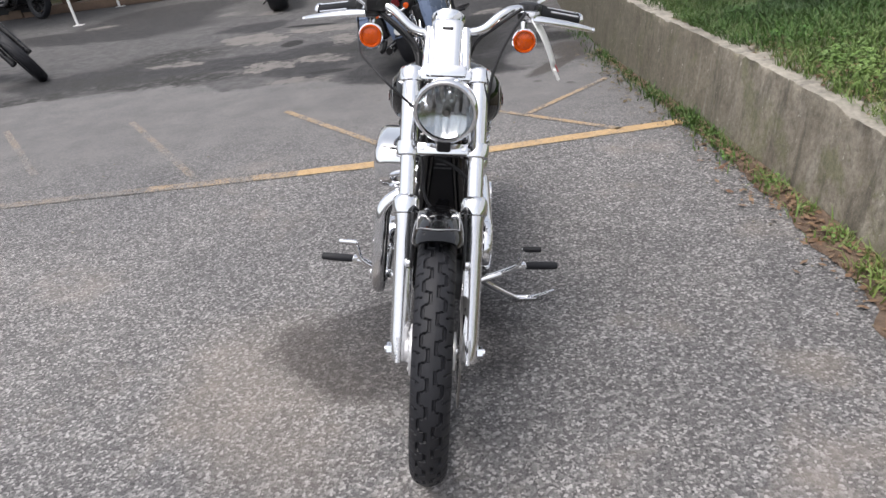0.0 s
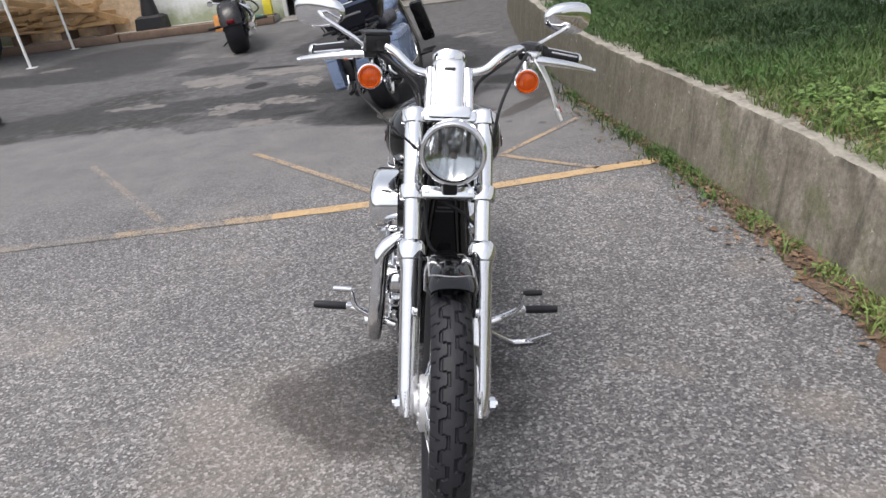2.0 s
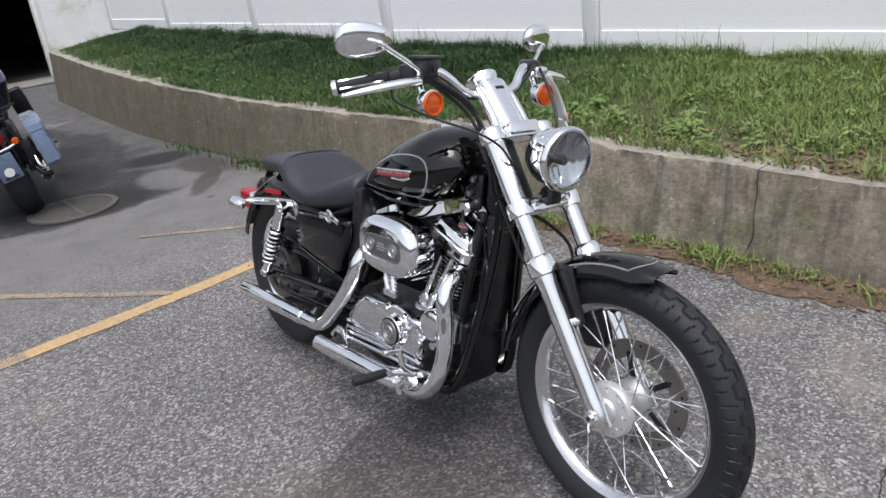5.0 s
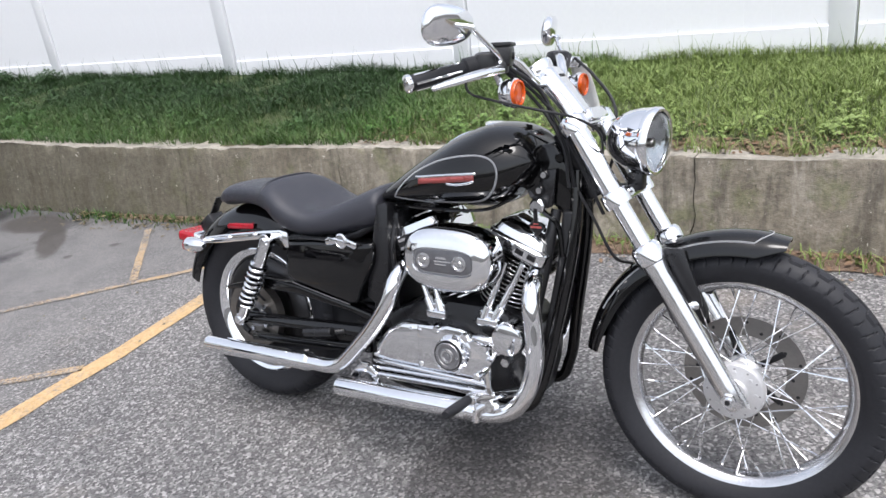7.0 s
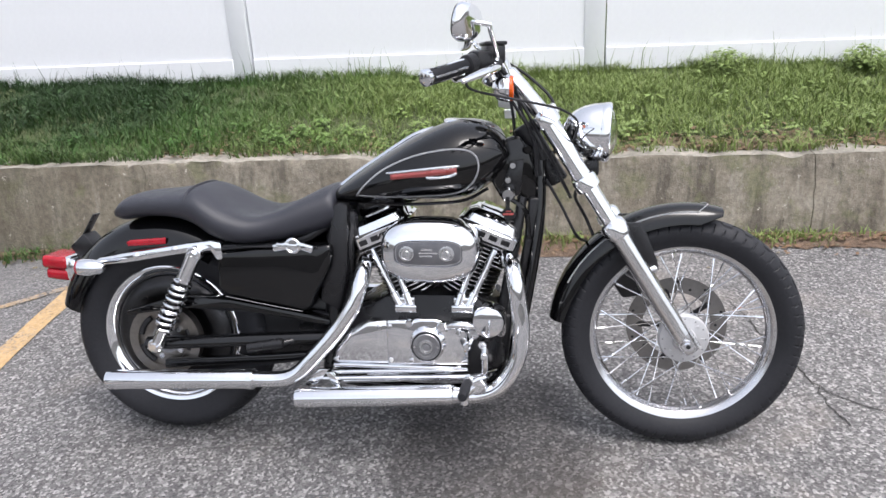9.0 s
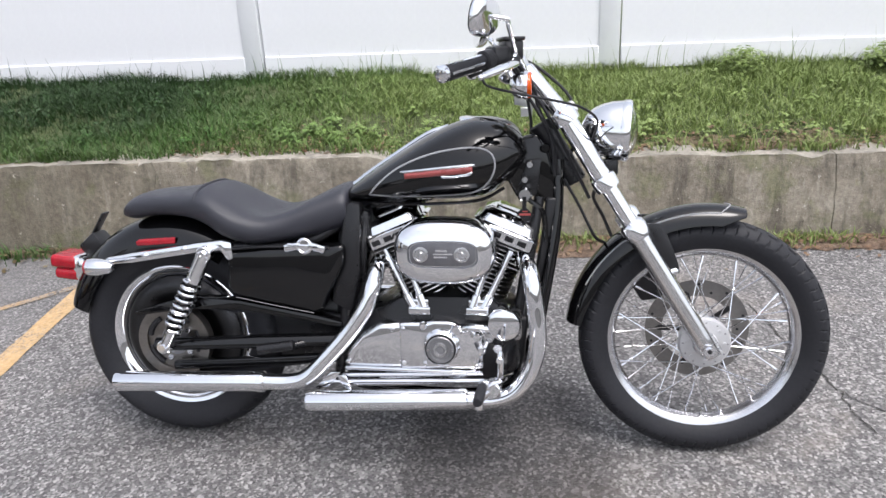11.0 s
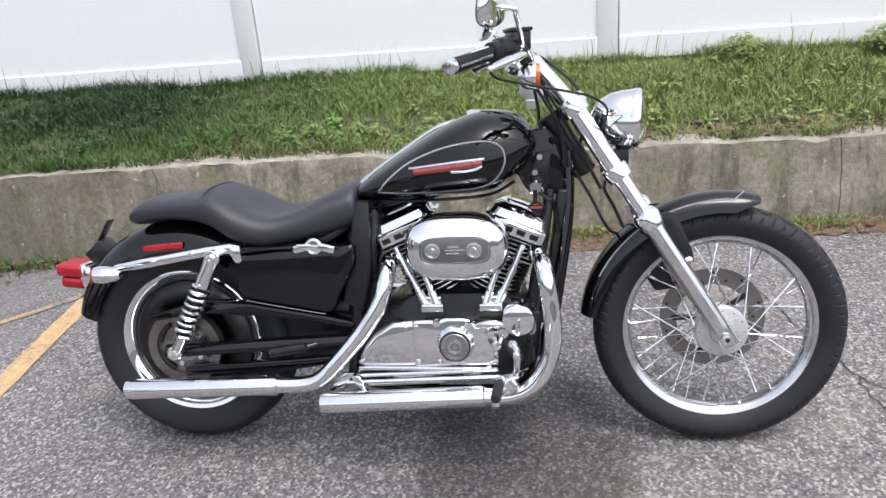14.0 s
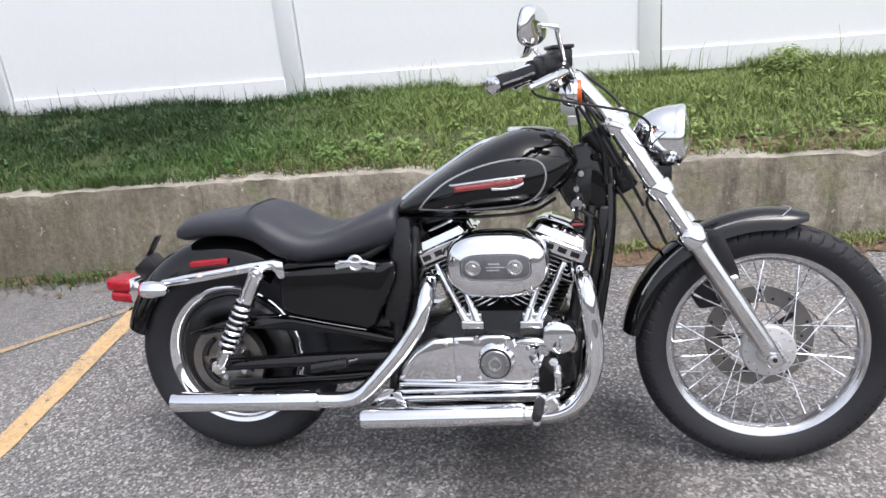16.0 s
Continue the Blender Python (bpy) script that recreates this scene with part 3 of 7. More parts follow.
def wall_face(y):
    return bend(y, WALL_X)


def wall_top(y):
    return bend(y, WALL_Z)


wall = thing("retaining_wall", "low weathered concrete retaining wall holding a grass bank", "retaining wall", kind="structure")


def joint_line(y, z):
    """How far the joint at y wanders along the wall at the height z."""
    return 0.02 * noise.noise((y * 3.1, z * 6, 4)) + 0.016 * noise.noise((y * 3.1, z * 21, 9))


def wall_block(y0, y1):
    """One cast length of the wall, its top edge chipped and uneven."""
    n = max(8, int((y1 - y0) / 0.035))
    rings = []
    g = 0.0022
    for i in range(n + 1):
        y = y0 + g + (y1 - y0 - 2 * g) * i / n
        x, z = wall_face(y), wall_top(y)
        chip = max(0, noise.noise((y * 7, 2, 1)) - 0.12) * 0.05 + 0.012 * abs(noise.noise((y * 24, 5, 1))) + 0.006 * abs(noise.noise((y * 60, 5, 1)))
        drop = 0.014 * noise.noise((y * 3, 9, 2)) + 0.008 * noise.noise((y * 17, 9, 4))
        prof = [(x - 0.004, -0.1)]
        for k in range(9):
            f = k / 8
            zz = f * (z - chip * 0.9)
            prof.append((x + BATTER * f + 0.009 * noise.noise((y * 4, zz * 5, 6)) + 0.004 * noise.noise((y * 19, zz * 19, 7)), zz))
        prof += [(x + BATTER + chip * 0.6, z + drop - chip * 0.25), (x + BATTER + 0.05 + chip, z + drop), (x + BATTER + 0.16, z + drop + 0.004), (x + THICK + BATTER, z - 0.01), (x + THICK + BATTER, -0.1)]
        w0, w1 = max(0.0, 1 - (y - y0) / 0.2), max(0.0, 1 - (y1 - y) / 0.2)
        rings.append([(px, y + w0 * joint_line(y0, pz) + w1 * joint_line(y1, pz), pz) for px, pz in prof])
    ob = part("wall_block", loft(rings), CONCRETE, wall, smooth=50)
    ob.data.materials.append(CAP)
    for f in ob.data.polygons:
        if f.normal.z > 0.75:
            f.material_index = 1
    return ob


BREAKS = (-6, -3.3, -0.9, 0.5, 2.4, 3.55, 4.7, 5.9, 7.2, 8.7, 10.3)
for a, b in zip(BREAKS, BREAKS[1:]):
    wall_block(a, b)

FENCE_X = [(-8, 3.4), (0.07, 3.08), (2.36, 2.98), (4.47, 2.84), (6.75, 2.76), (9.2, 2.72), (14, 2.7)]


def lawn_z(x, y):
    a, b = wall_face(min(max(y, -6), 10.3)) + BATTER + 0.055, bend(y, FENCE_X)
    f = min(max((x - a) / (b - a), 0), 1.4)
    lip = wall_top(min(max(y, -6), 10.3)) - 0.012
    rise = bend(y, [(-6, 0.2), (0, 0.22), (2.4, 0.18), (4.6, 0.2), (7, 0.16), (10, 0.14)])
    return lip + rise * (1.35 * f - 0.35 * f * f) + 0.018 * noise.noise((x * 2.3, y * 2.3, 1)) + 0.008 * noise.noise((x * 9, y * 9, 2))


def lawn():
    ys = np.linspace(-6, 10.3, 330)
    fs = np.linspace(0, 1, 46)
    verts, nx = [], len(fs)
    for y in ys:
        a = wall_face(y) + BATTER + 0.05 + 0.012 * noise.noise((y * 6, 3, 3))
        for f in fs:
            x = a + (8.0 - a) * f**2
            verts.append((x, y, lawn_z(x, y)))
    faces = [(j * nx + i, j * nx + i + 1, (j + 1) * nx + i + 1, (j + 1) * nx + i) for j in range(len(ys) - 1) for i in range(nx - 1)]
    ob = raw("lawn", verts, faces, SOIL, None, True)
    ob.data.materials.append(DRY_SOIL)
    for f in ob.data.polygons:
        c = f.center
        bare = bend(c.y, [(-6, 0.2), (0.3, 0.16), (0.9, 0.12), (1.3, 0.06), (2.2, 0.02), (4, 0.0)])
        if c.x - wall_face(min(max(c.y, -6), 10.3)) - BATTER - 0.05 < bare * (1 + 0.9 * noise.noise((c.x * 4, c.y * 4, 7))):
            f.material_index = 1
    return tagged(ob, "grassy bank sloping up from wall to fence", "lawn", kind="structure")


lawn()

# strip of dirt along the foot of the wall
dirt_verts, dirt_faces = [], []
DY = np.linspace(-6, 4.2, 240)
for y in DY:
    w = 0.1 + 0.09 * noise.noise((y * 1.7, 4, 4)) + 0.035 * noise.noise((y * 9, 4, 5))
    w *= bend(y, [(-6, 1.7), (0.5, 1.5), (2.2, 0.9), (4.2, 0.3)])
    x = wall_face(y)
    for f in (0, 0.25, 0.5, 0.75, 1):
        h = 0.004 + 0.022 * f + 0.006 * noise.noise((y * 12, f * 4, 3)) * (f > 0)
        dirt_verts.append((x - max(w, 0.02) * (1 - f) + 0.004 * f, y, h))
dirt_faces = [(j * 5 + i, j * 5 + i + 1, j * 5 + i + 6, j * 5 + i + 5) for j in range(len(DY) - 1) for i in range(4)]
tagged(raw("dirt_strip", dirt_verts, dirt_faces, DIRT, None, True), "brown dirt gathered along the wall foot", "dirt", kind="structure")

# white vinyl privacy fence
FENCE_POSTS = [-4.5, -2.22, 0.07, 2.36, 4.47, 6.75, 9.05, 11.3]


def vinyl_fence(y0, y1):
    x0, x1 = bend(y0, FENCE_X), bend(y1, FENCE_X)
    zb = min(lawn_z(x0, y0), lawn_z(x1, y1)) - 0.02
    ang = math.degrees(math.atan2(-(x1 - x0), y1 - y0))
    length = math.hypot(x1 - x0, y1 - y0)
    panel = thing("privacy_fence", "tall white vinyl privacy fence length on a grass bank", "fence", pose(x0, y0, zb, 0, 0, ang), "white fence lengths")
    clear = length - 0.13
    for z, h in ((0.1, 0.14), (1.72, 0.14)):
        part("rail", box((-0.036, length / 2 - 0.004, z), (0.05, clear - 0.008, h), 0.004, seg=1), WHITE_VINYL, panel)
    n = 15
    w = (clear - 0.008) / n
    master = None
    for i in range(n):
        if master is None:
            master = part("board", box((-0.036, 0, 0.91), (0.022, w - 0.0001, 1.52), 0.0002, seg=1), WHITE_VINYL, panel)
            ob = master
        else:
            ob = new("board", master.data)
            ob.parent = panel
        ob.location = (0, 0.065 + w * (i + 0.5), 0)
    return panel


def fence_post(y):
    x = bend(y, FENCE_X)
    z = lawn_z(x, y) - 0.05
    post = thing("fence_post", "square white vinyl fence post with a flat cap", "fence post", pose(x, y, z), "white fence posts")
    part("shaft", box((0, 0, 0.95), (0.127, 0.127, 1.9), 0.006), WHITE_VINYL, post)
    part("cap", join(box((0, 0, 1.91), (0.145, 0.145, 0.025), 0.006), box((0, 0, 1.94), (0.1, 0.1, 0.04), 0.015)), WHITE_VINYL, post)


for y in FENCE_POSTS:
    fence_post(y)
for a, b in zip(FENCE_POSTS, FENCE_POSTS[1:]):
    vinyl_fence(a, b)

# white workshop with an open garage bay and a doorway
WY = 13.25
GAR0, GAR1, DOOR0, DOOR1, SHOP_H = -2.5, 0.42, 1.18, 2.15, 3.4
building = thing("workshop_building", "white-painted block workshop with an open dark garage bay", "building", kind="structure")


def slab(x0, x1, y0, y1, z0, z1, bevel=0.0):
    return box(((x0 + x1) / 2, (y0 + y1) / 2, (z0 + z1) / 2), (x1 - x0, y1 - y0, z1 - z0), bevel)


for x0, x1, z0 in ((-14, GAR0, 0), (GAR1, DOOR0, 0), (DOOR1, 9, 0)):
    part("wall", slab(x0, x1, WY, WY + 0.2, z0, SHOP_H), BLOCKS, building)
part("lintel", slab(GAR0, GAR1, WY, WY + 0.2, 2.75, SHOP_H), BLOCKS, building)
part("lintel", slab(DOOR0, DOOR1, WY, WY + 0.2, 2.1, SHOP_H), BLOCKS, building)
part("roof", slab(-14.2, 9.2, WY - 0.15, WY + 9.2, SHOP_H, SHOP_H + 0.2), SLAB, building)
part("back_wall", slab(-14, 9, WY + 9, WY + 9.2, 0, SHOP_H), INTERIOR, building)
part("side_wall", slab(-14.2, -14, WY, WY + 9.2, 0, SHOP_H), BLOCKS, building)
part("side_wall", slab(9, 9.2, WY, WY + 9.2, 0, SHOP_H), BLOCKS, building)
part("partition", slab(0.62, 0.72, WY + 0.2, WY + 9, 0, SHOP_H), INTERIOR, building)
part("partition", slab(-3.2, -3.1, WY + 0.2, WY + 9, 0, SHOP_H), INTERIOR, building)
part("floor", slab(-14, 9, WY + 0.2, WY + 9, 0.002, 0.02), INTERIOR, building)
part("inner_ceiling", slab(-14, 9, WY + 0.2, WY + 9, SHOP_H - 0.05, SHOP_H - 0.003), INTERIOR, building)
part("threshold", slab(GAR0 + 0.02, 2.6, WY - 0.75, WY + 0.19, 0.003, 0.03, 0.008), APRON, building)
for x in (GAR0, GAR1, DOOR0, DOOR1):
    s = 1 if x in (GAR0, DOOR0) else -1
    part("jamb", slab(min(x, x + s * 0.07), max(x, x + s * 0.07), WY - 0.03, WY + 0.1, 0.03, 2.74 if x in (GAR0, GAR1) else 2.09, 0.004), WHITE_POLE, building)
part("door_track", box((GAR0 + 0.18, WY + 0.32, 1.4), (0.05, 0.06, 2.7), 0.004), STEEL, building)

# slab and timber edge along the workshop
edging = thing("raised_edging", "raised concrete edging with a dark timber front along the wall", "edging", kind="structure")
part("slab", slab(-14, GAR0 - 0.1, WY - 0.62, WY - 0.002, 0.0, 0.12, 0.015), SLAB, edging)
for x0, x1 in ((-11, -8.1), (-8.08, -5.4), (-5.38, GAR0 - 0.08)):
    part("timber", slab(x0, x1, WY - 0.78, WY - 0.63, 0.0, 0.15, 0.02), TIMBER_EDGE, edging)


def ground_crack(pts, label):
    """A ragged open crack in the asphalt."""
    path = smooth_path([(x, y, 0) for x, y in pts], 10)
    verts = []
    for i, p in enumerate(path):
        d = (path[min(i + 1, len(path) - 1)] - path[max(i - 1, 0)]).normalized()
        s = Vector((-d.y, d.x, 0))
        off = 0.014 * noise.noise((p.x * 30, p.y * 30, 2))
        w = 0.0015 + 0.003 * abs(noise.noise((p.x * 40, p.y * 40, 6)))
        verts += [tuple(p + s * (off + w) + Vector((0, 0, 0.004))), tuple(p + s * (off - w) + Vector((0, 0, 0.004)))]
    faces = [(2 * i, 2 * i + 1, 2 * i + 3, 2 * i + 2) for i in range(len(path) - 1)]
    return tagged(raw("ground_crack", verts, faces, CRACK), label, "crack", kind="structure")


ground_crack([(0.95, -0.36), (0.78, -0.4), (0.6, -0.43), (0.43, -0.48), (0.33, -0.5), (0.24, -0.58), (0.16, -0.7)], "thin dark crack in the asphalt")
ground_crack([(0.28, 4.5), (0.5, 4.4), (0.75, 4.36), (0.95, 4.25), (1.2, 4.3)], "dark crack running from the drain to the wall")
ground_crack([(0.33, -0.5), (0.22, -0.5), (0.1, -0.53)], "thin dark crack branching in the asphalt")


# ---- the parked motorcycle ----
# local axes: x to the rider's left, y from front axle to rear, z up; it leans on its side stand
LEAN_DEG = 9.0
bike = thing("motorcycle", "black and chrome custom motorcycle leaning on its side stand on asphalt", "motorcycle", pose(0.012, 0, 0, 0, LEAN_DEG, 0))
FR, RR = 0.338, 0.317
FA, RA = Vector((0, 0, FR)), Vector((0, 1.525, RR))


def tread_depth(u, v, period):
    """How deep the tread is cut at the way u round the tyre and the place v across it (-1 to 1)."""
    d = 0.0
    for side in (1, -1):
        f = (u / period + (0.25 if side > 0 else 0.0)) % 1.0
        wave = min(1.0, max(-1.0, 9 * (abs(2 * f - 1) - 0.5)))
        if abs(v - side * (0.28 + 0.14 * wave)) < 0.058:
            d = 1.0
        g = (2 * f + 0.35 * side * v) % 1.0
        if side * v > (0.44 if f < 0.5 else 0.6) and g < 0.11:
            d = max(d, 0.9)
    return d


def tyre(centre, radius, width, inner, na, nt, period, depth=0.0065, crown=0.55):
    """A tyre with a round crown, cut tread and plain side walls."""
    bm = bmesh.new()
    hs = radius - inner
    prof = []
    for k in range(nt + 1):
        v = -1 + 2 * k / nt
        a = v * math.radians(78)
        prof.append((v, width / 2 * math.sin(a) / math.sin(math.radians(78)), radius - hs * crown * (1 - math.cos(a))))
    edge = prof[-1][2]
    sides = [(0.985, edge - (edge - inner) * 0.25), (0.93, edge - (edge - inner) * 0.5), (0.8, edge - (edge - inner) * 0.78), (0.66, inner), (0.55, inner - 0.006)]
    rows = []
    for i in range(na):
        a = 2 * math.pi * i / na
        ring = [(-width / 2 * w, r) for w, r in reversed(sides)]
        for v, x, r in prof:
            ring.append((x, r - depth * (tread_depth(a * radius, v, period) if depth else 0)))
        ring += [(width / 2 * w, r) for w, r in sides]
        rows.append([bm.verts.new((centre[0] + x, centre[1] + r * math.cos(a), centre[2] + r * math.sin(a))) for x, r in ring])
    n = len(rows[0])
    for i in range(na):
        p, q = rows[i], rows[(i + 1) % na]
        for k in range(n - 1):
            bm.faces.new((p[k], p[k + 1], q[k + 1], q[k]))
    return bm


def ring_profile(r0, r1, h):
    return [(r0, -h), (r1, -h), (r1, h), (r0, h)]


# front wheel: wire spokes, chrome rim, disc on the rider's left
fw = part("front_wheel", join(
    lathe([(0.016, -0.075), (0.03, -0.075), (0.034, -0.066), (0.066, -0.062), (0.07, -0.056), (0.07, -0.04), (0.05, -0.034), (0.03, -0.02), (0.03, 0.03), (0.045, 0.04), (0.05, 0.05), (0.05, 0.056), (0.016, 0.058)], 40, wheel_pose(0, FR)),
    *[rod((-0.067, 0.05 * math.cos(a), FR + 0.05 * math.sin(a)), (-0.06, 0.05 * math.cos(a), FR + 0.05 * math.sin(a)), 0.005, 8) for a in np.linspace(0, 2 * math.pi, 9)[:-1]]), HUB_ALLOY, bike, "satin alloy hub of the spoked front wheel")
part("tyre", tyre(FA, FR, 0.092, 0.259, 660, 60, 2.1237 / 33), RUBBER, fw, "black grooved front tyre")
RIM_SECTION = [(0.277, -0.034), (0.281, -0.032), (0.28, -0.027), (0.27, -0.026), (0.262, -0.018), (0.256, -0.006), (0.256, 0.006), (0.262, 0.018), (0.27, 0.026), (0.28, 0.027), (0.281, 0.032), (0.277, 0.034), (0.266, 0.031), (0.253, 0.018), (0.247, 0.0), (0.253, -0.018), (0.266, -0.031)]
part("rim", lathe([(r - 0.0135, 0.9 * h) for r, h in RIM_SECTION], 96, wheel_pose(0, FR), True), RIM_CHROME, fw, "dull chrome front rim")
disc = part("brake_disc", lathe(ring_profile(0.098, 0.145, 0.0025), 64, wheel_pose(0, FR, 0.066)), DISC_STEEL, fw, "dark drilled steel brake disc")
part("disc_carrier", join(*[box((0.064, 0.075 * math.cos(a), FR + 0.075 * math.sin(a)), (0.005, 0.07, 0.016), 0.002, (math.degrees(a), 0, 0), 1) for a in np.linspace(0, 2 * math.pi, 6)[:-1]]), SATIN, fw)
for k in range(20):
    a = 2 * math.pi * k / 20
    r = 0.112 + 0.02 * (k % 2)
    part("drill_hole", rod((0.0632, r * math.cos(a), FR + r * math.sin(a)), (0.0688, r * math.cos(a), FR + r * math.sin(a)), 0.0042, 8), PLASTIC, fw)


def spoke(sx, swing):
    a0, a1 = 0.0, math.radians(swing)
    p = (sx * (0.05 if sx < 0 else 0.047), (0.062 if sx < 0 else 0.044) * math.cos(a0), (0.062 if sx < 0 else 0.044) * math.sin(a0))
    q = (sx * 0.01, 0.234 * math.cos(a1), 0.234 * math.sin(a1))
    q2 = tuple(Vector(q) + (Vector(p) - Vector(q)).normalized() * 0.022)
    return join(rod(p, q, 0.0019, 6), rod(q, q2, 0.0034, 6))


for sx in (-1, 1):
    for swing in (52, -52):
        master = None
        for k in range(10):
            if master is None:
                master = part("spoke", spoke(sx, swing), CHROME, fw)
                ob = master
            else:
                ob = new("spoke", master.data)
                ob.parent = fw
            ob.matrix_basis = pose(0, 0, FR, 36 * k + (9 if sx > 0 else 0) + (18 if swing < 0 else 0), 0, 0)
for k in range(12):
    a = 2 * math.pi * k / 12
    part("hub_hole", rod((-0.063, 0.0585 * math.cos(a), FR + 0.0585 * math.sin(a)), (-0.0642, 0.0585 * math.cos(a), FR + 0.0585 * math.sin(a)), 0.0026, 8), CAST, fw)
part("axle_bore", rod((-0.128, 0, FR), (-0.1288, 0, FR), 0.006, 12), PLASTIC, fw)
part("axle", join(rod((-0.128, 0, FR), (0.132, 0, FR), 0.0095, 16), rod((-0.122, 0, FR), (-0.108, 0, FR), 0.017, 6), rod((0.112, 0, FR), (0.126, 0, FR), 0.017, 6)), CHROME, fw)

# fork: line from the axle back to the top clamp
FD = Vector((0, 0.389, 0.622)).normalized()


def on_fork(d, x=0.0, ahead=0.0):
    """A point d metres up the fork from the axle; ahead: metres in front of its line."""
    return Vector((x, 0, FR)) + FD * d + Vector((0, -FD.z, FD.y)) * ahead


FORK_X = 0.09
for s in (-1, 1):
    x = s * FORK_X
    leg = part("fork_leg", lathe([(0, -0.03), (0.02, -0.03), (0.024, -0.02), (0.026, 0.03), (0.0265, 0.33), (0.029, 0.35), (0.029, 0.362), (0, 0.362)], 24, along(on_fork(0, x), on_fork(1, x))), SLIDER, bike, "polished alloy fork slider")
    part("axle_clamp", join(box(on_fork(0, x), (0.03, 0.05, 0.055), 0.012, (-31, 0, 0)), rod(on_fork(0.03, x - 0.002, 0.024), on_fork(-0.034, x - 0.002, 0.024), 0.006, 8)), ALLOY, leg)
    part("dust_collar", lathe([(0.028, 0.352), (0.034, 0.356), (0.036, 0.366), (0.036, 0.388), (0.033, 0.398), (0.027, 0.404)], 24, along(on_fork(0, x), on_fork(1, x))), CHROME, leg, "chrome dust collar")
    part("fork_tube", rod(on_fork(0.39, x), on_fork(0.735, x), 0.0215, 24), CHROME, leg, "chrome fork tube")
    part("tube_cover", rod(on_fork(0.545, x), on_fork(0.715, x), 0.0255, 24, 0.003), CHROME, leg)
    part("fork_cap", lathe([(0.026, 0.72), (0.03, 0.722), (0.03, 0.742), (0.022, 0.752), (0, 0.754)], 24, along(on_fork(0, x), on_fork(1, x))), CHROME, leg)
lower = part("lower_clamp", join(box(on_fork(0.527, 0, 0.004), (0.14, 0.045, 0.034), 0.01, (-32, 0, 0)), *[lathe([(0.02, 0.508), (0.033, 0.51), (0.034, 0.516), (0.034, 0.541), (0.032, 0.546), (0.02, 0.547)], 24, along(on_fork(0, s * FORK_X), on_fork(1, s * FORK_X))) for s in (-1, 1)]), CHROME, bike, "chrome lower fork clamp")
for s in (-1, 1):
    part("bolt", rod(on_fork(0.528, s * 0.055, 0.02), on_fork(0.528, s * 0.055, 0.034), 0.007, 6), CHROME, lower)
upper = part("upper_clamp", join(box(on_fork(0.728, 0, -0.004), (0.16, 0.06, 0.032), 0.01, (-32, 0, 0)), *[lathe([(0.02, 0.708), (0.034, 0.71), (0.035, 0.716), (0.035, 0.741), (0.031, 0.747), (0.02, 0.748)], 24, along(on_fork(0, s * FORK_X), on_fork(1, s * FORK_X))) for s in (-1, 1)]), CHROME, bike, "chrome upper fork clamp")
part("clamp_cover", box(on_fork(0.735, 0, 0.03), (0.11, 0.02, 0.034), 0.008, (-32, 0, 0)), CHROME, upper)
part("steering_neck", join(rod((0, 0.352, 0.775), (0, 0.45, 0.935), 0.032, 20, 0.004), box((0, 0.46, 0.83), (0.07, 0.09, 0.12), 0.02)), SATIN, bike)

# headlamp
HL = pose(0.005, 0.221, 0.91, 0, 0, -7) @ pose(0, 0, 0, 90 + 3, 0, 0) @ Matrix.Scale(1.05, 4)
lamp = part("headlight", lathe([(0.0, -0.112), (0.02, -0.11), (0.038, -0.101), (0.054, -0.085), (0.066, -0.062), (0.0735, -0.036), (0.0765, -0.008), (0.07, -0.008), (0.066, -0.036), (0.058, -0.06), (0.046, -0.078), (0.0, -0.1)], 48, HL), CHROME, bike, "round chrome headlight shell")
part("bezel", lathe([(0.076, -0.012), (0.0785, -0.004), (0.0785, 0.006), (0.074, 0.012), (0.0685, 0.011), (0.0685, -0.006)], 48, HL, True), CHROME, lamp, "chrome headlight ring")
flute = bmesh.new()
rings_ = []
for r in np.linspace(0.068, 0.012, 12):
    row = []
    for k in range(56):
        a = 2 * math.pi * k / 56
        x, y = r * math.cos(a), r * math.sin(a)
        tri = abs((x / 0.019 + 0.5) % 1.0 - 0.5) * 2
        depth = -0.03 * (1 - (r / 0.068) ** 2) - 0.002 - (0.0035 * tri if 0.02 < r < 0.064 else 0)
        row.append(flute.verts.new(HL @ Vector((x, y, depth))))
    rings_.append(row)
for p, q in zip(rings_, rings_[1:]):
    for k in range(56):
        flute.faces.new((p[k], p[(k + 1) % 56], q[(k + 1) % 56], q[k]))
flute.faces.new(rings_[-1])
part("reflector", flute, REFLECTOR, lamp, "fluted headlight reflector", 25)
part("bulb_shield", lathe([(0.0, 0.0), (0.008, -0.001), (0.011, -0.006), (0.011, -0.05), (0.0, -0.05)], 20, HL @ pose(0, -0.004, 0)), STEEL, lamp)
part("lens", lathe([(0.0, 0.03), (0.03, 0.0265), (0.055, 0.017), (0.0685, 0.006), (0.0685, 0.003), (0.055, 0.014), (0.03, 0.0235), (0.0, 0.027)], 40, HL), GLASS, lamp, "clear glass headlight lens")
part("mount_block", join(box((0.003, 0.26, 0.815), (0.04, 0.04, 0.045), 0.008), box((0.003, 0.29, 0.79), (0.05, 0.05, 0.03), 0.006)), SATIN, lamp)

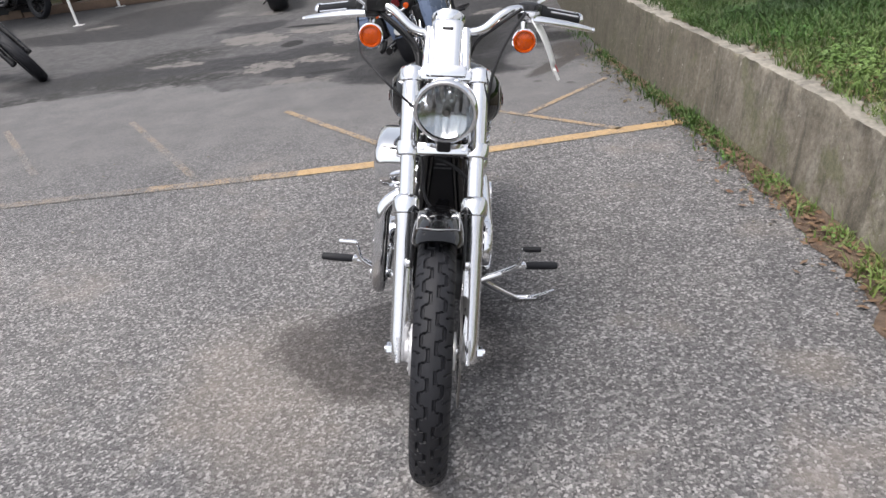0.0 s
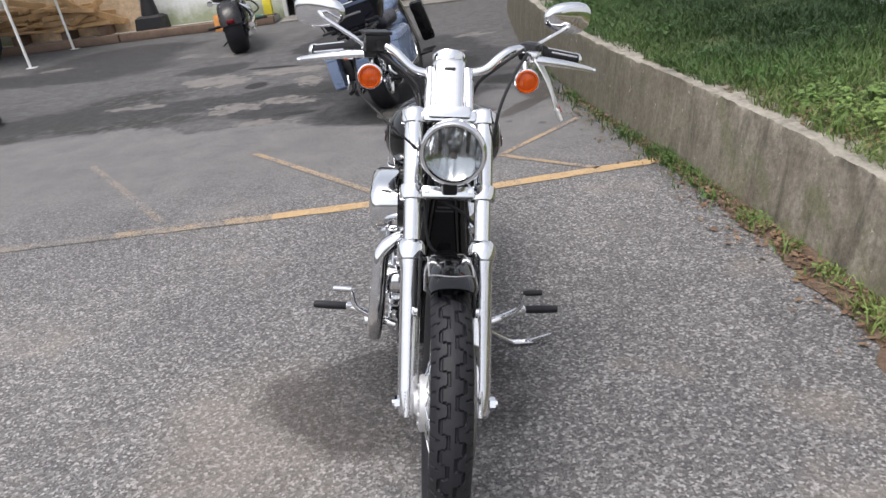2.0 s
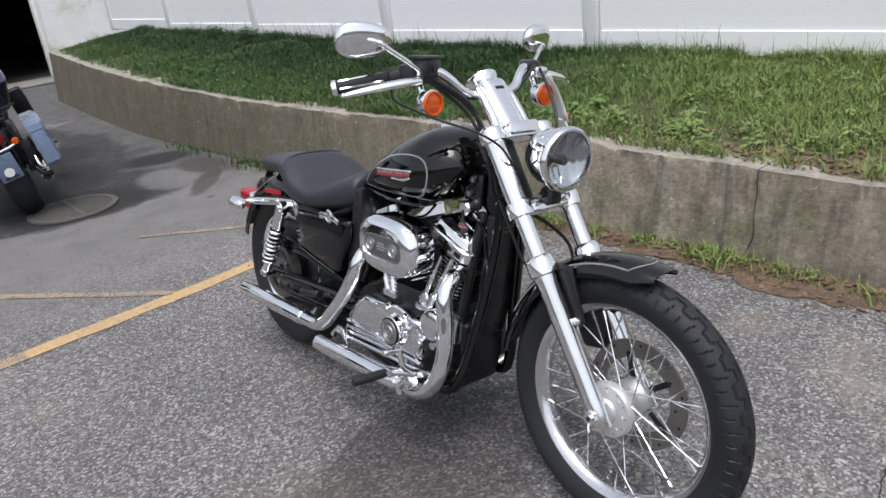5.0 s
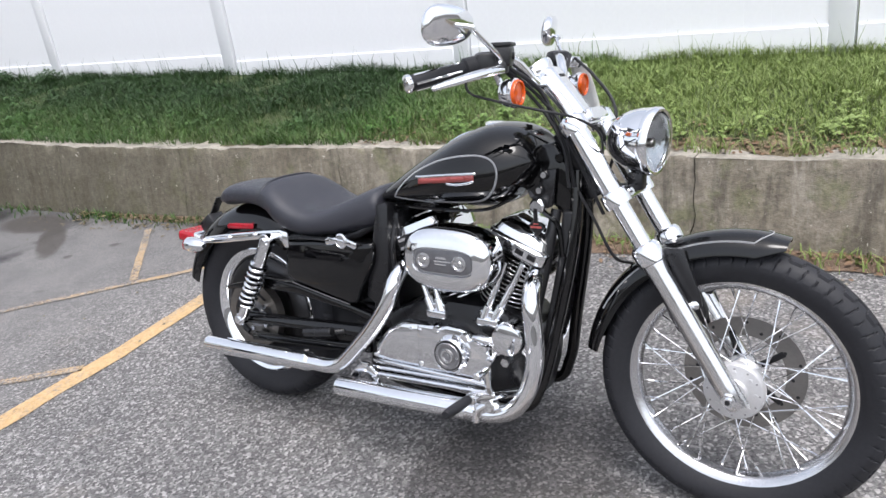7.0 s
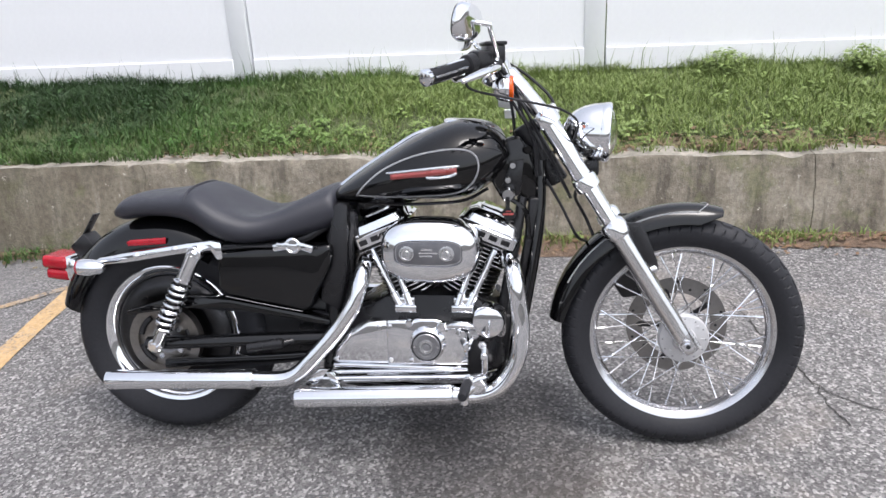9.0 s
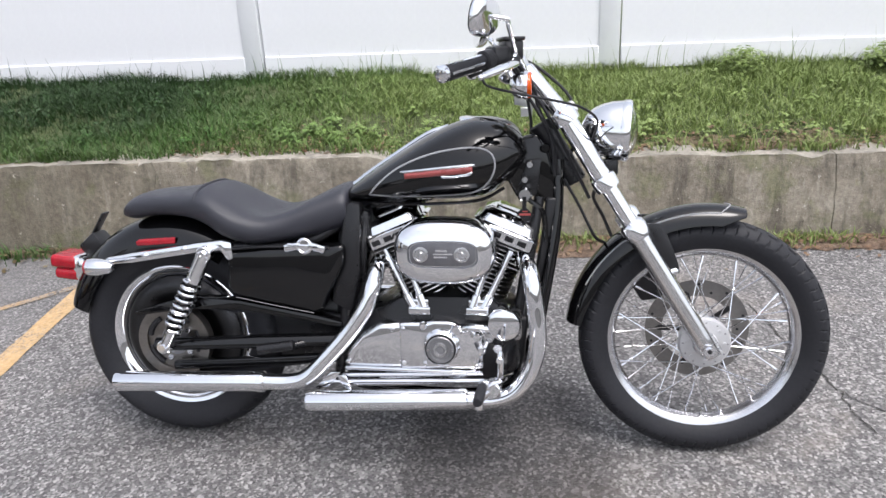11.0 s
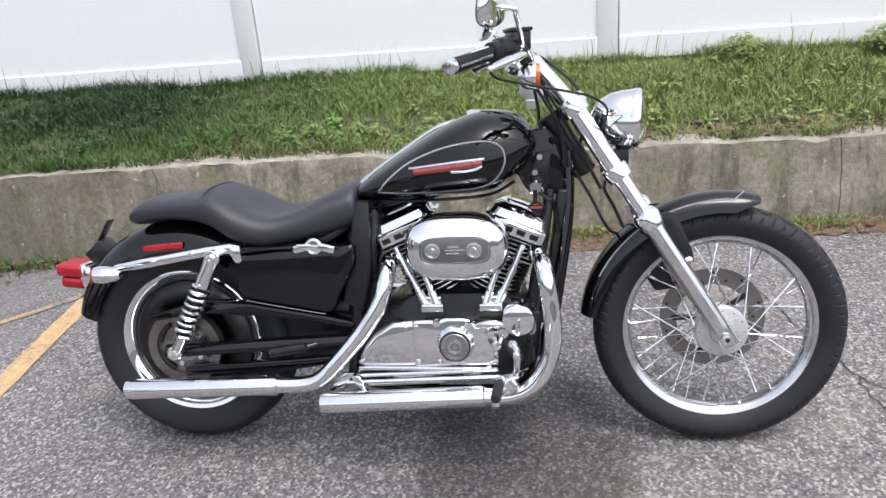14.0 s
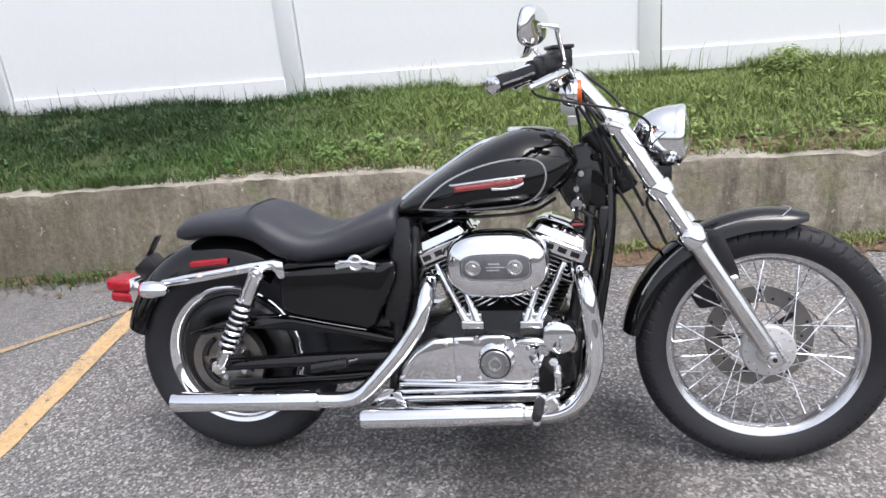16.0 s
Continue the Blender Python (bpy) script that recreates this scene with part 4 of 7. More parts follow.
# handlebar on its tall chrome riser
def riser_ring(t):
    c = Vector((0, 0.402 + 0.09 * t, 0.972 + 0.1 * t))
    hw, hd = 0.041 + 0.003 * t, 0.025 + 0.004 * t
    up = Vector((0, -0.78, 0.62))
    out = []
    for k in range(24):
        a = 2 * math.pi * k / 24
        ca, sa = math.cos(a), math.sin(a)
        out.append(c + Vector((hw * math.copysign(abs(ca) ** 0.55, ca), 0, 0)) + up * hd * math.copysign(abs(sa) ** 0.7, sa))
    return out


riser_rings = [riser_ring(t) for t in np.linspace(0, 1, 9)]
top_c = Vector((0, 0.492, 1.072))
for f, h in ((0.9, 0.006), (0.65, 0.011), (0.3, 0.013)):
    riser_rings.append([top_c + (Vector(p) - top_c) * f + Vector((0, 0.62, 0.78)) * h for p in riser_ring(1.0)])
riser = part("riser_cover", loft(riser_rings), CHROME, bike, "tall chrome handlebar riser cover", 60)
for s in (-1, 1):
    part("riser_post", tube([(s * 0.053, 0.402, 0.966), (s * 0.052, 0.425, 1.0), (s * 0.051, 0.46, 1.04), (s * 0.05, 0.484, 1.062)], 0.0135, 14, 4), CHROME, riser, "chrome riser post")
gauge = part("gauge_pod", lathe([(0.0, -0.03), (0.024, -0.026), (0.037, -0.014), (0.042, 0.0), (0.042, 0.008), (0.037, 0.011), (0.036, 0.007), (0.0, 0.007)], 32, pose(0, 0.522, 1.078, -42, 0, 0) @ Matrix.Scale(1.12, 4)), CHROME, riser, "round chrome gauge pod")
part("gauge_face", lathe([(0.0, 0.0076), (0.034, 0.0076), (0.034, 0.009), (0.0, 0.0095)], 28, pose(0, 0.522, 1.078, -42, 0, 0) @ Matrix.Scale(1.12, 4)), PLASTIC, gauge, "dark gauge face")
part("slot", box((0, 0.4545, 1.0705), (0.03, 0.006, 0.009), 0.002, (-38.5, 0, 0)), PLASTIC, riser)
BAR_LEFT = [(0.06, 0.49, 1.055), (0.1, 0.495, 1.066), (0.145, 0.518, 1.1), (0.185, 0.542, 1.113), (0.25, 0.585, 1.102), (0.37, 0.668, 1.07)]
BAR_RIGHT = [(-0.37, 0.655, 1.072), (-0.25, 0.566, 1.102), (-0.185, 0.52, 1.116), (-0.145, 0.502, 1.1), (-0.1, 0.488, 1.062), (-0.06, 0.486, 1.05)]
bar_pts = BAR_RIGHT + [(0, 0.487, 1.05)] + BAR_LEFT
bar = part("handlebar", tube(bar_pts, 0.0125, 14, 6), CHROME, bike, "chrome swept handlebar")
for s in (-1, 1):
    back = 0.014 if s > 0 else 0.0
    a, b = Vector((s * 0.262, 0.576 + back, 1.098)), Vector((s * 0.372, 0.6565 + back, 1.0715))
    d = (b - a).normalized()
    grip = part("grip", rod(a, b, 0.0175, 20, 0.003), RUBBER, bar, "black rubber grip with chrome bands")
    for k in range(5):
        ang = 2 * math.pi * k / 5 + 0.6
        o = d.orthogonal().normalized()
        q = o * math.cos(ang) * 0.0176 + d.cross(o) * math.sin(ang) * 0.0176
        part("chrome_band", rod(a + d * 0.02 + q, b - d * 0.008 + q, 0.0032, 6), CHROME, grip)
    part("end_cap", lathe([(0.0, 0.0), (0.0195, 0.0), (0.021, 0.004), (0.02, 0.012), (0.012, 0.016), (0.0, 0.017)], 20, along(b, b + d)), CHROME, grip)
    part("grip_collar", lathe([(0.013, -0.03), (0.021, -0.028), (0.024, -0.02), (0.024, 0.004), (0.019, 0.008)], 20, along(a, b)), PLASTIC, grip)
    lever = part("hand_lever", tube([(s * 0.226, 0.505, 1.094), (s * 0.268, 0.51, 1.09), (s * 0.33, 0.527, 1.08), (s * 0.39, 0.56, 1.066), (s * 0.407, 0.57, 1.061)], [0.012, 0.0125, 0.011, 0.008, 0.006], 10, 5, True, 0.75), CHROME, bar, "polished hand lever")
    part("ball_end", lathe([(0, -0.007), (0.005, -0.005), (0.0072, 0), (0.005, 0.005), (0, 0.007)], 12, pose(s * 0.41, 0.571, 1.0605)), CHROME, lever)
    part("switch_housing", box((s * 0.226, 0.548 + back, 1.106), (0.06, 0.05, 0.054), 0.014, (0, 0, s * -36)), SATIN, bar, "black switch housing")
    # mirrors
    base, elbow = (Vector((0.221, 0.55, 1.1)), Vector((0.331, 0.605, 1.171))) if s > 0 else (Vector((-0.231, 0.508, 1.105)), Vector((-0.338, 0.516, 1.184)))
    stem = part("mirror_stem", tube([base, base + Vector((s * 0.003, -0.002, 0.016)), elbow - Vector((s * 0.012, 0, 0.009)), elbow, elbow + Vector((s * 0.012, 0.034, 0.006))], 0.006, 10, 5), CHROME, bar, "bent chrome mirror stem")
    mc = Vector((0.333, 0.64, 1.192)) if s > 0 else Vector((-0.35, 0.57, 1.191))
    mpose = Matrix.Translation(mc) @ pose(0, 0, 0, 10, 0, s * 16) @ pose(0, 0, 0, -90, 0, 0)
    shell = []
    for f, h in ((1.0, 0.004), (1.03, 0.0), (1.01, -0.007), (0.95, -0.014), (0.84, -0.0185), (0.5, -0.022), (0.2, -0.0235)):
        ring = []
        for k in range(32):
            a = 2 * math.pi * k / 32
            ca, sa = math.cos(a), math.sin(a)
            wide = 1 - 0.28 * (0.5 - 0.5 * ca * s)
            ring.append(mpose @ Vector((0.07 * f * math.copysign(abs(ca) ** 0.8, ca), 0.049 * f * wide * math.copysign(abs(sa) ** 0.85, sa), h)))
        shell.append(ring)
    head = part("mirror_housing", loft(shell), CHROME, stem, "chrome teardrop mirror housing", 60)
    glass_ring = [mpose @ ((mpose.inverted() @ Vector(p)) * 0.94) + mpose.to_3x3() @ Vector((0, 0, 0.0045)) for p in shell[0]]
    g = bmesh.new()
    g.faces.new([g.verts.new(p) for p in glass_ring])
    gl = part("mirror_glass", g, MIRROR, stem, "mirror glass")
    # turn signals
    sc = Vector((s * 0.211, 0.487 + 0.6 * back, 1.039))
    sig = part("turn_signal", lathe([(0.0, -0.034), (0.014, -0.031), (0.026, -0.023), (0.031, -0.012), (0.032, 0.0), (0.034, 0.002), (0.034, 0.01), (0.0305, 0.012)], 28, Matrix.Translation(sc) @ pose(0, 0, 0, 90, 0, 0)), CHROME, bike, "chrome turn signal with amber lens")
    part("lens", lathe([(0.0305, 0.009), (0.0312, 0.016), (0.029, 0.0195), (0.0255, 0.019), (0.024, 0.0145), (0.018, 0.0165), (0.009, 0.0185), (0.0, 0.019)], 28, Matrix.Translation(sc) @ pose(0, 0, 0, 90, 0, 0)), ORANGE, sig, "amber lens")
    part("stalk", tube([sc + Vector((0, 0.03, 0.02)), sc + Vector((0, 0.045, 0.05)), (s * 0.22, 0.545, 1.1)], 0.008, 8, 4), CHROME, sig)
mcyl = part("brake_reservoir", join(box((-0.197, 0.518, 1.122), (0.07, 0.048, 0.046), 0.007, (0, 0, 18)), box((-0.197, 0.518, 1.148), (0.076, 0.054, 0.009), 0.003, (0, 0, 18)), box((-0.215, 0.516, 1.098), (0.04, 0.04, 0.03), 0.008, (0, 0, 18))), SATIN, bar, "black brake fluid reservoir")
part("sight_glass", rod((-0.189, 0.497, 1.122), (-0.187, 0.4915, 1.122), 0.009, 16), PLASTIC, mcyl)
part("clutch_bracket", box((0.228, 0.522, 1.1), (0.04, 0.04, 0.03), 0.008, (0, 0, -30)), ALLOY, bar)

# cables and hoses
for pts, r in (
    ([(-0.19, 0.515, 1.1), (-0.13, 0.48, 1.062), (-0.085, 0.462, 1.02), (-0.07, 0.45, 0.97), (-0.06, 0.42, 0.9), (-0.05, 0.4, 0.8)], 0.0055),
    ([(-0.19, 0.512, 1.09), (-0.12, 0.49, 1.05), (-0.085, 0.465, 1.01), (-0.075, 0.44, 0.98), (-0.07, 0.385, 0.875), (-0.068, 0.318, 0.74)], 0.0045),
    ([(-0.195, 0.52, 1.095), (-0.135, 0.5, 1.05), (-0.095, 0.48, 1.01), (-0.08, 0.455, 0.97), (-0.07, 0.42, 0.9), (-0.062, 0.41, 0.8)], 0.0045),
    ([(0.21, 0.505, 1.11), (0.165, 0.43, 1.06), (0.125, 0.36, 0.98), (0.112, 0.36, 0.85), (0.1, 0.42, 0.7), (0.1, 0.45, 0.5)], 0.0045),
    ([(0.2, 0.515, 1.12), (0.13, 0.5, 1.07), (0.075, 0.49, 1.02), (0.05, 0.475, 0.92), (0.05, 0.49, 0.82)], 0.0045),
    ([(-0.02, 0.3, 0.76), (0.05, 0.3, 0.72), (0.1, 0.27, 0.66), (0.085, 0.23, 0.58), (0.075, 0.16, 0.53)], 0.005),
    ([(-0.26, 0.582, 1.075), (-0.256, 0.572, 1.042), (-0.246, 0.499, 1.021), (-0.23, 0.413, 1.002), (-0.19, 0.345, 0.982), (-0.14, 0.305, 0.945), (-0.07, 0.32, 0.88)], 0.0032),
    ([(-0.06, 0.385, 0.79), (-0.055, 0.345, 0.72), (-0.04, 0.3, 0.63), (0.02, 0.27, 0.6)], 0.004),
):
    part("control_cable", tube(pts, r, 8, 6), PLASTIC, bike, "black rubber control cable")

# front mudguard
def guard_drop(x, hw, drop):
    """How far the skin of a mudguard lies below its crown line at x from the middle."""
    return -drop + 1.02 * drop * max(0.0, 1 - (abs(x) / hw) ** 2.3) ** (1 / 2.3)


def guard_section(hw, drop, n=17):
    """Outer outline of a mudguard across, as (x, drop) pairs from one lip over the crown to the other."""
    out = []
    for k in range(n):
        ca = math.cos(math.pi * (1 - k / (n - 1)))
        x = hw * math.copysign(abs(ca) ** (2 / 2.3), ca)
        out.append((x, guard_drop(x, hw, drop)))
    return out


def mudguard(c, radius, a0, a1, hw, drop, steps=40, thick=0.004, taper=None):
    rings = []
    for i in range(steps + 1):
        f = i / steps
        a = math.radians(a0 + (a1 - a0) * f)
        w, dr = (hw, drop) if taper is None else taper(f, hw, drop)
        outer = guard_section(w, dr)
        loop = [(x, radius + d) for x, d in outer] + [(x * (1 - thick / w), radius + d - (thick if abs(x) < w * 0.99 else 0)) for x, d in reversed(outer)]
        rings.append([(c[0] + x, c[1] + r * math.cos(a), c[2] + r * math.sin(a)) for x, r in loop])
    return loft(rings)


def front_taper(f, w, d):
    e = max(0.0, (f - 0.9) / 0.1)
    return w * (1 - 0.22 * e * e), d * (1 - 0.6 * e) * (0.8 + 0.2 * min(1, f * 6))


ff = part("front_mudguard", mudguard((0, 0, FR), 0.376, 7, 104.5, 0.062, 0.05, 60, 0.004, front_taper), BLACK, bike, "gloss black front mudguard with a silver pinstripe", 50)


def guard_stripe(c, radius, a0, a1, x, w, steps=40):
    rings = []
    for i in range(steps + 1):
        a = math.radians(a0 + (a1 - a0) * i / steps)
        rings.append([(x + dx, c[1] + (radius + dr) * math.cos(a), c[2] + (radius + dr) * math.sin(a)) for dx, dr in ((-w, -0.003), (-w, 0.0012), (w, 0.0012), (w, -0.003))])
    return loft(rings)


for s in (-1, 1):
    part("pinstripe", guard_stripe((0, 0, FR), 0.376 + guard_drop(0.0505, 0.062, 0.05), 26, 94, s * 0.0505, 0.0018), STRIPE, ff)
    part("bracket", plate([(0.175, 0.672), (0.125, 0.672), (0.082, 0.565), (0.077, 0.54), (0.088, 0.528), (0.106, 0.535), (0.15, 0.62)], s * 0.063, s * 0.072, 0.002), SATIN, ff)
    part("bracket_bolt", lathe([(0.0105, 0.0), (0.0105, 0.008), (0.006, 0.011), (0.0, 0.011)], 12, pose(s * 0.072, 0.092, 0.543, 0, s * 90, 0)), CHROME, ff)
tip_line = []
for u in np.linspace(-1, 1, 15):
    ang, r = math.radians(94 + 4.5 * (1 - u * u)), 0.3766 + guard_drop(0.0505 * u, 0.062, 0.05)
    tip_line.append((0.0505 * u, r * math.cos(ang), FR + r * math.sin(ang)))
part("pinstripe", tube(tip_line, 0.0016, 6, 2), STRIPE, ff)
part("front_caliper", join(plate([(0.1, 0.43), (0.16, 0.42), (0.19, 0.47), (0.17, 0.54), (0.12, 0.55), (0.09, 0.49)], 0.045, 0.1, 0.01), rod((0.1, 0.12, 0.5), (0.106, 0.12, 0.5), 0.014, 12), rod((0.1, 0.14, 0.46), (0.106, 0.14, 0.46), 0.014, 12)), SATIN, bike, "black front brake caliper")

# fuel tank
TANK_TOP = smooth_table([(0.482, 0.868), (0.495, 0.905), (0.53, 0.94), (0.584, 0.955), (0.646, 0.952), (0.74, 0.917), (0.853, 0.852), (0.954, 0.785), (1.003, 0.745), (1.012, 0.737)])
TANK_LOW = smooth_table([(0.482, 0.862), (0.495, 0.83), (0.53, 0.785), (0.584, 0.748), (0.646, 0.736), (0.74, 0.733), (0.853, 0.731), (0.954, 0.73), (1.003, 0.731), (1.012, 0.733)])
TANK_WIDE = smooth_table([(0.482, 0.085), (0.495, 0.11), (0.53, 0.142), (0.584, 0.165), (0.646, 0.173), (0.74, 0.165), (0.853, 0.136), (0.954, 0.092), (1.003, 0.06), (1.012, 0.045)])


def tank_side(y, z):
    """Half width of the tank at height z."""
    w, t, b = bend(y, TANK_WIDE), bend(y, TANK_TOP), bend(y, TANK_LOW)
    c = b + (t - b) * 0.42
    h = (t - c) if z > c else (c - b)
    k = min(1, abs(z - c) / max(h, 1e-4))
    return w * max(0, 1 - k**2.3) ** (1 / 2.3)


def tank_ring(y, n=40):
    w, t, b = bend(y, TANK_WIDE), bend(y, TANK_TOP), bend(y, TANK_LOW)
    c = b + (t - b) * 0.42
    out = []
    for k in range(n):
        a = 2 * math.pi * k / n
        ca, sa = math.cos(a), math.sin(a)
        h = (t - c) if sa > 0 else (c - b)
        out.append((w * math.copysign(abs(ca) ** (2 / 2.3), ca), y, c + h * math.copysign(abs(sa) ** (2 / 2.3), sa)))
    return out


tank = part("fuel_tank", loft([tank_ring(y) for y in np.concatenate([np.linspace(0.482, 0.53, 9), np.linspace(0.54, 0.98, 36), np.linspace(0.985, 1.012, 6)])]), BLACK, bike, "gloss black teardrop fuel tank", 75)


def on_tank(pts, s, w, mat, name, parent, lift=0.0012, label="", closed=True):
    """A narrow strip that lies on the side of the tank along (y, z) points."""
    path = smooth_path([(0, y, z) for y, z in (pts + [pts[0]] if closed else pts)], 8)
    verts, faces = [], []
    for i, p in enumerate(path):
        d = (path[min(i + 1, len(path) - 1)] - path[max(i - 1, 0)]).normalized()
        nn = Vector((0, -d.z, d.y)) * w
        for q in (p - nn, p + nn):
            verts.append((s * (tank_side(q.y, q.z) + lift), q.y, q.z))
    faces = [(2 * i, 2 * i + 1, 2 * i + 3, 2 * i + 2) for i in range(len(path) - 1)]
    ob = raw(name, verts, faces, mat, parent, True)
    mod = ob.modifiers.new("thick", "SOLIDIFY")
    mod.thickness = 0.0008
    if label:
        tagged(ob, label)
    return ob


OUTLINE = [(0.905, 0.757), (0.875, 0.79), (0.82, 0.832), (0.74, 0.866), (0.66, 0.883), (0.6, 0.884), (0.568, 0.866), (0.562, 0.83), (0.583, 0.79), (0.625, 0.765), (0.7, 0.757), (0.8, 0.753)]
for s in (-1, 1):
    on_tank(OUTLINE, s, 0.0022, STRIPE, "pinstripe", tank, 0.001, "silver pinstripe")
    on_tank([(0.8, 0.8135), (0.74, 0.82), (0.68, 0.826), (0.618, 0.832)], s, 0.0085, RED_BADGE, "badge", tank, 0.0022, "red enamel tank badge", False)
    on_tank([(0.812, 0.8215), (0.74, 0.8305), (0.68, 0.837), (0.612, 0.8425)], s, 0.003, CHROME, "badge_rim", tank, 0.003, "chrome badge edge", False)
    on_tank([(0.7, 0.8125), (0.67, 0.812), (0.64, 0.816), (0.618, 0.823)], s, 0.003, CHROME, "badge_rim", tank, 0.003, "chrome badge edge", False)
part("filler_cap", lathe([(0.046, -0.014), (0.048, 0.0), (0.046, 0.006), (0.036, 0.01), (0.014, 0.012), (0.0, 0.012)], 32, pose(0, 0.628, 0.9455, 6, 0, 0) @ Matrix.Scale(0.9, 4)), CHROME, tank, "chrome filler cap")
part("top_strip", tube([(0, 0.7, 0.931), (0, 0.76, 0.911), (0, 0.85, 0.8565), (0, 0.93, 0.805), (0, 0.99, 0.76)], 0.0065, 8, 5, True, 0.6), CHROME, tank, "chrome strip along the tank ridge")
part("tank_seam", join(*[tube([(s * 0.12, 0.54, 0.776), (s * 0.135, 0.6, 0.747), (s * 0.14, 0.7, 0.738), (s * 0.12, 0.82, 0.734), (s * 0.08, 0.94, 0.732)], 0.005, 6, 5) for s in (-1, 1)]), BLACK, tank)

# seat
SEAT_TOP = smooth_table([(0.972, 0.76), (0.985, 0.776), (1.03, 0.766), (1.09, 0.744), (1.15, 0.72), (1.21, 0.709), (1.27, 0.725), (1.33, 0.757), (1.375, 0.776), (1.402, 0.778), (1.43, 0.77), (1.5, 0.762), (1.57, 0.757), (1.61, 0.75), (1.635, 0.738), (1.65, 0.722)])
SEAT_LOW = smooth_table([(0.972, 0.665), (1.0, 0.648), (1.05, 0.634), (1.12, 0.622), (1.18, 0.616), (1.25, 0.612), (1.32, 0.628), (1.38, 0.662), (1.45, 0.684), (1.55, 0.688), (1.62, 0.676), (1.65, 0.682)])
SEAT_WIDE = smooth_table([(0.972, 0.118), (1.02, 0.126), (1.08, 0.136), (1.16, 0.148), (1.25, 0.165), (1.33, 0.165), (1.4, 0.142), (1.48, 0.118), (1.56, 0.108), (1.615, 0.098), (1.65, 0.078)])


def seat_ring(y, n=36):
    w, t, b = bend(y, SEAT_WIDE), bend(y, SEAT_TOP), bend(y, SEAT_LOW)
    c = b + (t - b) * 0.5
    dish = 0.02 * max(0, 1 - abs(y - 1.2) / 0.19)
    out = []
    for k in range(n):
        a = 2 * math.pi * k / n
        ca, sa = math.cos(a), math.sin(a)
        x = w * math.copysign(abs(ca) ** 0.75, ca)
        z = c + (t - c) * math.copysign(abs(sa) ** 0.72, sa)
        if sa > 0:
            z -= dish * max(0, 1 - (x / w / 0.8) ** 2) * sa
        out.append((x, y, z))
    return out


seat = part("seat", loft([seat_ring(y) for y in np.linspace(0.972, 1.65, 64)]), VINYL, bike, "black vinyl stepped two-up seat", 70)
for y in (1.402,):
    part("piping", tube([(0.97 * x, y2 + 0.0, z + 0.0015) for x, y2, z in seat_ring(y)[0:19]], 0.004, 6, 2), VINYL, seat)

# rear wheel
rw_hub = part("rear_wheel", lathe([(0.02, -0.09), (0.045, -0.09), (0.05, -0.05), (0.05, 0.05), (0.045, 0.08), (0.02, 0.08)], 32, wheel_pose(1.525, RR)), CAST, bike, "chrome slotted disc rear wheel")
part("tyre", tyre(RA, RR, 0.146, 0.212, 300, 26, 0.13, 0.005, 0.42), RUBBER, rw_hub, "wide black rear tyre")
part("rim", lathe([(0.216, -0.055), (0.221, -0.052), (0.219, -0.046), (0.205, -0.042), (0.192, -0.03), (0.186, 0.0), (0.192, 0.03), (0.205, 0.042), (0.219, 0.046), (0.221, 0.052), (0.216, 0.055), (0.2, 0.05), (0.182, 0.03), (0.178, 0.0), (0.182, -0.03), (0.2, -0.05)], 72, wheel_pose(1.525, RR), True), CHROME, rw_hub, "chrome rear rim")
part("wheel_disc", lathe([(0.184, -0.034), (0.175, -0.044), (0.16, -0.05), (0.14, -0.052), (0.12, -0.046), (0.1, -0.036), (0.05, -0.034), (0.05, -0.026), (0.1, -0.028), (0.14, -0.044), (0.175, -0.036), (0.182, -0.028)], 72, wheel_pose(1.525, RR), True), DARK_METAL, rw_hub, "dark metal wheel disc")
part("drive_pulley", join(lathe(ring_profile(0.085, 0.112, 0.016), 56, wheel_pose(1.525, RR, -0.085)), lathe([(0.02, -0.004), (0.09, -0.006), (0.09, 0.006), (0.02, 0.004)], 40, wheel_pose(1.525, RR, -0.085))), STEEL, rw_hub, "dark slotted belt pulley")
for k in range(5):
    a = 2 * math.pi * (k + 0.5) / 5
    part("pulley_slot", tube([(-0.0925, 1.525 + 0.078 * math.cos(a + d), RR + 0.078 * math.sin(a + d)) for d in (-0.42, -0.2, 0, 0.2, 0.42)], 0.009, 8, 3), PLASTIC, rw_hub)
part("axle", join(rod((-0.165, 1.525, RR), (0.165, 1.525, RR), 0.01, 14), rod((-0.16, 1.525, RR), (-0.145, 1.525, RR), 0.018, 6)), CHROME, rw_hub)
for k in range(5):
    a = 2 * math.pi * k / 5
    part("pulley_bolt", rod((-0.098, 1.525 + 0.055 * math.cos(a), RR + 0.055 * math.sin(a)), (-0.089, 1.525 + 0.055 * math.cos(a), RR + 0.055 * math.sin(a)), 0.009, 6), ALLOY, rw_hub)
part("brake_disc", lathe(ring_profile(0.06, 0.14, 0.003), 48, wheel_pose(1.525, RR, 0.085)), STEEL, rw_hub)

# swing arm, belt and guards
part("transmission_case", plate([(1.0, 0.25), (1.0, 0.44), (1.2, 0.45), (1.25, 0.4), (1.24, 0.29), (1.2, 0.24)], -0.05, 0.1, 0.015), SATIN, bike, "black transmission case and battery tray")
part("swing_arm", join(*[tube([(s * 0.115, 0.97, 0.345), (s * 0.118, 1.2, 0.333), (s * 0.12, 1.57, 0.313)], 0.021, 12, 4, True, 0.8) for s in (-1, 1)], rod((-0.12, 0.985, 0.345), (0.12, 0.985, 0.345), 0.03, 16)), BLACK, bike, "black tubular swing arm")
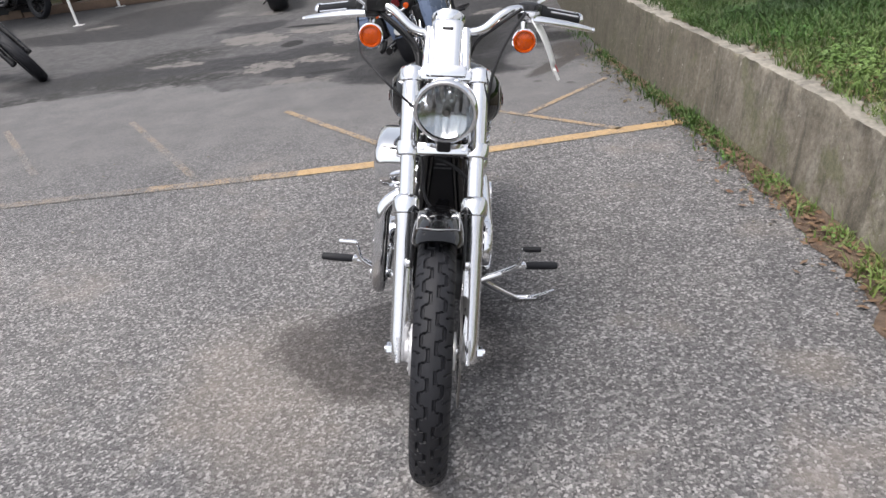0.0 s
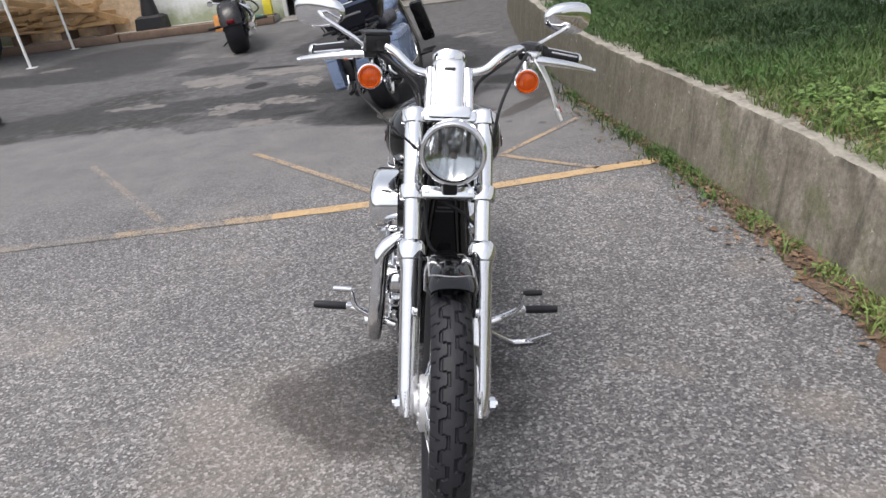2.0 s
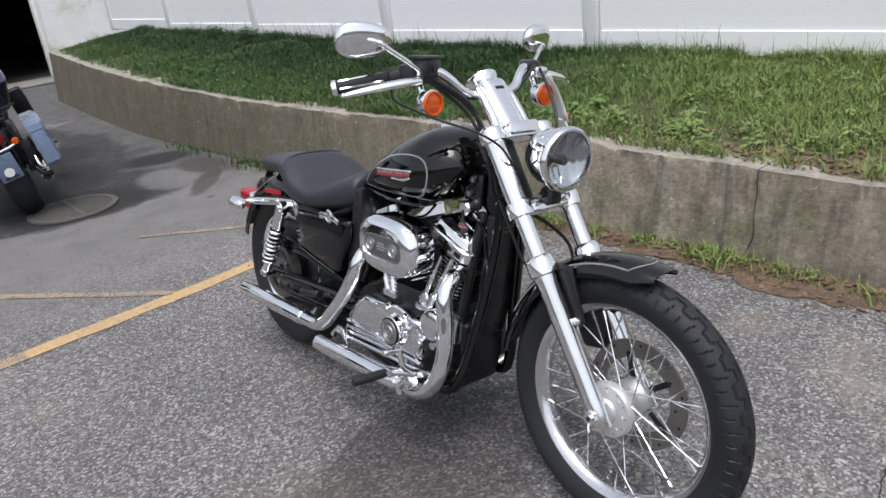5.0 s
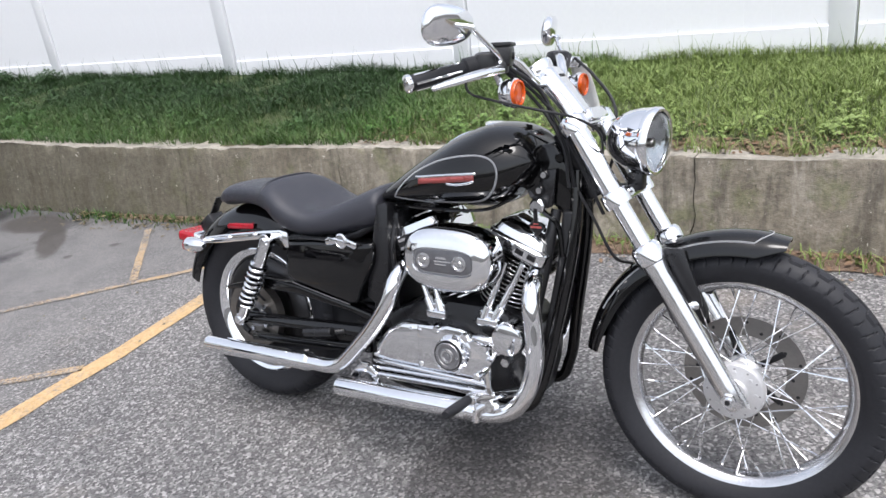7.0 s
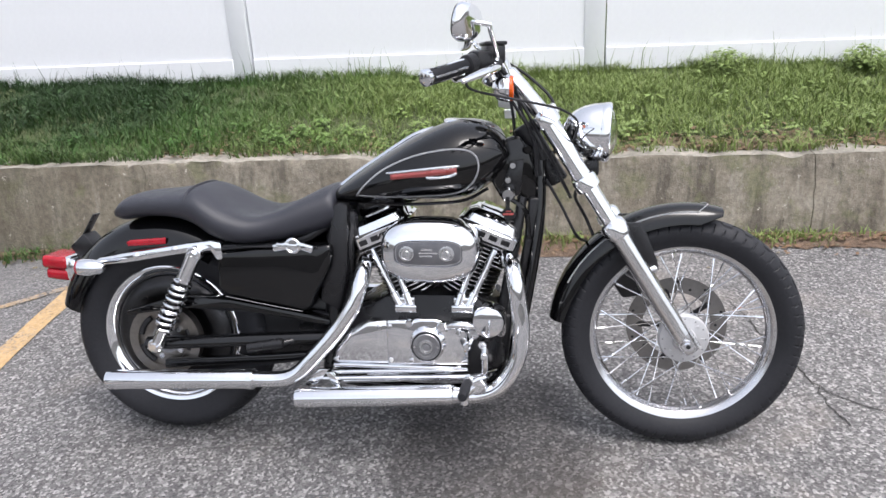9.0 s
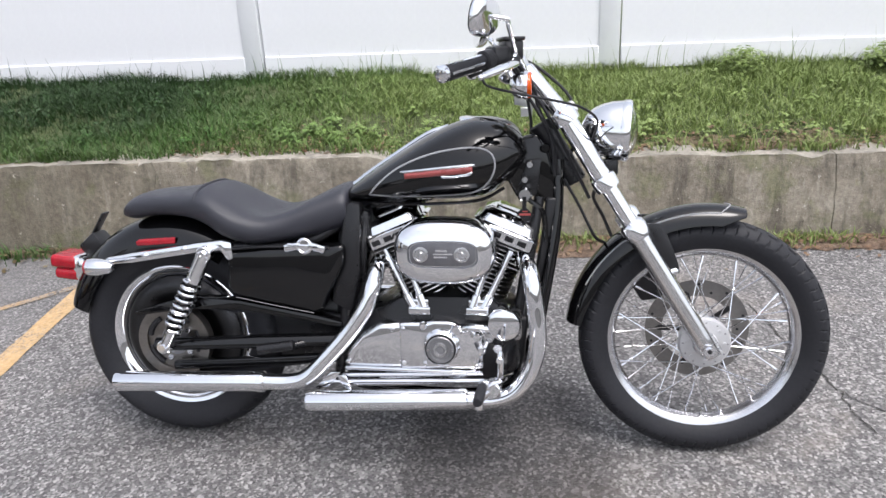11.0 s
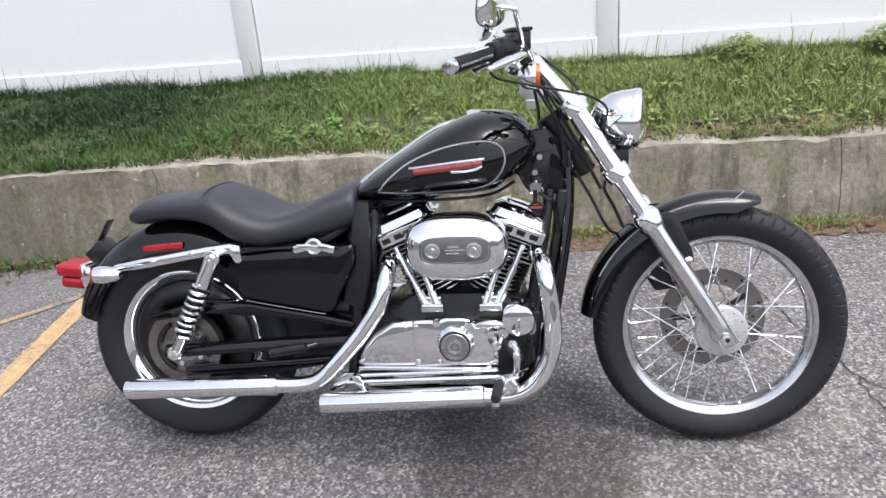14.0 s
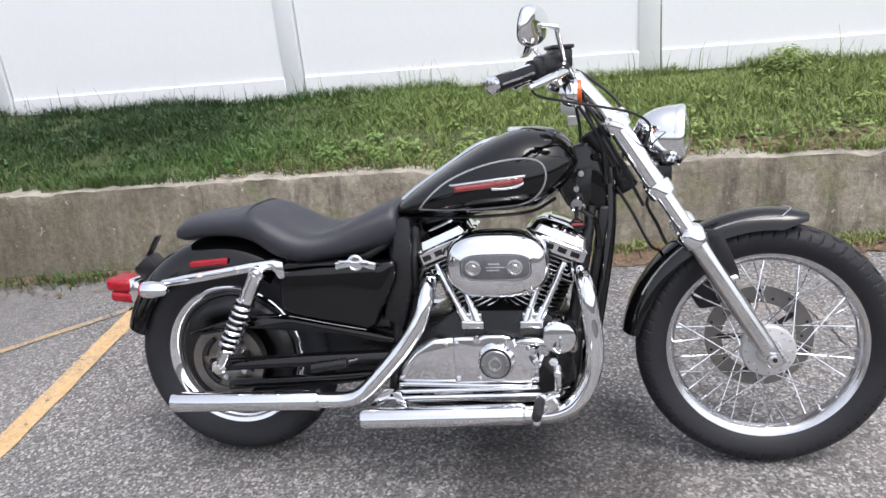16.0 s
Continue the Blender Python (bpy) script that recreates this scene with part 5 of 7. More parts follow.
part("drive_belt", join(tube([(-0.085, 1.525, RR + 0.114), (-0.085, 0.98, 0.335 + 0.062)], 0.012, 6, 1, True, 0.3), tube([(-0.085, 1.525, RR - 0.114), (-0.085, 0.98, 0.335 - 0.05)], 0.012, 6, 1, True, 0.3)), RUBBER, bike, "toothed black drive belt")
part("belt_guard", plate([(1.46, 0.462), (1.3, 0.452), (1.07, 0.412), (1.0, 0.395), (1.0, 0.375), (1.08, 0.392), (1.3, 0.425), (1.45, 0.425), (1.62, 0.4), (1.63, 0.41)], -0.12, -0.075, 0.004), BLACK, bike, "black belt guard")
part("lower_guard", plate([(1.52, 0.262), (1.2, 0.285), (1.02, 0.3), (1.02, 0.275), (1.2, 0.262), (1.52, 0.235)], -0.125, -0.1, 0.004), BLACK, bike)

# rear mudguard, struts, lights
rf = part("rear_mudguard", mudguard((0, 1.525, RR), 0.368, 16, 124, 0.092, 0.085, 48, 0.004), BLACK, bike, "gloss black rear mudguard", 50)
for s in (-1, 1):
    st = part("mudguard_strut", plate([(1.3, 0.628), (1.33, 0.634), (1.4, 0.626), (1.6, 0.594), (1.68, 0.58), (1.695, 0.57), (1.69, 0.558), (1.6, 0.566), (1.4, 0.598), (1.335, 0.604), (1.315, 0.576), (1.298, 0.58)], s * 0.118, s * 0.142, 0.005), CHROME, bike, "chrome rear mudguard strut")
    for y, z in ((1.44, 0.608), (1.56, 0.588)):
        part("strut_bolt", lathe([(0.009, 0), (0.009, 0.004), (0.005, 0.007), (0, 0.0075)], 12, pose(s * 0.141, y, z, 0, s * 90, 0)), CHROME, st)
    sp = Matrix.Translation((s * 0.178, 1.7, 0.562)) @ pose(0, 0, 0, 90, 0, 0)
    rs = part("rear_signal", lathe([(0.0, 0.062), (0.01, 0.059), (0.019, 0.045), (0.0245, 0.02), (0.025, 0.0), (0.023, -0.016), (0.0, -0.016)], 24, sp), CHROME, bike, "chrome bullet rear turn signal")
    part("lens", lathe([(0.0235, -0.014), (0.021, -0.022), (0.0, -0.028)], 24, sp), RED_LENS, rs, "red lens")
    part("stalk", rod((s * 0.12, 1.685, 0.567), (s * 0.165, 1.685, 0.564), 0.009, 12), CHROME, rs)
    part("side_reflector", plate([(1.488, 0.633), (1.6, 0.625), (1.612, 0.618), (1.608, 0.606), (1.49, 0.614)], s * 0.093, s * 0.099, 0.002), RED_LENS, rf, "red side reflector")
    # shock absorbers
    a, b = Vector((s * 0.158, 1.372, 0.6)), Vector((s * 0.158, 1.522, 0.322))
    sh = part("shock_absorber", join(rod(a, a + (b - a) * 0.3, 0.0225, 20, 0.003), rod(a, b, 0.0095, 14), rod(a + (b - a) * 0.8, b, 0.017, 16, 0.003)), CHROME, bike, "chrome rear shock absorber with coil spring")
    helix = []
    L = (b - a).length
    mm = along(a, b)
    for k in range(8 * 14 + 1):
        ang = 2 * math.pi * k / 14
        helix.append(mm @ Vector((0.025 * math.cos(ang), 0.025 * math.sin(ang), L * (0.28 + 0.52 * k / (8 * 14)))))
    part("damper", rod(a + (b - a) * 0.25, a + (b - a) * 0.82, 0.0175, 16), SATIN, sh, "black damper body")
    part("spring", tube(helix, 0.0056, 8, 1), CHROME, sh, "chrome coil spring")
    part("shock_eye", join(rod((s * 0.142, 1.522, 0.322), (s * 0.172, 1.522, 0.322), 0.021, 20, 0.003), rod((s * 0.172, 1.522, 0.322), (s * 0.18, 1.522, 0.322), 0.012, 6)), CHROME, sh)
    part("shock_mount", join(rod((s * 0.138, 1.372, 0.6), (s * 0.172, 1.372, 0.6), 0.022, 20, 0.003), rod((s * 0.172, 1.372, 0.6), (s * 0.18, 1.372, 0.6), 0.012, 16, 0.003)), CHROME, sh)
tl = part("tail_light", join(box((0, 1.848, 0.522), (0.095, 0.03, 0.075), 0.012), box((0, 1.832, 0.525), (0.1, 0.03, 0.055), 0.01)), CHROME, bike, "red tail light in a chrome housing")
part("lens", join(box((0, 1.889, 0.541), (0.105, 0.085, 0.04), 0.012, (6, 0, 0), 3), box((0, 1.884, 0.504), (0.1, 0.078, 0.036), 0.012, (6, 0, 0), 3)), RED_LENS, tl, "red tail light lens")
part("plate_bracket", join(box((0.03, 1.805, 0.64), (0.035, 0.006, 0.1), 0.002, (34, 0, 0)), box((0.02, 1.812, 0.585), (0.07, 0.07, 0.055), 0.01, (-40, 0, 0))), SATIN, bike, "black plate bracket")

# oil tank and battery covers
for s in (-1, 1):
    cv = part("side_cover", plate([(1.318, 0.598), (1.2, 0.612), (1.02, 0.618), (0.978, 0.625), (0.98, 0.565), (1.035, 0.47), (1.045, 0.435), (1.07, 0.425), (1.3, 0.472), (1.325, 0.49)], s * 0.05, s * 0.14, 0.016, 4), BLACK, bike, "gloss black side cover")
    part("cover_edge", tube([(s * 0.134, 1.32, 0.606), (s * 0.139, 1.2, 0.617), (s * 0.139, 1.02, 0.616)], 0.004, 8, 4), SATIN, cv)
    # pale tube added as a highlight, for the bright gap below the cover
    part("gap_glint", tube([(s * 0.137, 1.3, 0.468), (s * 0.138, 1.18, 0.445), (s * 0.137, 1.075, 0.426)], 0.0014, 6, 3), GREY_PLATE, cv)
    part("emblem", join(box((s * 0.1425, 1.092, 0.62), (0.006, 0.09, 0.012), 0.003, (4, 0, 0)), lathe([(0.023, 0), (0.023, 0.004), (0.018, 0.007), (0.016, 0.005), (0, 0.006)], 24, pose(s * 0.139, 1.088, 0.62, 0, s * 90, 0)), box((s * 0.1425, 1.122, 0.617), (0.006, 0.05, 0.02), 0.004, (-10, 0, 0)), box((s * 0.1425, 1.055, 0.616), (0.006, 0.05, 0.02), 0.004, (16, 0, 0))), CHROME, cv, "chrome winged emblem")
part("frame_rear", join(*[tube([(s * 0.07, 0.95, 0.7), (s * 0.1, 1.1, 0.62), (s * 0.112, 1.3, 0.61), (s * 0.112, 1.45, 0.6)], 0.014, 10, 4) for s in (-1, 1)], *[tube([(s * 0.08, 0.96, 0.72), (s * 0.095, 0.98, 0.55), (s * 0.1, 1.0, 0.35), (s * 0.1, 1.02, 0.24)], 0.015, 10, 4) for s in (-1, 1)]), SATIN, bike, "black tubular frame")
part("frame_front", join(*[tube([(s * 0.028, 0.4, 0.84), (s * 0.045, 0.405, 0.66), (s * 0.07, 0.44, 0.44), (s * 0.1, 0.475, 0.27), (s * 0.11, 0.54, 0.2), (s * 0.11, 0.8, 0.19), (s * 0.1, 1.03, 0.22)], 0.0165, 12, 6) for s in (-1, 1)], tube([(0, 0.42, 0.88), (0, 0.6, 0.8), (0, 0.95, 0.7)], 0.03, 12, 4)), BLACK, bike, "black tubular frame")

# engine
crank = Vector((0, 0.695, 0.28))
engine = part("engine", plate([(0.5, 0.26), (0.505, 0.4), (0.58, 0.475), (0.82, 0.475), (0.92, 0.43), (1.01, 0.37), (1.03, 0.25), (0.95, 0.215), (0.58, 0.215)], -0.11, 0.12, 0.02), SATIN, bike, "black and chrome air-cooled V-twin engine")
HEADS = ((22.5, -1), (-22.5, 1))


def fin_stack(r0, r1, h0, h1, n, tilt):
    """Round cooling fins on a barrel, along the axis tilted from upright."""
    prof = []
    step = (h1 - h0) / n
    for k in range(n):
        z = h0 + k * step
        prof += [(r0, z), (r1, z + step * 0.22), (r1, z + step * 0.5), (r0, z + step * 0.62)]
    prof.append((r0, h1))
    return lathe(prof, 40, Matrix.Translation(crank) @ pose(0, 0, 0, tilt, 0, 0))


for tilt, s in HEADS:
    ax = Matrix.Translation(crank) @ pose(0, 0, 0, -tilt, 0, 0)
    cyl = part("cylinder", fin_stack(0.056, 0.08, 0.178, 0.312, 10, -tilt), SATIN, engine, "black finned cylinder")
    rings = []
    for k in range(10):
        z = 0.178 + (0.134 / 10) * (k + 0.36)
        rings.append(lathe(ring_profile(0.079, 0.0812, 0.0019), 40, ax @ pose(0, 0, z)))
    part("fin_edges", join(*rings), ALLOY, cyl, "bright machined fin edges")
    hd = part("cylinder_head", box(ax @ Vector((0, 0, 0.342)), (0.13, 0.12, 0.07), 0.01, (-tilt, 0, 0)), SATIN, engine, "black finned cylinder head")
    for k in range(5):
        wide = 0.15 + 0.004 * k
        fin = part("head_fin", box(ax @ Vector((0, 0, 0.314 + 0.0125 * k)), (0.168, wide, 0.006), 0.001, (-tilt, 0, 0), 1), SATIN, engine)
        part("fin_edge", box(ax @ Vector((0, 0, 0.314 + 0.0125 * k)), (0.172, wide + 0.003, 0.0034), 0.0006, (-tilt, 0, 0), 1), ALLOY, fin)

    def tier(levels, m=ax):
        """A cover that steps in from level to level: (height, half width, half length)."""
        rings_up = []
        for h, hx, hy in levels:
            ring = []
            for k in range(28):
                a = 2 * math.pi * (k + 0.5) / 28
                ca, sa = math.cos(a), math.sin(a)
                ring.append(m @ Vector((hx * math.copysign(abs(ca) ** 0.35, ca), hy * math.copysign(abs(sa) ** 0.35, sa), h)))
            rings_up.append(ring)
        return loft(rings_up)

    rc = part("rocker_cover", tier([(0.374, 0.102, 0.089), (0.376, 0.106, 0.093), (0.406, 0.106, 0.093), (0.411, 0.102, 0.089), (0.413, 0.097, 0.085), (0.434, 0.092, 0.076), (0.446, 0.078, 0.058), (0.45, 0.064, 0.042)]), CHROME, engine, "chrome rocker cover", 30)
    part("cover_gasket", tier([(0.37, 0.099, 0.082), (0.374, 0.099, 0.082)]), SATIN, rc)
    part("top_cover", tier([(0.444, 0.05, 0.048), (0.454, 0.05, 0.048), (0.457, 0.044, 0.042)]), CHROME, rc)
    for dx, dy in ((-0.088, -0.07), (-0.088, 0.07), (-0.088, 0.0), (0.088, -0.07), (0.088, 0.07)):
        part("cover_bolt", lathe([(0.009, 0.0), (0.009, 0.007), (0.0055, 0.009), (0.0, 0.009)], 10, ax @ pose(dx, dy, 0.408)), ALLOY, rc)
    for k in range(4):
        part("recess", box(ax @ Vector((-0.1055, -0.054 + 0.036 * k, 0.391)), (0.003, 0.024, 0.015), 0.001, (-tilt, 0, 0), 1), SATIN, rc)
part("intake", join(rod((-0.14, 0.695, 0.62), (0.0, 0.695, 0.6), 0.035, 20), box((0, 0.695, 0.61), (0.12, 0.16, 0.08), 0.015)), CAST, engine)
for base_y, tops in ((0.775, ((0.792, 0.872), (0.762, 0.822))), (0.615, ((0.63, 0.575), (0.598, 0.525)))):
    part("lifter_block", join(box((-0.118, base_y, 0.437), (0.03, 0.062, 0.022), 0.004), box((-0.112, base_y, 0.456), (0.024, 0.05, 0.024), 0.004)), CHROME, engine, "chrome lifter block")
    for y0, y1 in tops:
        part("pushrod_tube", join(rod((-0.118, y0, 0.44), (-0.092, y1, 0.6), 0.0095, 14), rod((-0.118, y0, 0.44), Vector((-0.118, y0, 0.44)).lerp((-0.092, y1, 0.6), 0.25), 0.0135, 14, 0.002), rod(Vector((-0.118, y0, 0.44)).lerp((-0.092, y1, 0.6), 0.55), Vector((-0.118, y0, 0.44)).lerp((-0.092, y1, 0.6), 0.62), 0.0125, 14)), CHROME, engine, "chrome pushrod tube")
# right-hand covers
cam_cover = part("cam_cover", plate([(0.832, 0.272), (0.832, 0.407), (0.79, 0.408), (0.755, 0.408), (0.735, 0.415), (0.69, 0.415), (0.655, 0.402), (0.62, 0.39), (0.6, 0.355), (0.597, 0.278)], -0.15, -0.09, 0.009, 4), CHROME, engine, "chrome cam cover")
part("sprocket_cover", plate([(0.99, 0.276), (0.985, 0.318), (0.94, 0.372), (0.89, 0.404), (0.8, 0.407), (0.8, 0.272), (0.98, 0.268)], -0.1475, -0.09, 0.016, 4), CHROME, engine, "chrome sprocket cover")
boss = part("timer_boss", lathe([(0.052, -0.004), (0.0505, 0.006), (0.0465, 0.012), (0.0465, 0.028), (0.044, 0.0305), (0.0, 0.0305)], 44, pose(-0.146, 0.712, 0.343, 0, -90, 0)), CHROME, engine, "raised chrome timer boss")
tc = part("timer_cover", lathe([(0.038, 0.0), (0.038, 0.005), (0.036, 0.007), (0.029, 0.007), (0.027, 0.004), (0.021, 0.004), (0.019, 0.008), (0.013, 0.009), (0.011, 0.006), (0.007, 0.006), (0.006, 0.009), (0.0, 0.0095)], 40, pose(-0.177, 0.712, 0.343, 0, -90, 0)), CAST, engine, "round grey timer cover with machined rings")
part("timer_ring", lathe(ring_profile(0.0385, 0.0422, 0.0025), 40, wheel_pose(0.712, 0.343, -0.1775)), PLASTIC, tc)
part("bright_ring", lathe(ring_profile(0.0135, 0.0185, 0.0012), 40, wheel_pose(0.712, 0.343, -0.1855)), ALLOY, tc)
for k in range(2):
    part("timer_rivet", rod((-0.181, 0.712 + (0.0325 if k else -0.0325), 0.343), (-0.1855, 0.712 + (0.0325 if k else -0.0325), 0.343), 0.0035, 8), ALLOY, tc)
part("lower_flange", box((-0.147, 0.795, 0.2685), (0.012, 0.39, 0.012), 0.004, (0.6, 0, 0)), CHROME, engine, "chrome lower flange of the covers")
for ky, kz, kr in ((0.672, 0.392, 0.014), (0.64, 0.386, 0.012), (0.612, 0.372, 0.012), (0.6, 0.335, 0.011), (0.762, 0.402, 0.011)):
    part("cover_lug", lathe([(kr, -0.002), (kr, 0.012), (kr * 0.8, 0.016), (0.0, 0.017)], 16, pose(-0.144, ky, kz, 0, -90, 0)), CHROME, engine)
part("oil_elbow", tube([(-0.15, 0.655, 0.392), (-0.162, 0.63, 0.402), (-0.162, 0.6, 0.4), (-0.15, 0.578, 0.392)], 0.011, 12, 5), CHROME, engine, "chrome oil line elbow")
for y, z in ((0.765, 0.395), (0.66, 0.39), (0.61, 0.29), (0.7, 0.285), (0.82, 0.29), (0.82, 0.39), (0.85, 0.388), (0.98, 0.29), (0.76, 0.29)):
    part("cover_screw", lathe([(0.007, 0.0), (0.007, 0.006), (0.004, 0.008), (0.0, 0.008)], 10, pose(-0.146, y, z, 0, -90, 0)), ALLOY, cam_cover)
of = part("oil_filter", lathe([(0.0, 0.0), (0.04, 0.0), (0.044, 0.004), (0.0455, 0.02), (0.0455, 0.056), (0.042, 0.064), (0.034, 0.067), (0.0, 0.068)], 36, pose(-0.1, 0.541, 0.41, 0, -90, 0)), CHROME, engine, "chrome oil filter")
part("filter_base", join(box((-0.085, 0.545, 0.39), (0.05, 0.1, 0.09), 0.015), rod((-0.1, 0.585, 0.365), (-0.14, 0.585, 0.365), 0.016, 16, 0.003), rod((-0.1, 0.56, 0.34), (-0.14, 0.56, 0.335), 0.013, 6)), ALLOY, engine)
part("oil_line", tube([(-0.13, 0.585, 0.365), (-0.15, 0.6, 0.33), (-0.14, 0.63, 0.27), (-0.12, 0.7, 0.235), (-0.11, 0.9, 0.23)], 0.007, 8, 5), CHROME, engine)
for z, y0, y1, x, r in ((0.262, 0.6, 1.0, -0.138, 0.008), (0.246, 0.58, 1.03, -0.15, 0.0065), (0.232, 0.6, 0.98, -0.13, 0.007)):
    part("linkage_rod", rod((x, y0, z), (x, y1, z - 0.018), r, 10), CHROME, engine)
# left-hand side
part("primary_cover", plate(stadium(0.84, 0.33, 0.3, 0.1), 0.12, 0.172, 0.02, 3), CHROME, engine, "chrome primary drive cover")
part("derby_cover", lathe([(0.075, 0), (0.075, 0.008), (0.05, 0.014), (0, 0.015)], 32, pose(0.17, 1.0, 0.34, 0, 90, 0)), CHROME, engine)
horn = part("horn", lathe([(0.0, 0.036), (0.02, 0.035), (0.04, 0.026), (0.05, 0.01), (0.05, 0.0), (0.0, 0.0)], 28, pose(0.11, 0.695, 0.6, 0, 90, 0)), CHROME, bike, "chrome horn cover")
reg = part("regulator", plate([(0.4, 0.74), (0.432, 0.74), (0.447, 0.6), (0.47, 0.48), (0.492, 0.37), (0.47, 0.36), (0.448, 0.45), (0.42, 0.6)], -0.056, 0.066, 0.008, 3), SATIN, bike, "black regulator cover between the fork legs")
for k, (w, z) in enumerate(((0.05, 0.7), (0.06, 0.688))):
    part("faded_lettering", box((0.005, 0.4052 + 0.0017 * k, z), (w, 0.001, 0.005), 0, (8, 0, 0)), GREY_PLATE, reg)
for s in (-1, 1):
    part("downtube", tube([(s * 0.045, 0.45, 0.74), (s * 0.062, 0.462, 0.66), (s * 0.068, 0.475, 0.58), (s * 0.072, 0.498, 0.47), (s * 0.074, 0.52, 0.34), (s * 0.075, 0.55, 0.23), (s * 0.075, 0.6, 0.185)], 0.0145, 12, 5), SATIN, bike, "black frame downtube")
part("front_cover", plate([(0.478, 0.41), (0.52, 0.41), (0.545, 0.32), (0.61, 0.19), (0.57, 0.165), (0.515, 0.195), (0.488, 0.29)], -0.08, 0.085, 0.014, 3), SATIN, bike, "black cover in front of the crankcase")
for y, z in ((0.508, 0.37), (0.525, 0.285)):
    part("cover_bolt", rod((-0.079, y, z), (-0.089, y, z), 0.012, 10, 0.002), SATIN, bike)
part("frame_panel", plate([(0.93, 0.735), (0.975, 0.735), (1.0, 0.6), (1.03, 0.45), (0.97, 0.42), (0.94, 0.54)], -0.118, 0.118, 0.012), SATIN, bike, "black panel under the seat nose")
part("electrics_panel", join(box((0, 0.975, 0.54), (0.15, 0.09, 0.36), 0.015, (4, 0, 0)), box((-0.06, 0.95, 0.66), (0.06, 0.07, 0.1), 0.012), tube([(-0.08, 0.93, 0.68), (-0.1, 0.935, 0.6), (-0.085, 0.94, 0.5), (-0.1, 0.96, 0.42)], 0.009, 8, 4)), SATIN, bike, "black electrics panel under the seat")
part("ignition_switch", lathe([(0.0, 0.0), (0.018, 0.0), (0.02, 0.006), (0.02, 0.03), (0.015, 0.036), (0.0, 0.036)], 24, pose(-0.055, 0.488, 0.752, 0, -90, 0)), CHROME, bike, "chrome ignition switch")
key = part("key_tag", join(box((-0.09, 0.487, 0.7), (0.003, 0.036, 0.03), 0.001, (45, 0, 0), 1), box((-0.09, 0.489, 0.73), (0.002, 0.012, 0.036), 0.0006, (0, 0, 0), 1)), SATIN, bike, "black key tag with an orange border")
part("tag_border", join(box((-0.0925, 0.487, 0.7), (0.001, 0.03, 0.006), 0, (0, 0, 0)), box((-0.0925, 0.487, 0.708), (0.001, 0.014, 0.003), 0)), RED_BADGE, key)
part("neck_cover", plate([(0.5, 0.9), (0.455, 0.91), (0.425, 0.86), (0.405, 0.8), (0.4, 0.73), (0.425, 0.715), (0.465, 0.755), (0.51, 0.735), (0.54, 0.79)], -0.045, 0.045, 0.009, 3), BLACK, bike, "black steering neck cover")
part("neck_gusset", join(plate([(0.5, 0.885), (0.545, 0.83), (0.52, 0.765), (0.47, 0.79)], -0.056, -0.046, 0.003), rod((-0.05, 0.435, 0.873), (-0.064, 0.435, 0.873), 0.013, 16, 0.003), tube([(-0.06, 0.5, 0.75), (-0.066, 0.47, 0.73), (-0.06, 0.44, 0.7), (-0.055, 0.43, 0.62)], 0.007, 8, 5)), BLACK, bike, "black gusset and clips on the steering neck")
part("head_bracket", join(plate([(0.445, 0.845), (0.485, 0.84), (0.5, 0.78), (0.485, 0.735), (0.455, 0.75)], -0.06, -0.05, 0.003), rod((-0.05, 0.475, 0.83), (-0.068, 0.475, 0.83), 0.011, 12, 0.002), rod((-0.05, 0.488, 0.79), (-0.068, 0.488, 0.79), 0.01, 12, 0.002)), SATIN, bike)
for y, z in ((0.475, 0.83), (0.488, 0.79)):
    part("bracket_bolt", rod((-0.068, y, z), (-0.073, y, z), 0.008, 8), ALLOY, bike)

# air cleaner
def oval_ring(hy, hz, x, power=2.7, cy=0.694, cz=0.6165):
    out = []
    for k in range(48):
        ca, sa = math.cos(2 * math.pi * k / 48), math.sin(2 * math.pi * k / 48)
        out.append((x, cy + hy * math.copysign(abs(ca) ** (2 / power), ca), cz + hz * math.copysign(abs(sa) ** (2 / power), sa)))
    return out


AC_Y, AC_Z = 0.133, 0.087
ac = part("air_cleaner", loft([oval_ring(AC_Y - 0.01, AC_Z - 0.01, -0.128), oval_ring(AC_Y, AC_Z, -0.132), oval_ring(AC_Y, AC_Z, -0.185), oval_ring(AC_Y - 0.002, AC_Z - 0.002, -0.195), oval_ring(AC_Y - 0.008, AC_Z - 0.008, -0.206), oval_ring(AC_Y - 0.017, AC_Z - 0.017, -0.213), oval_ring(AC_Y - 0.03, AC_Z - 0.034, -0.2165, 3.0), oval_ring(AC_Y - 0.041, AC_Z - 0.05, -0.2185, 3.6), oval_ring(AC_Y - 0.045, AC_Z - 0.054, -0.212, 4.0)]), CHROME, bike, "oval chrome air cleaner cover", 50)
insert = part("insert", loft([oval_ring(AC_Y - 0.0462, AC_Z - 0.0552, -0.211, 4.0), oval_ring(AC_Y - 0.047, AC_Z - 0.056, -0.2135, 4.0), oval_ring(AC_Y - 0.05, AC_Z - 0.059, -0.2145, 4.0)]), GREY_PLATE, ac, "grey air cleaner insert")
for y in (0.752, 0.645):
    part("insert_screw", lathe([(0.0205, 0.0), (0.0205, 0.003), (0.016, 0.0035), (0.014, 0.001), (0.008, 0.001), (0.006, 0.003), (0.0, 0.003)], 20, pose(-0.2143, y, 0.6165, 0, -90, 0)), ALLOY, insert)
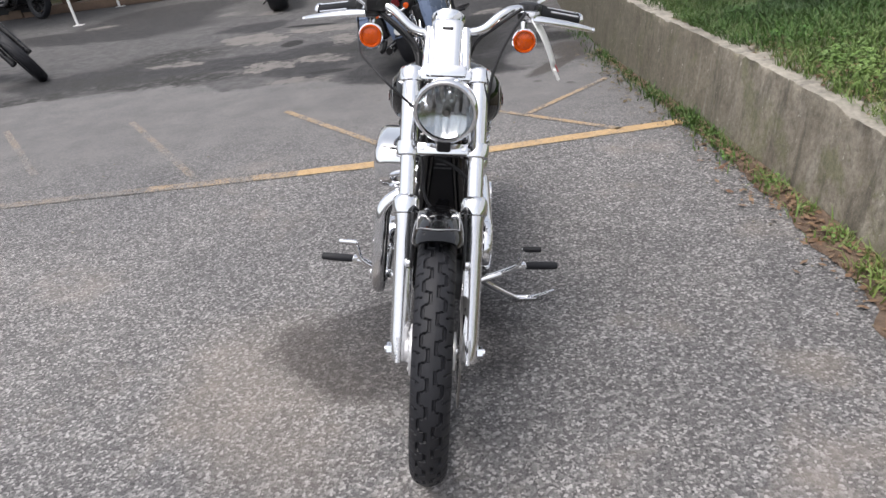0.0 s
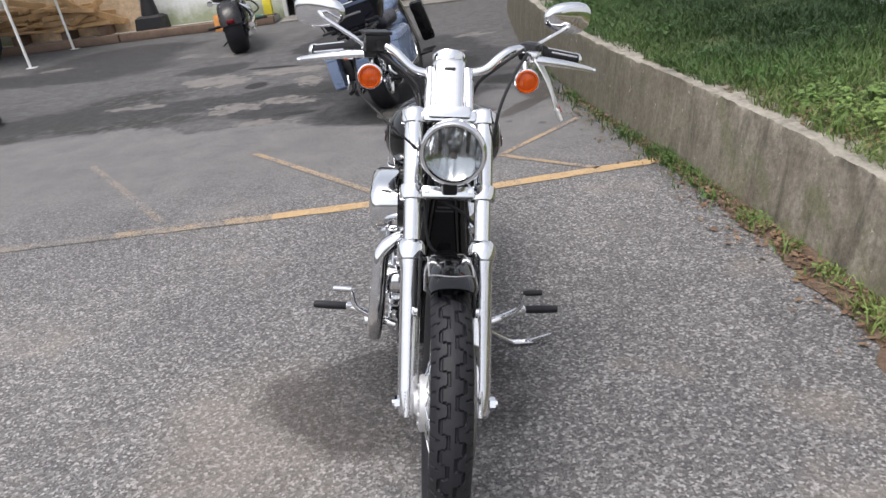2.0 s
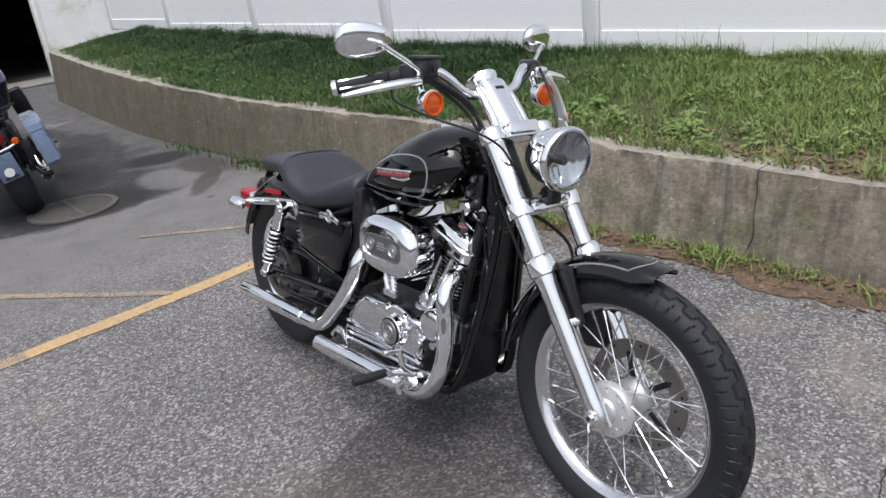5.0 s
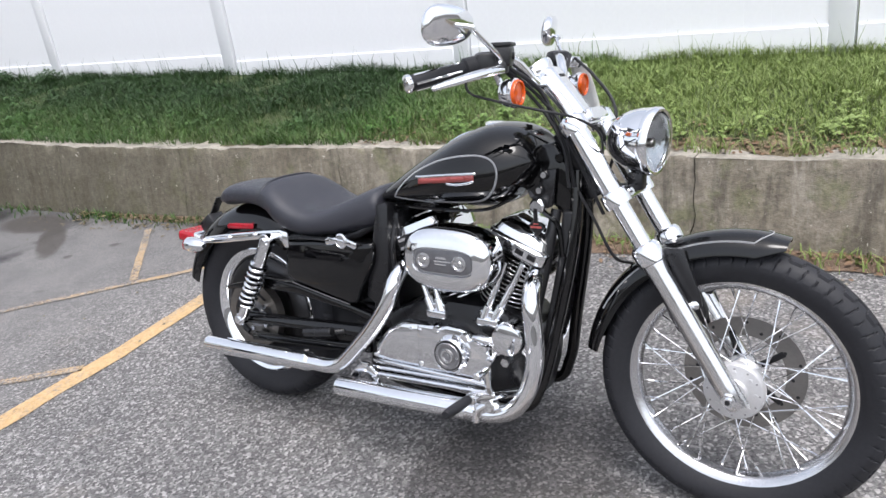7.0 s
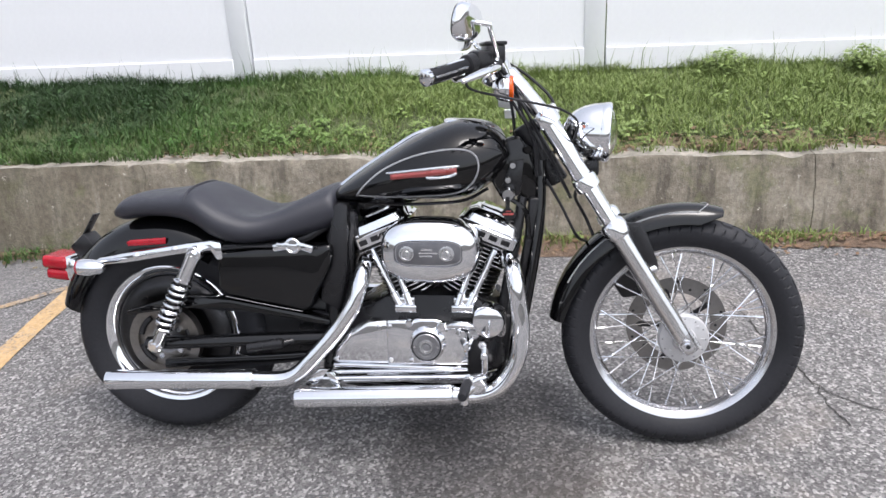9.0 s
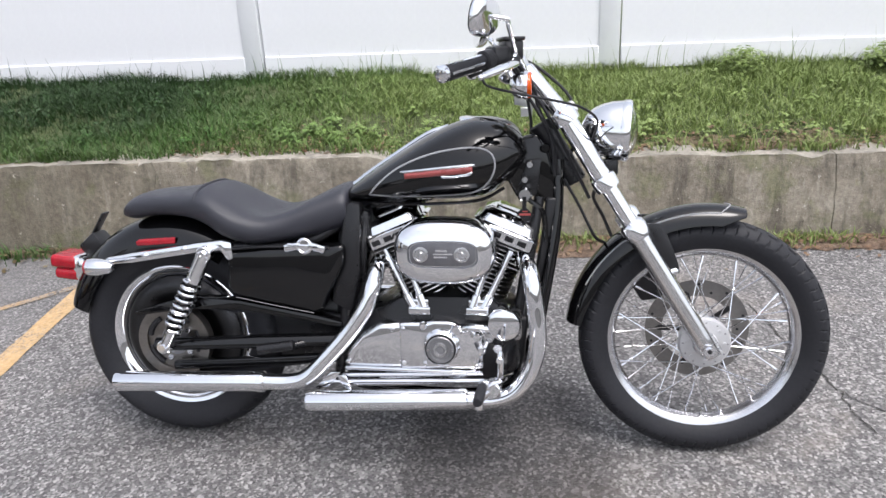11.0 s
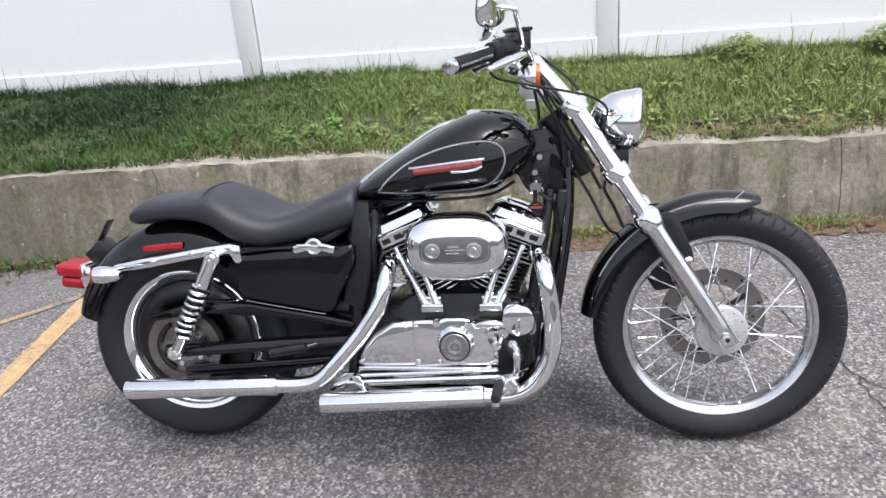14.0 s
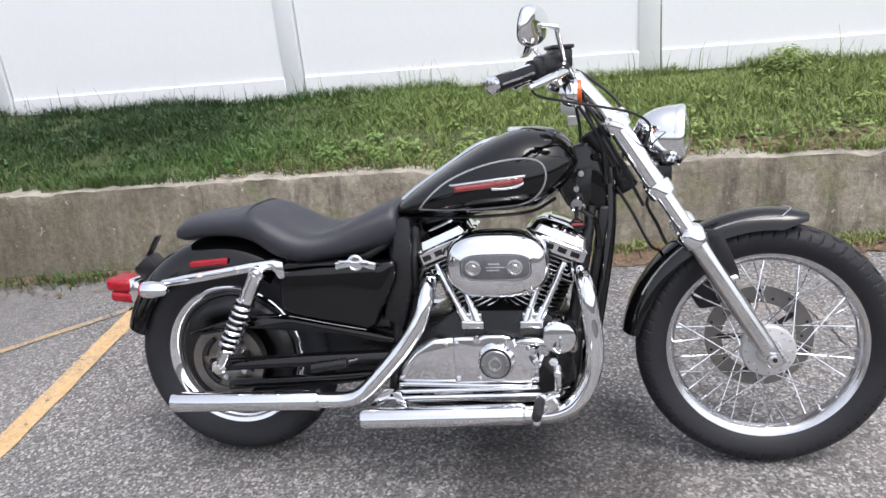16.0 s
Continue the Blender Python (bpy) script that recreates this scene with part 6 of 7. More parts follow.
part("insert_emblem", join(box((-0.2155, 0.698, 0.627), (0.002, 0.03, 0.006), 0), box((-0.2155, 0.694, 0.618), (0.002, 0.05, 0.004), 0), box((-0.2155, 0.7, 0.61), (0.002, 0.034, 0.004), 0)), CHROME, insert)
part("side_badge", box((-0.17, 0.8315, 0.655), (0.02, 0.004, 0.02), 0.001, (20, 0, 0), 1), SATIN, ac)
part("backplate", loft([oval_ring(AC_Y - 0.012, AC_Z - 0.012, -0.128), oval_ring(AC_Y - 0.012, AC_Z - 0.012, -0.1)]), SATIN, ac)

# exhausts
header_f = part("front_exhaust", tube([(-0.07, 0.5, 0.575), (-0.13, 0.478, 0.566), (-0.172, 0.466, 0.53), (-0.18, 0.456, 0.46), (-0.185, 0.45, 0.39), (-0.19, 0.463, 0.31), (-0.195, 0.505, 0.24), (-0.197, 0.565, 0.211), (-0.197, 0.64, 0.208)], 0.0235, 20, 7), CHROME, bike, "chrome front exhaust pipe and muffler")
part("muffler", join(lathe([(0.0235, 0.0), (0.0275, 0.004), (0.029, 0.02), (0.029, 0.45), (0.0275, 0.455), (0.024, 0.455), (0.023, 0.3), (0.0, 0.3)], 28, along((-0.197, 0.635, 0.209), (-0.197, 1.1, 0.186)))), CHROME, header_f, "straight chrome muffler")
part("clamp_band", lathe(ring_profile(0.024, 0.0305, 0.008), 24, along((-0.197, 0.65, 0.208), (-0.197, 1.1, 0.186))), CHROME, header_f)
header_r = part("rear_exhaust", tube([(-0.07, 0.895, 0.56), (-0.12, 0.893, 0.55), (-0.155, 0.895, 0.52), (-0.168, 0.915, 0.46), (-0.172, 0.965, 0.385), (-0.175, 1.04, 0.3), (-0.176, 1.09, 0.252), (-0.176, 1.14, 0.234), (-0.176, 1.23, 0.231)], 0.0235, 20, 7), CHROME, bike, "chrome rear exhaust pipe and muffler")
part("muffler", join(lathe([(0.0235, 0.0), (0.0275, 0.004), (0.029, 0.02), (0.029, 0.455), (0.0275, 0.46), (0.024, 0.46), (0.023, 0.3), (0.0, 0.3)], 28, along((-0.176, 1.215, 0.232), (-0.176, 1.68, 0.216)))), CHROME, header_r, "straight chrome muffler")
part("clamp_band", lathe(ring_profile(0.024, 0.0305, 0.008), 24, along((-0.176, 1.23, 0.231), (-0.176, 1.68, 0.216))), CHROME, header_r)
part("muffler_hanger", join(plate([(1.0, 0.26), (1.03, 0.26), (1.08, 0.21), (1.05, 0.2)], -0.16, -0.15, 0.002), plate([(0.99, 0.255), (1.01, 0.25), (0.985, 0.2), (0.965, 0.205)], -0.165, -0.155, 0.002)), CHROME, bike)

# pegs, pedals, side stand
for s in (-1, 1):
    peg = part("foot_peg", join(tube([(s * 0.13, 0.53, 0.255), (s * 0.19, 0.545, 0.27), (s * 0.25, 0.575, 0.283), (s * 0.285, 0.588, 0.287)], 0.0125, 12, 5), box((s * 0.272, 0.585, 0.287), (0.03, 0.026, 0.026), 0.006)), CHROME, bike, "forward foot peg with black rubber on a chrome arm")
    part("peg_rubber", lathe([(0.0, 0.0), (0.011, 0.0), (0.0125, 0.006), (0.0135, 0.05), (0.0125, 0.1), (0.01, 0.107), (0.0, 0.108)], 18, along((s * 0.285, 0.588, 0.287), (s * 0.4, 0.592, 0.29))), RUBBER, peg, "black rubber peg")
    pedal = part("foot_pedal", tube([(s * 0.15, 0.55, 0.26), (s * 0.21, 0.548, 0.28), (s * 0.255, 0.545, 0.31), (s * 0.266, 0.543, 0.345), (s * 0.272, 0.543, 0.368)], 0.0085, 10, 5), CHROME, bike, "chrome foot pedal")
    part("pedal_pad", rod((s * 0.268, 0.543, 0.369), (s * 0.326, 0.541, 0.373), 0.009, 12, 0.002), RUBBER if s > 0 else CHROME, pedal)
    part("passenger_peg", join(tube([(s * 0.12, 1.1, 0.335), (s * 0.15, 1.15, 0.33), (s * 0.17, 1.22, 0.325)], 0.01, 10, 4), rod((s * 0.165, 1.13, 0.34), (s * 0.172, 1.235, 0.325), 0.0145, 14, 0.003)), SATIN, bike, "folded black passenger peg")
part("peg_bracket", join(rod((-0.2, 0.565, 0.25), (-0.228, 0.57, 0.25), 0.024, 16, 0.004), tube([(-0.215, 0.57, 0.25), (-0.222, 0.6, 0.225), (-0.222, 0.605, 0.195)], 0.012, 10, 4)), CHROME, bike)
stand = part("side_stand", tube([(0.11, 0.72, 0.2), (0.17, 0.74, 0.13), (0.27, 0.765, 0.064), (0.3, 0.77, 0.058), (0.35, 0.765, 0.066), (0.42, 0.745, 0.108)], [0.013, 0.012, 0.01, 0.009, 0.009, 0.007], 10, 6), CHROME, bike, "chrome side stand leg")
part("stand_foot", box((0.325, 0.768, 0.06), (0.07, 0.03, 0.008), 0.003, (0, -4, 0)), CHROME, stand)

# paper sale tag on the left lever
tag = thing("sale_tag", "white folded paper tag hanging from the handlebar", "paper tag", pose(0.012, 0, 0, 0, LEAN_DEG, 0))
sheet = bmesh.new()
rows = []
for i in range(9):
    f = i / 8
    c = Vector((0.229 + 0.075 * f + 0.006 * math.sin(4 * f), 0.508 - 0.012 * f, 1.1 - 0.135 * f))
    w = 0.021 + 0.006 * f
    rows.append([sheet.verts.new(c + Vector((0.006 * k, k * w * 1.4, 0.3 * k * w)) + Vector((0.004 * abs(k), 0, 0))) for k in (-1, -0.5, 0, 0.5, 1)])
for p, q in zip(rows, rows[1:]):
    for k in range(4):
        sheet.faces.new((p[k], p[k + 1], q[k + 1], q[k]))
ob = part("sheet", sheet, PAPER, tag)
ob.modifiers.new("thick", "SOLIDIFY").thickness = 0.0008
part("stub", box((0.309, 0.497, 0.95), (0.008, 0.036, 0.03), 0.0008, (0, -28, 0), 1), PAPER, tag)
part("red_bar", box((0.306, 0.47, 0.972), (0.003, 0.008, 0.02), 0, (0, -28, 0)), RED_BADGE, tag)


# ---- other motorcycles ----
def plain_wheel(parent, y, r, w, rim, name, rim_mat, spokes=9):
    hub = part(name, lathe([(0.02, -w * 0.45), (0.05, -w * 0.4), (0.05, w * 0.4), (0.02, w * 0.45)], 20, wheel_pose(y, r)), rim_mat, parent)
    part("tyre", tyre((0, y, r), r, w, rim, 120, 14, 0.14, 0.006, 0.45), RUBBER, hub, "black tyre")
    part("rim", lathe([(rim, -w * 0.36), (rim - 0.02, -w * 0.3), (rim - 0.03, 0), (rim - 0.02, w * 0.3), (rim, w * 0.36), (rim - 0.03, w * 0.3), (rim - 0.04, 0), (rim - 0.03, -w * 0.3)], 40, wheel_pose(y, r), True), rim_mat, hub)
    for k in range(spokes):
        a = 2 * math.pi * k / spokes
        part("spoke", rod((0, y + 0.04 * math.cos(a), r + 0.04 * math.sin(a)), (0, y + (rim - 0.03) * math.cos(a), r + (rim - 0.03) * math.sin(a)), 0.011, 8), rim_mat, hub)
    return hub


def cruiser(label, m, paint, rear_w=0.19, bar_h=1.12, steer=0.0, rake=0.4, rim=CAST, fender=True, bar_turn=0.0, broad=1.0):
    """A dark cruiser: the same local axes as the black motorcycle; steer turns its front end about the fork."""
    b = thing("motorcycle", label, "motorcycle", m)
    bars = []
    front_end = [plain_wheel(b, 0.0, 0.32, 0.11, 0.24, "front_wheel", rim)]
    plain_wheel(b, 1.62, 0.32, rear_w, 0.2, "rear_wheel", SATIN)
    for s in (-1, 1):
        front_end.append(part("fork_leg", join(rod((s * 0.1, 0, 0.32), (s * 0.1, rake, 0.9), 0.027, 12), rod((s * 0.1, 0, 0.3), (s * 0.1, rake / 2, 0.61), 0.033, 12)), SATIN, b))
        bars.append(part("hand_grip", rod((s * 0.27, 0.59, bar_h), (s * 0.4, 0.66, bar_h - 0.03), 0.021, 12), RUBBER, b))
        part("hand_lever", tube([(s * 0.27, 0.55, bar_h), (s * 0.33, 0.55, bar_h - 0.02), (s * 0.4, 0.6, bar_h - 0.05)], 0.009, 8, 4), SATIN, bars[-1])
        mst = part("mirror_stem", tube([(s * 0.27, 0.58, bar_h), (s * 0.33, 0.55, bar_h + 0.08), (s * 0.35, 0.57, bar_h + 0.12)], 0.006, 8, 4), CHROME, b)
        bars.append(mst)
        part("mirror", lathe([(0, -0.02), (0.035, -0.015), (0.048, 0), (0.045, 0.006), (0, 0.008)], 20, pose(s * 0.36, 0.58, bar_h + 0.13, -90, 0, 0)), CHROME, mst)
        sig = part("rear_signal", lathe([(0, -0.04), (0.025, -0.03), (0.036, 0), (0.036, 0.012), (0, 0.014)], 20, pose(s * 0.2, 1.75, 0.68, -90, 0, 0)), CHROME, b)
        part("stalk", rod((s * 0.08, 1.72, 0.66), (s * 0.18, 1.74, 0.68), 0.009, 8), CHROME, sig)
        part("exhaust", tube([(-0.1, 0.62 + 0.2 * (s > 0), 0.55), (-0.2, 0.6 + 0.2 * (s > 0), 0.45), (-0.22, 0.75, 0.28 + 0.06 * (s > 0)), (-0.23, 1.2, 0.25 + 0.07 * (s > 0)), (-0.23, 1.75, 0.25 + 0.08 * (s > 0))], 0.035, 12, 5), CHROME, b)
        part("swing_arm", rod((s * 0.13, 1.0, 0.34), (s * 0.13, 1.64, 0.32), 0.025, 10), SATIN, b)
        part("floor_peg", rod((s * 0.2, 0.75, 0.3), (s * 0.42, 0.78, 0.3), 0.02, 10), RUBBER, b)
    bars.append(part("handlebar", tube([(-0.34, 0.62, bar_h - 0.015), (-0.25, 0.56, bar_h + 0.01), (-0.12, 0.47, bar_h - 0.05), (0, 0.46, bar_h - 0.12), (0.12, 0.47, bar_h - 0.05), (0.25, 0.56, bar_h + 0.01), (0.34, 0.62, bar_h - 0.015)], 0.016, 10, 5), SATIN if bar_turn else CHROME, b))
    if fender:
        front_end.append(part("front_mudguard", mudguard((0, 0, 0.32), 0.35, 20, 110, 0.075, 0.06, 20), paint, b))
    part("rear_mudguard", mudguard((0, 1.62, 0.32), 0.36, 12, 150, rear_w / 2 + 0.025, 0.08, 28), paint, b)
    part("fuel_tank", loft([[(broad * w * math.cos(a), y, z + h * math.sin(a)) for a in np.linspace(0, 2 * math.pi, 21)[:-1]] for y, w, z, h in ((0.45, 0.05, 0.86, 0.04), (0.5, 0.12, 0.86, 0.09), (0.62, 0.17, 0.85, 0.12), (0.8, 0.16, 0.82, 0.11), (0.95, 0.1, 0.77, 0.07), (1.02, 0.04, 0.74, 0.03))]), paint, b)
    part("seat", loft([[(broad * w * math.cos(a), y, z + h * math.sin(a)) for a in np.linspace(0, 2 * math.pi, 21)[:-1]] for y, w, z, h in ((0.9, 0.06, 0.75, 0.02), (0.98, 0.13, 0.73, 0.06), (1.2, 0.17, 0.69, 0.08), (1.36, 0.16, 0.71, 0.08), (1.5, 0.11, 0.73, 0.05), (1.62, 0.06, 0.71, 0.02))]), VINYL, b)
    eng = part("engine", box((0, 0.78, 0.38), (0.3, 0.5, 0.26), 0.05), SATIN, b)
    for t, yy in ((24, 0.66), (-24, 0.9)):
        part("cylinder", box((0, yy, 0.58), (0.2, 0.16, 0.24), 0.03, (t, 0, 0)), CAST, eng)
    part("air_cleaner", lathe([(0, 0), (0.09, 0), (0.095, 0.02), (0.08, 0.05), (0, 0.055)], 24, pose(-0.14, 0.78, 0.6, 0, -90, 0)), CHROME, eng)
    part("frame", join(*[tube([(s * 0.03, 0.42, 0.85), (s * 0.1, 0.5, 0.4), (s * 0.12, 0.6, 0.22), (s * 0.12, 1.0, 0.22), (s * 0.1, 1.3, 0.6)], 0.018, 10, 5) for s in (-1, 1)]), SATIN, b)
    part("headlight", lathe([(0, -0.12), (0.06, -0.1), (0.085, -0.02), (0.085, 0.01), (0, 0.02)], 24, pose(0, 0.24, 0.9, 90, 0, 0)), CHROME, b)
    part("tail_light", box((0, 1.985, 0.44), (0.1, 0.04, 0.06), 0.012), DARK_RED_LENS, b)
    part("side_stand", tube([(0.12, 0.85, 0.22), (0.2, 0.86, 0.1), (0.28, 0.87, 0.045)], 0.012, 8, 4), SATIN, b)
    stem_axis = Vector((0, rake, 0.58)).normalized()
    for ob in front_end:
        ob.matrix_basis = pose(0, 0, 0.32) @ Matrix.Rotation(radians(steer), 4, stem_axis) @ pose(0, 0, -0.32)
    for ob in bars:
        ob.matrix_basis = pose(0, 0.46, bar_h - 0.12) @ Matrix.Rotation(radians(bar_turn), 4, stem_axis) @ pose(0, -0.46, 0.12 - bar_h)
    return b


cruiser("matte black cruiser motorcycle with wide rear tyre by a workshop", pose(-2.78, 10.95, 0, 0, 5, 190) @ Matrix.Scale(1.06, 4), SATIN, 0.24, 1.16, bar_turn=38, broad=1.25)
cruiser("dark chopper-style motorcycle parked on damp asphalt", pose(-4.52, 6.12, -0.05, 1.8, 1, 73), BLACK, 0.19, 1.15, -44, 0.6, SATIN, False)
cruiser("red and black motorcycle parked beside stacked lumber", pose(-7.45, 11.95, 0, 0, 8, 58), RED_PAINT, 0.2, 1.1, 0, 0.4, SATIN)


def touring_bike(m):
    """Heavy touring motorcycle with saddlebags and a top box, seen from behind."""
    b = thing("motorcycle", "slate-blue touring motorcycle with saddlebags and top box", "motorcycle", m)
    bars = []
    plain_wheel(b, 0.0, 0.33, 0.13, 0.225, "front_wheel", CHROME)
    plain_wheel(b, 1.63, 0.32, 0.17, 0.2, "rear_wheel", CHROME)
    for s in (-1, 1):
        bag = part("saddlebag", loft([[(s * x, y, z) for x, y in ((0.245, y0), (0.34 - e, y0), (0.36 - e, y0 + 0.04), (0.36 - e, y1 - 0.06), (0.34 - e, y1), (0.245, y1))] for z, y0, y1, e in ((0.335, 1.44, 1.93, 0.03), (0.36, 1.41, 1.96, 0.0), (0.5, 1.38, 1.96, 0.0), (0.6, 1.36, 1.94, 0.0))]), BLUE, b, "slate-blue saddlebag", 25)
        part("lid", loft([[(s * x, y, z) for x, y in ((0.24, y0), (0.345 - e, y0), (0.365 - e, y0 + 0.04), (0.365 - e, y1 - 0.06), (0.345 - e, y1), (0.24, y1))] for z, y0, y1, e in ((0.604, 1.355, 1.945, 0.0), (0.65, 1.36, 1.935, 0.004), (0.675, 1.38, 1.9, 0.03))]), BLUE, bag, smooth=25)
        part("muffler", join(rod((s * 0.2, 0.9, 0.26), (s * 0.2, 1.8, 0.25), 0.042, 16, 0.006), rod((s * 0.2, 1.802, 0.25), (s * 0.2, 1.806, 0.25), 0.031, 16)), CHROME, b)
        part("bag_bracket", join(box((s * 0.19, 1.82, 0.47), (0.09, 0.1, 0.2), 0.02), tube([(s * 0.17, 1.9, 0.36), (s * 0.2, 1.93, 0.3), (s * 0.24, 1.9, 0.28)], 0.02, 10, 4)), SATIN, b)
        part("guard_rail", tube([(s * 0.2, 1.93, 0.44), (s * 0.2, 1.97, 0.38), (s * 0.23, 1.96, 0.33)], 0.012, 10, 4), CHROME, b)
        part("tip", rod((s * 0.2, 1.807, 0.25), (s * 0.2, 1.811, 0.25), 0.032, 16), SATIN, b)
        part("rear_signal", lathe([(0, -0.05), (0.022, -0.035), (0.027, 0), (0.022, 0.012), (0, 0.015)], 20, pose(s * 0.14, 1.98, 0.6, -90, 0, 0)), ORANGE, b, "amber rear turn signal")
        part("fork_leg", rod((s * 0.11, 0, 0.33), (s * 0.11, 0.36, 0.95), 0.032, 12), CHROME, b)
        bars.append(part("hand_grip", rod((s * 0.3, 0.58, 1.12), (s * 0.42, 0.66, 1.1), 0.02, 12), RUBBER, b))
        bars.append(part("hand_lever", tube([(s * 0.29, 0.54, 1.12), (s * 0.38, 0.56, 1.1), (s * 0.44, 0.6, 1.09)], 0.008, 8, 4), CHROME, b))
        part("floorboard", box((s * 0.33, 0.7, 0.28), (0.13, 0.3, 0.02), 0.006), SATIN, b)
        part("lower_fairing", box((s * 0.3, 0.32, 0.55), (0.14, 0.08, 0.45), 0.03, (-18, 0, 0)), SATIN, b)
        part("swing_arm", rod((s * 0.14, 1.0, 0.34), (s * 0.14, 1.65, 0.32), 0.028, 10), SATIN, b)
        part("pack_light", box((s * 0.2, 1.99, 0.835), (0.12, 0.02, 0.02), 0.006), SATIN, b)
    part("signal_bar", tube([(-0.16, 1.97, 0.6), (-0.08, 1.985, 0.575), (0.08, 1.985, 0.575), (0.16, 1.97, 0.6)], 0.012, 8, 5), CHROME, b)
    rg = part("rear_mudguard", mudguard((0, 1.63, 0.32), 0.375, 8, 140, 0.095, 0.09, 28), SATIN, b)
    pl = part("rear_panel", box((0, 2.0, 0.455), (0.15, 0.012, 0.2), 0.006, (-10, 0, 0)), BLUE, b, "slate-blue rear panel")
    part("sticker", lathe([(0, 0), (0.034, 0), (0.034, 0.003), (0, 0.0035)], 24, pose(0.0, 2.0095, 0.42, -100, 0, 0)), PAPER, pl, "white round sticker")
    part("tail_light", box((0, 1.985, 0.665), (0.19, 0.05, 0.12), 0.03, (0, 0, 0), 3), DARK_RED_LENS, b, "dark red tail light")
    part("rack_frame", join(*[tube([(s * 0.13, 1.6, 0.66), (s * 0.13, 1.8, 0.75), (s * 0.13, 1.95, 0.8)], 0.014, 8, 4) for s in (-1, 1)], box((0, 1.8, 0.765), (0.32, 0.36, 0.03), 0.008)), SATIN, b)

    def pack(z0, z1, w0, w1, d0, d1, lip=0.0):
        rows_ = []
        for f in (0, 0.15, 0.5, 0.85, 1):
            z, w, d = z0 + (z1 - z0) * f, w0 + (w1 - w0) * f, d0 + (d1 - d0) * f
            if lip and f in (0, 1):
                w, d = w - lip, d - lip
            pts = []
            for k in range(28):
                a = 2 * math.pi * k / 28
                ca, sa = math.cos(a), math.sin(a)
                pts.append((w * math.copysign(abs(ca) ** 0.45, ca), 1.76 + d * math.copysign(abs(sa) ** 0.45, sa), z))
            rows_.append(pts)
        return loft(rows_)

    box_top = part("top_box", pack(0.8, 0.985, 0.235, 0.3, 0.18, 0.235, 0.006), NAVY, b, "dark blue luggage top box", 40)
    part("lid_band", pack(0.988, 1.065, 0.305, 0.297, 0.243, 0.23, 0.003), BAND_BLUE, box_top, "slate-blue lid band", 40)
    part("lid_panel", plate([(1.99, 1.012), (1.998, 1.012), (1.99, 1.058), (1.98, 1.058)], -0.16, 0.16, 0.003), NAVY, box_top)
    part("lid_rim", pack(1.067, 1.083, 0.302, 0.298, 0.235, 0.228, 0.003), NAVY, box_top, "dark lid seam", 40)
    part("lid", pack(1.085, 1.16, 0.285, 0.2, 0.215, 0.13, 0.0), SATIN, box_top, "black padded lid", 40)
    part("lid_rail", tube([(-0.13, 1.68, 1.15), (-0.12, 1.66, 1.19), (0.0, 1.64, 1.2), (0.12, 1.66, 1.19), (0.13, 1.68, 1.15)], 0.008, 8, 5), CHROME, box_top, "chrome lid rail")
    part("latch", box((-0.02, 2.0, 1.018), (0.16, 0.012, 0.012), 0.005), CHROME, box_top, "chrome latch")
    part("badge", box((0, 1.99, 0.92), (0.26, 0.012, 0.018), 0.004, (6, 0, 0)), GREY_PLATE, box_top)
    part("antenna", rod((0.26, 1.9, 0.85), (0.3, 1.98, 1.05), 0.005, 6), SATIN, b)
    part("seat", box((0, 1.18, 0.74), (0.38, 0.62, 0.14), 0.06, (0, 0, 0), 3), VINYL, b)
    part("fuel_tank", loft([[(w * math.cos(a), y, z + h * math.sin(a)) for a in np.linspace(0, 2 * math.pi, 21)[:-1]] for y, w, z, h in ((0.45, 0.08, 0.86, 0.05), (0.52, 0.16, 0.86, 0.11), (0.68, 0.2, 0.85, 0.13), (0.86, 0.17, 0.82, 0.1), (1.0, 0.1, 0.77, 0.05))]), BLUE, b)
    part("engine", box((0, 0.76, 0.42), (0.34, 0.52, 0.4), 0.06), SATIN, b)
    fairing = part("fairing", loft([[(w * math.copysign(abs(math.cos(a)) ** 0.7, math.cos(a)), y, z + h * math.sin(a)) for a in np.linspace(0, 2 * math.pi, 25)[:-1]] for y, w, z, h in ((0.16, 0.05, 0.98, 0.06), (0.2, 0.12, 0.99, 0.12), (0.3, 0.17, 1.0, 0.15), (0.42, 0.18, 1.01, 0.15))]), NAVY, b, "dark blue headlight nacelle", 50)
    for s in (-1, 1):
        bars.append(part("mirror_stem", tube([(s * 0.3, 0.56, 1.13), (s * 0.33, 0.54, 1.2), (s * 0.36, 0.55, 1.25)], 0.007, 8, 4), CHROME, b))
        part("mirror", lathe([(0, -0.025), (0.04, -0.018), (0.055, 0), (0.05, 0.006), (0, 0.008)], 20, pose(s * 0.37, 0.55, 1.27, -90, 0, 0)), CHROME, bars[-1])
        bars.append(part("switch_box", box((s * 0.27, 0.56, 1.13), (0.07, 0.05, 0.06), 0.015), SATIN, b))
    part("dash", box((0, 0.425, 1.06), (0.26, 0.02, 0.14), 0.03), SATIN, fairing)
    bars.append(part("handlebar", tube([(-0.36, 0.62, 1.11), (-0.25, 0.55, 1.13), (0, 0.47, 1.08), (0.25, 0.55, 1.13), (0.36, 0.62, 1.11)], 0.014, 10, 5), CHROME, b))
    part("front_mudguard", mudguard((0, 0, 0.33), 0.365, 5, 140, 0.085, 0.08, 22), BLUE, b)
    part("side_stand", tube([(0.14, 0.75, 0.25), (0.24, 0.76, 0.1), (0.31, 0.77, 0.07)], 0.014, 8, 4), SATIN, b)
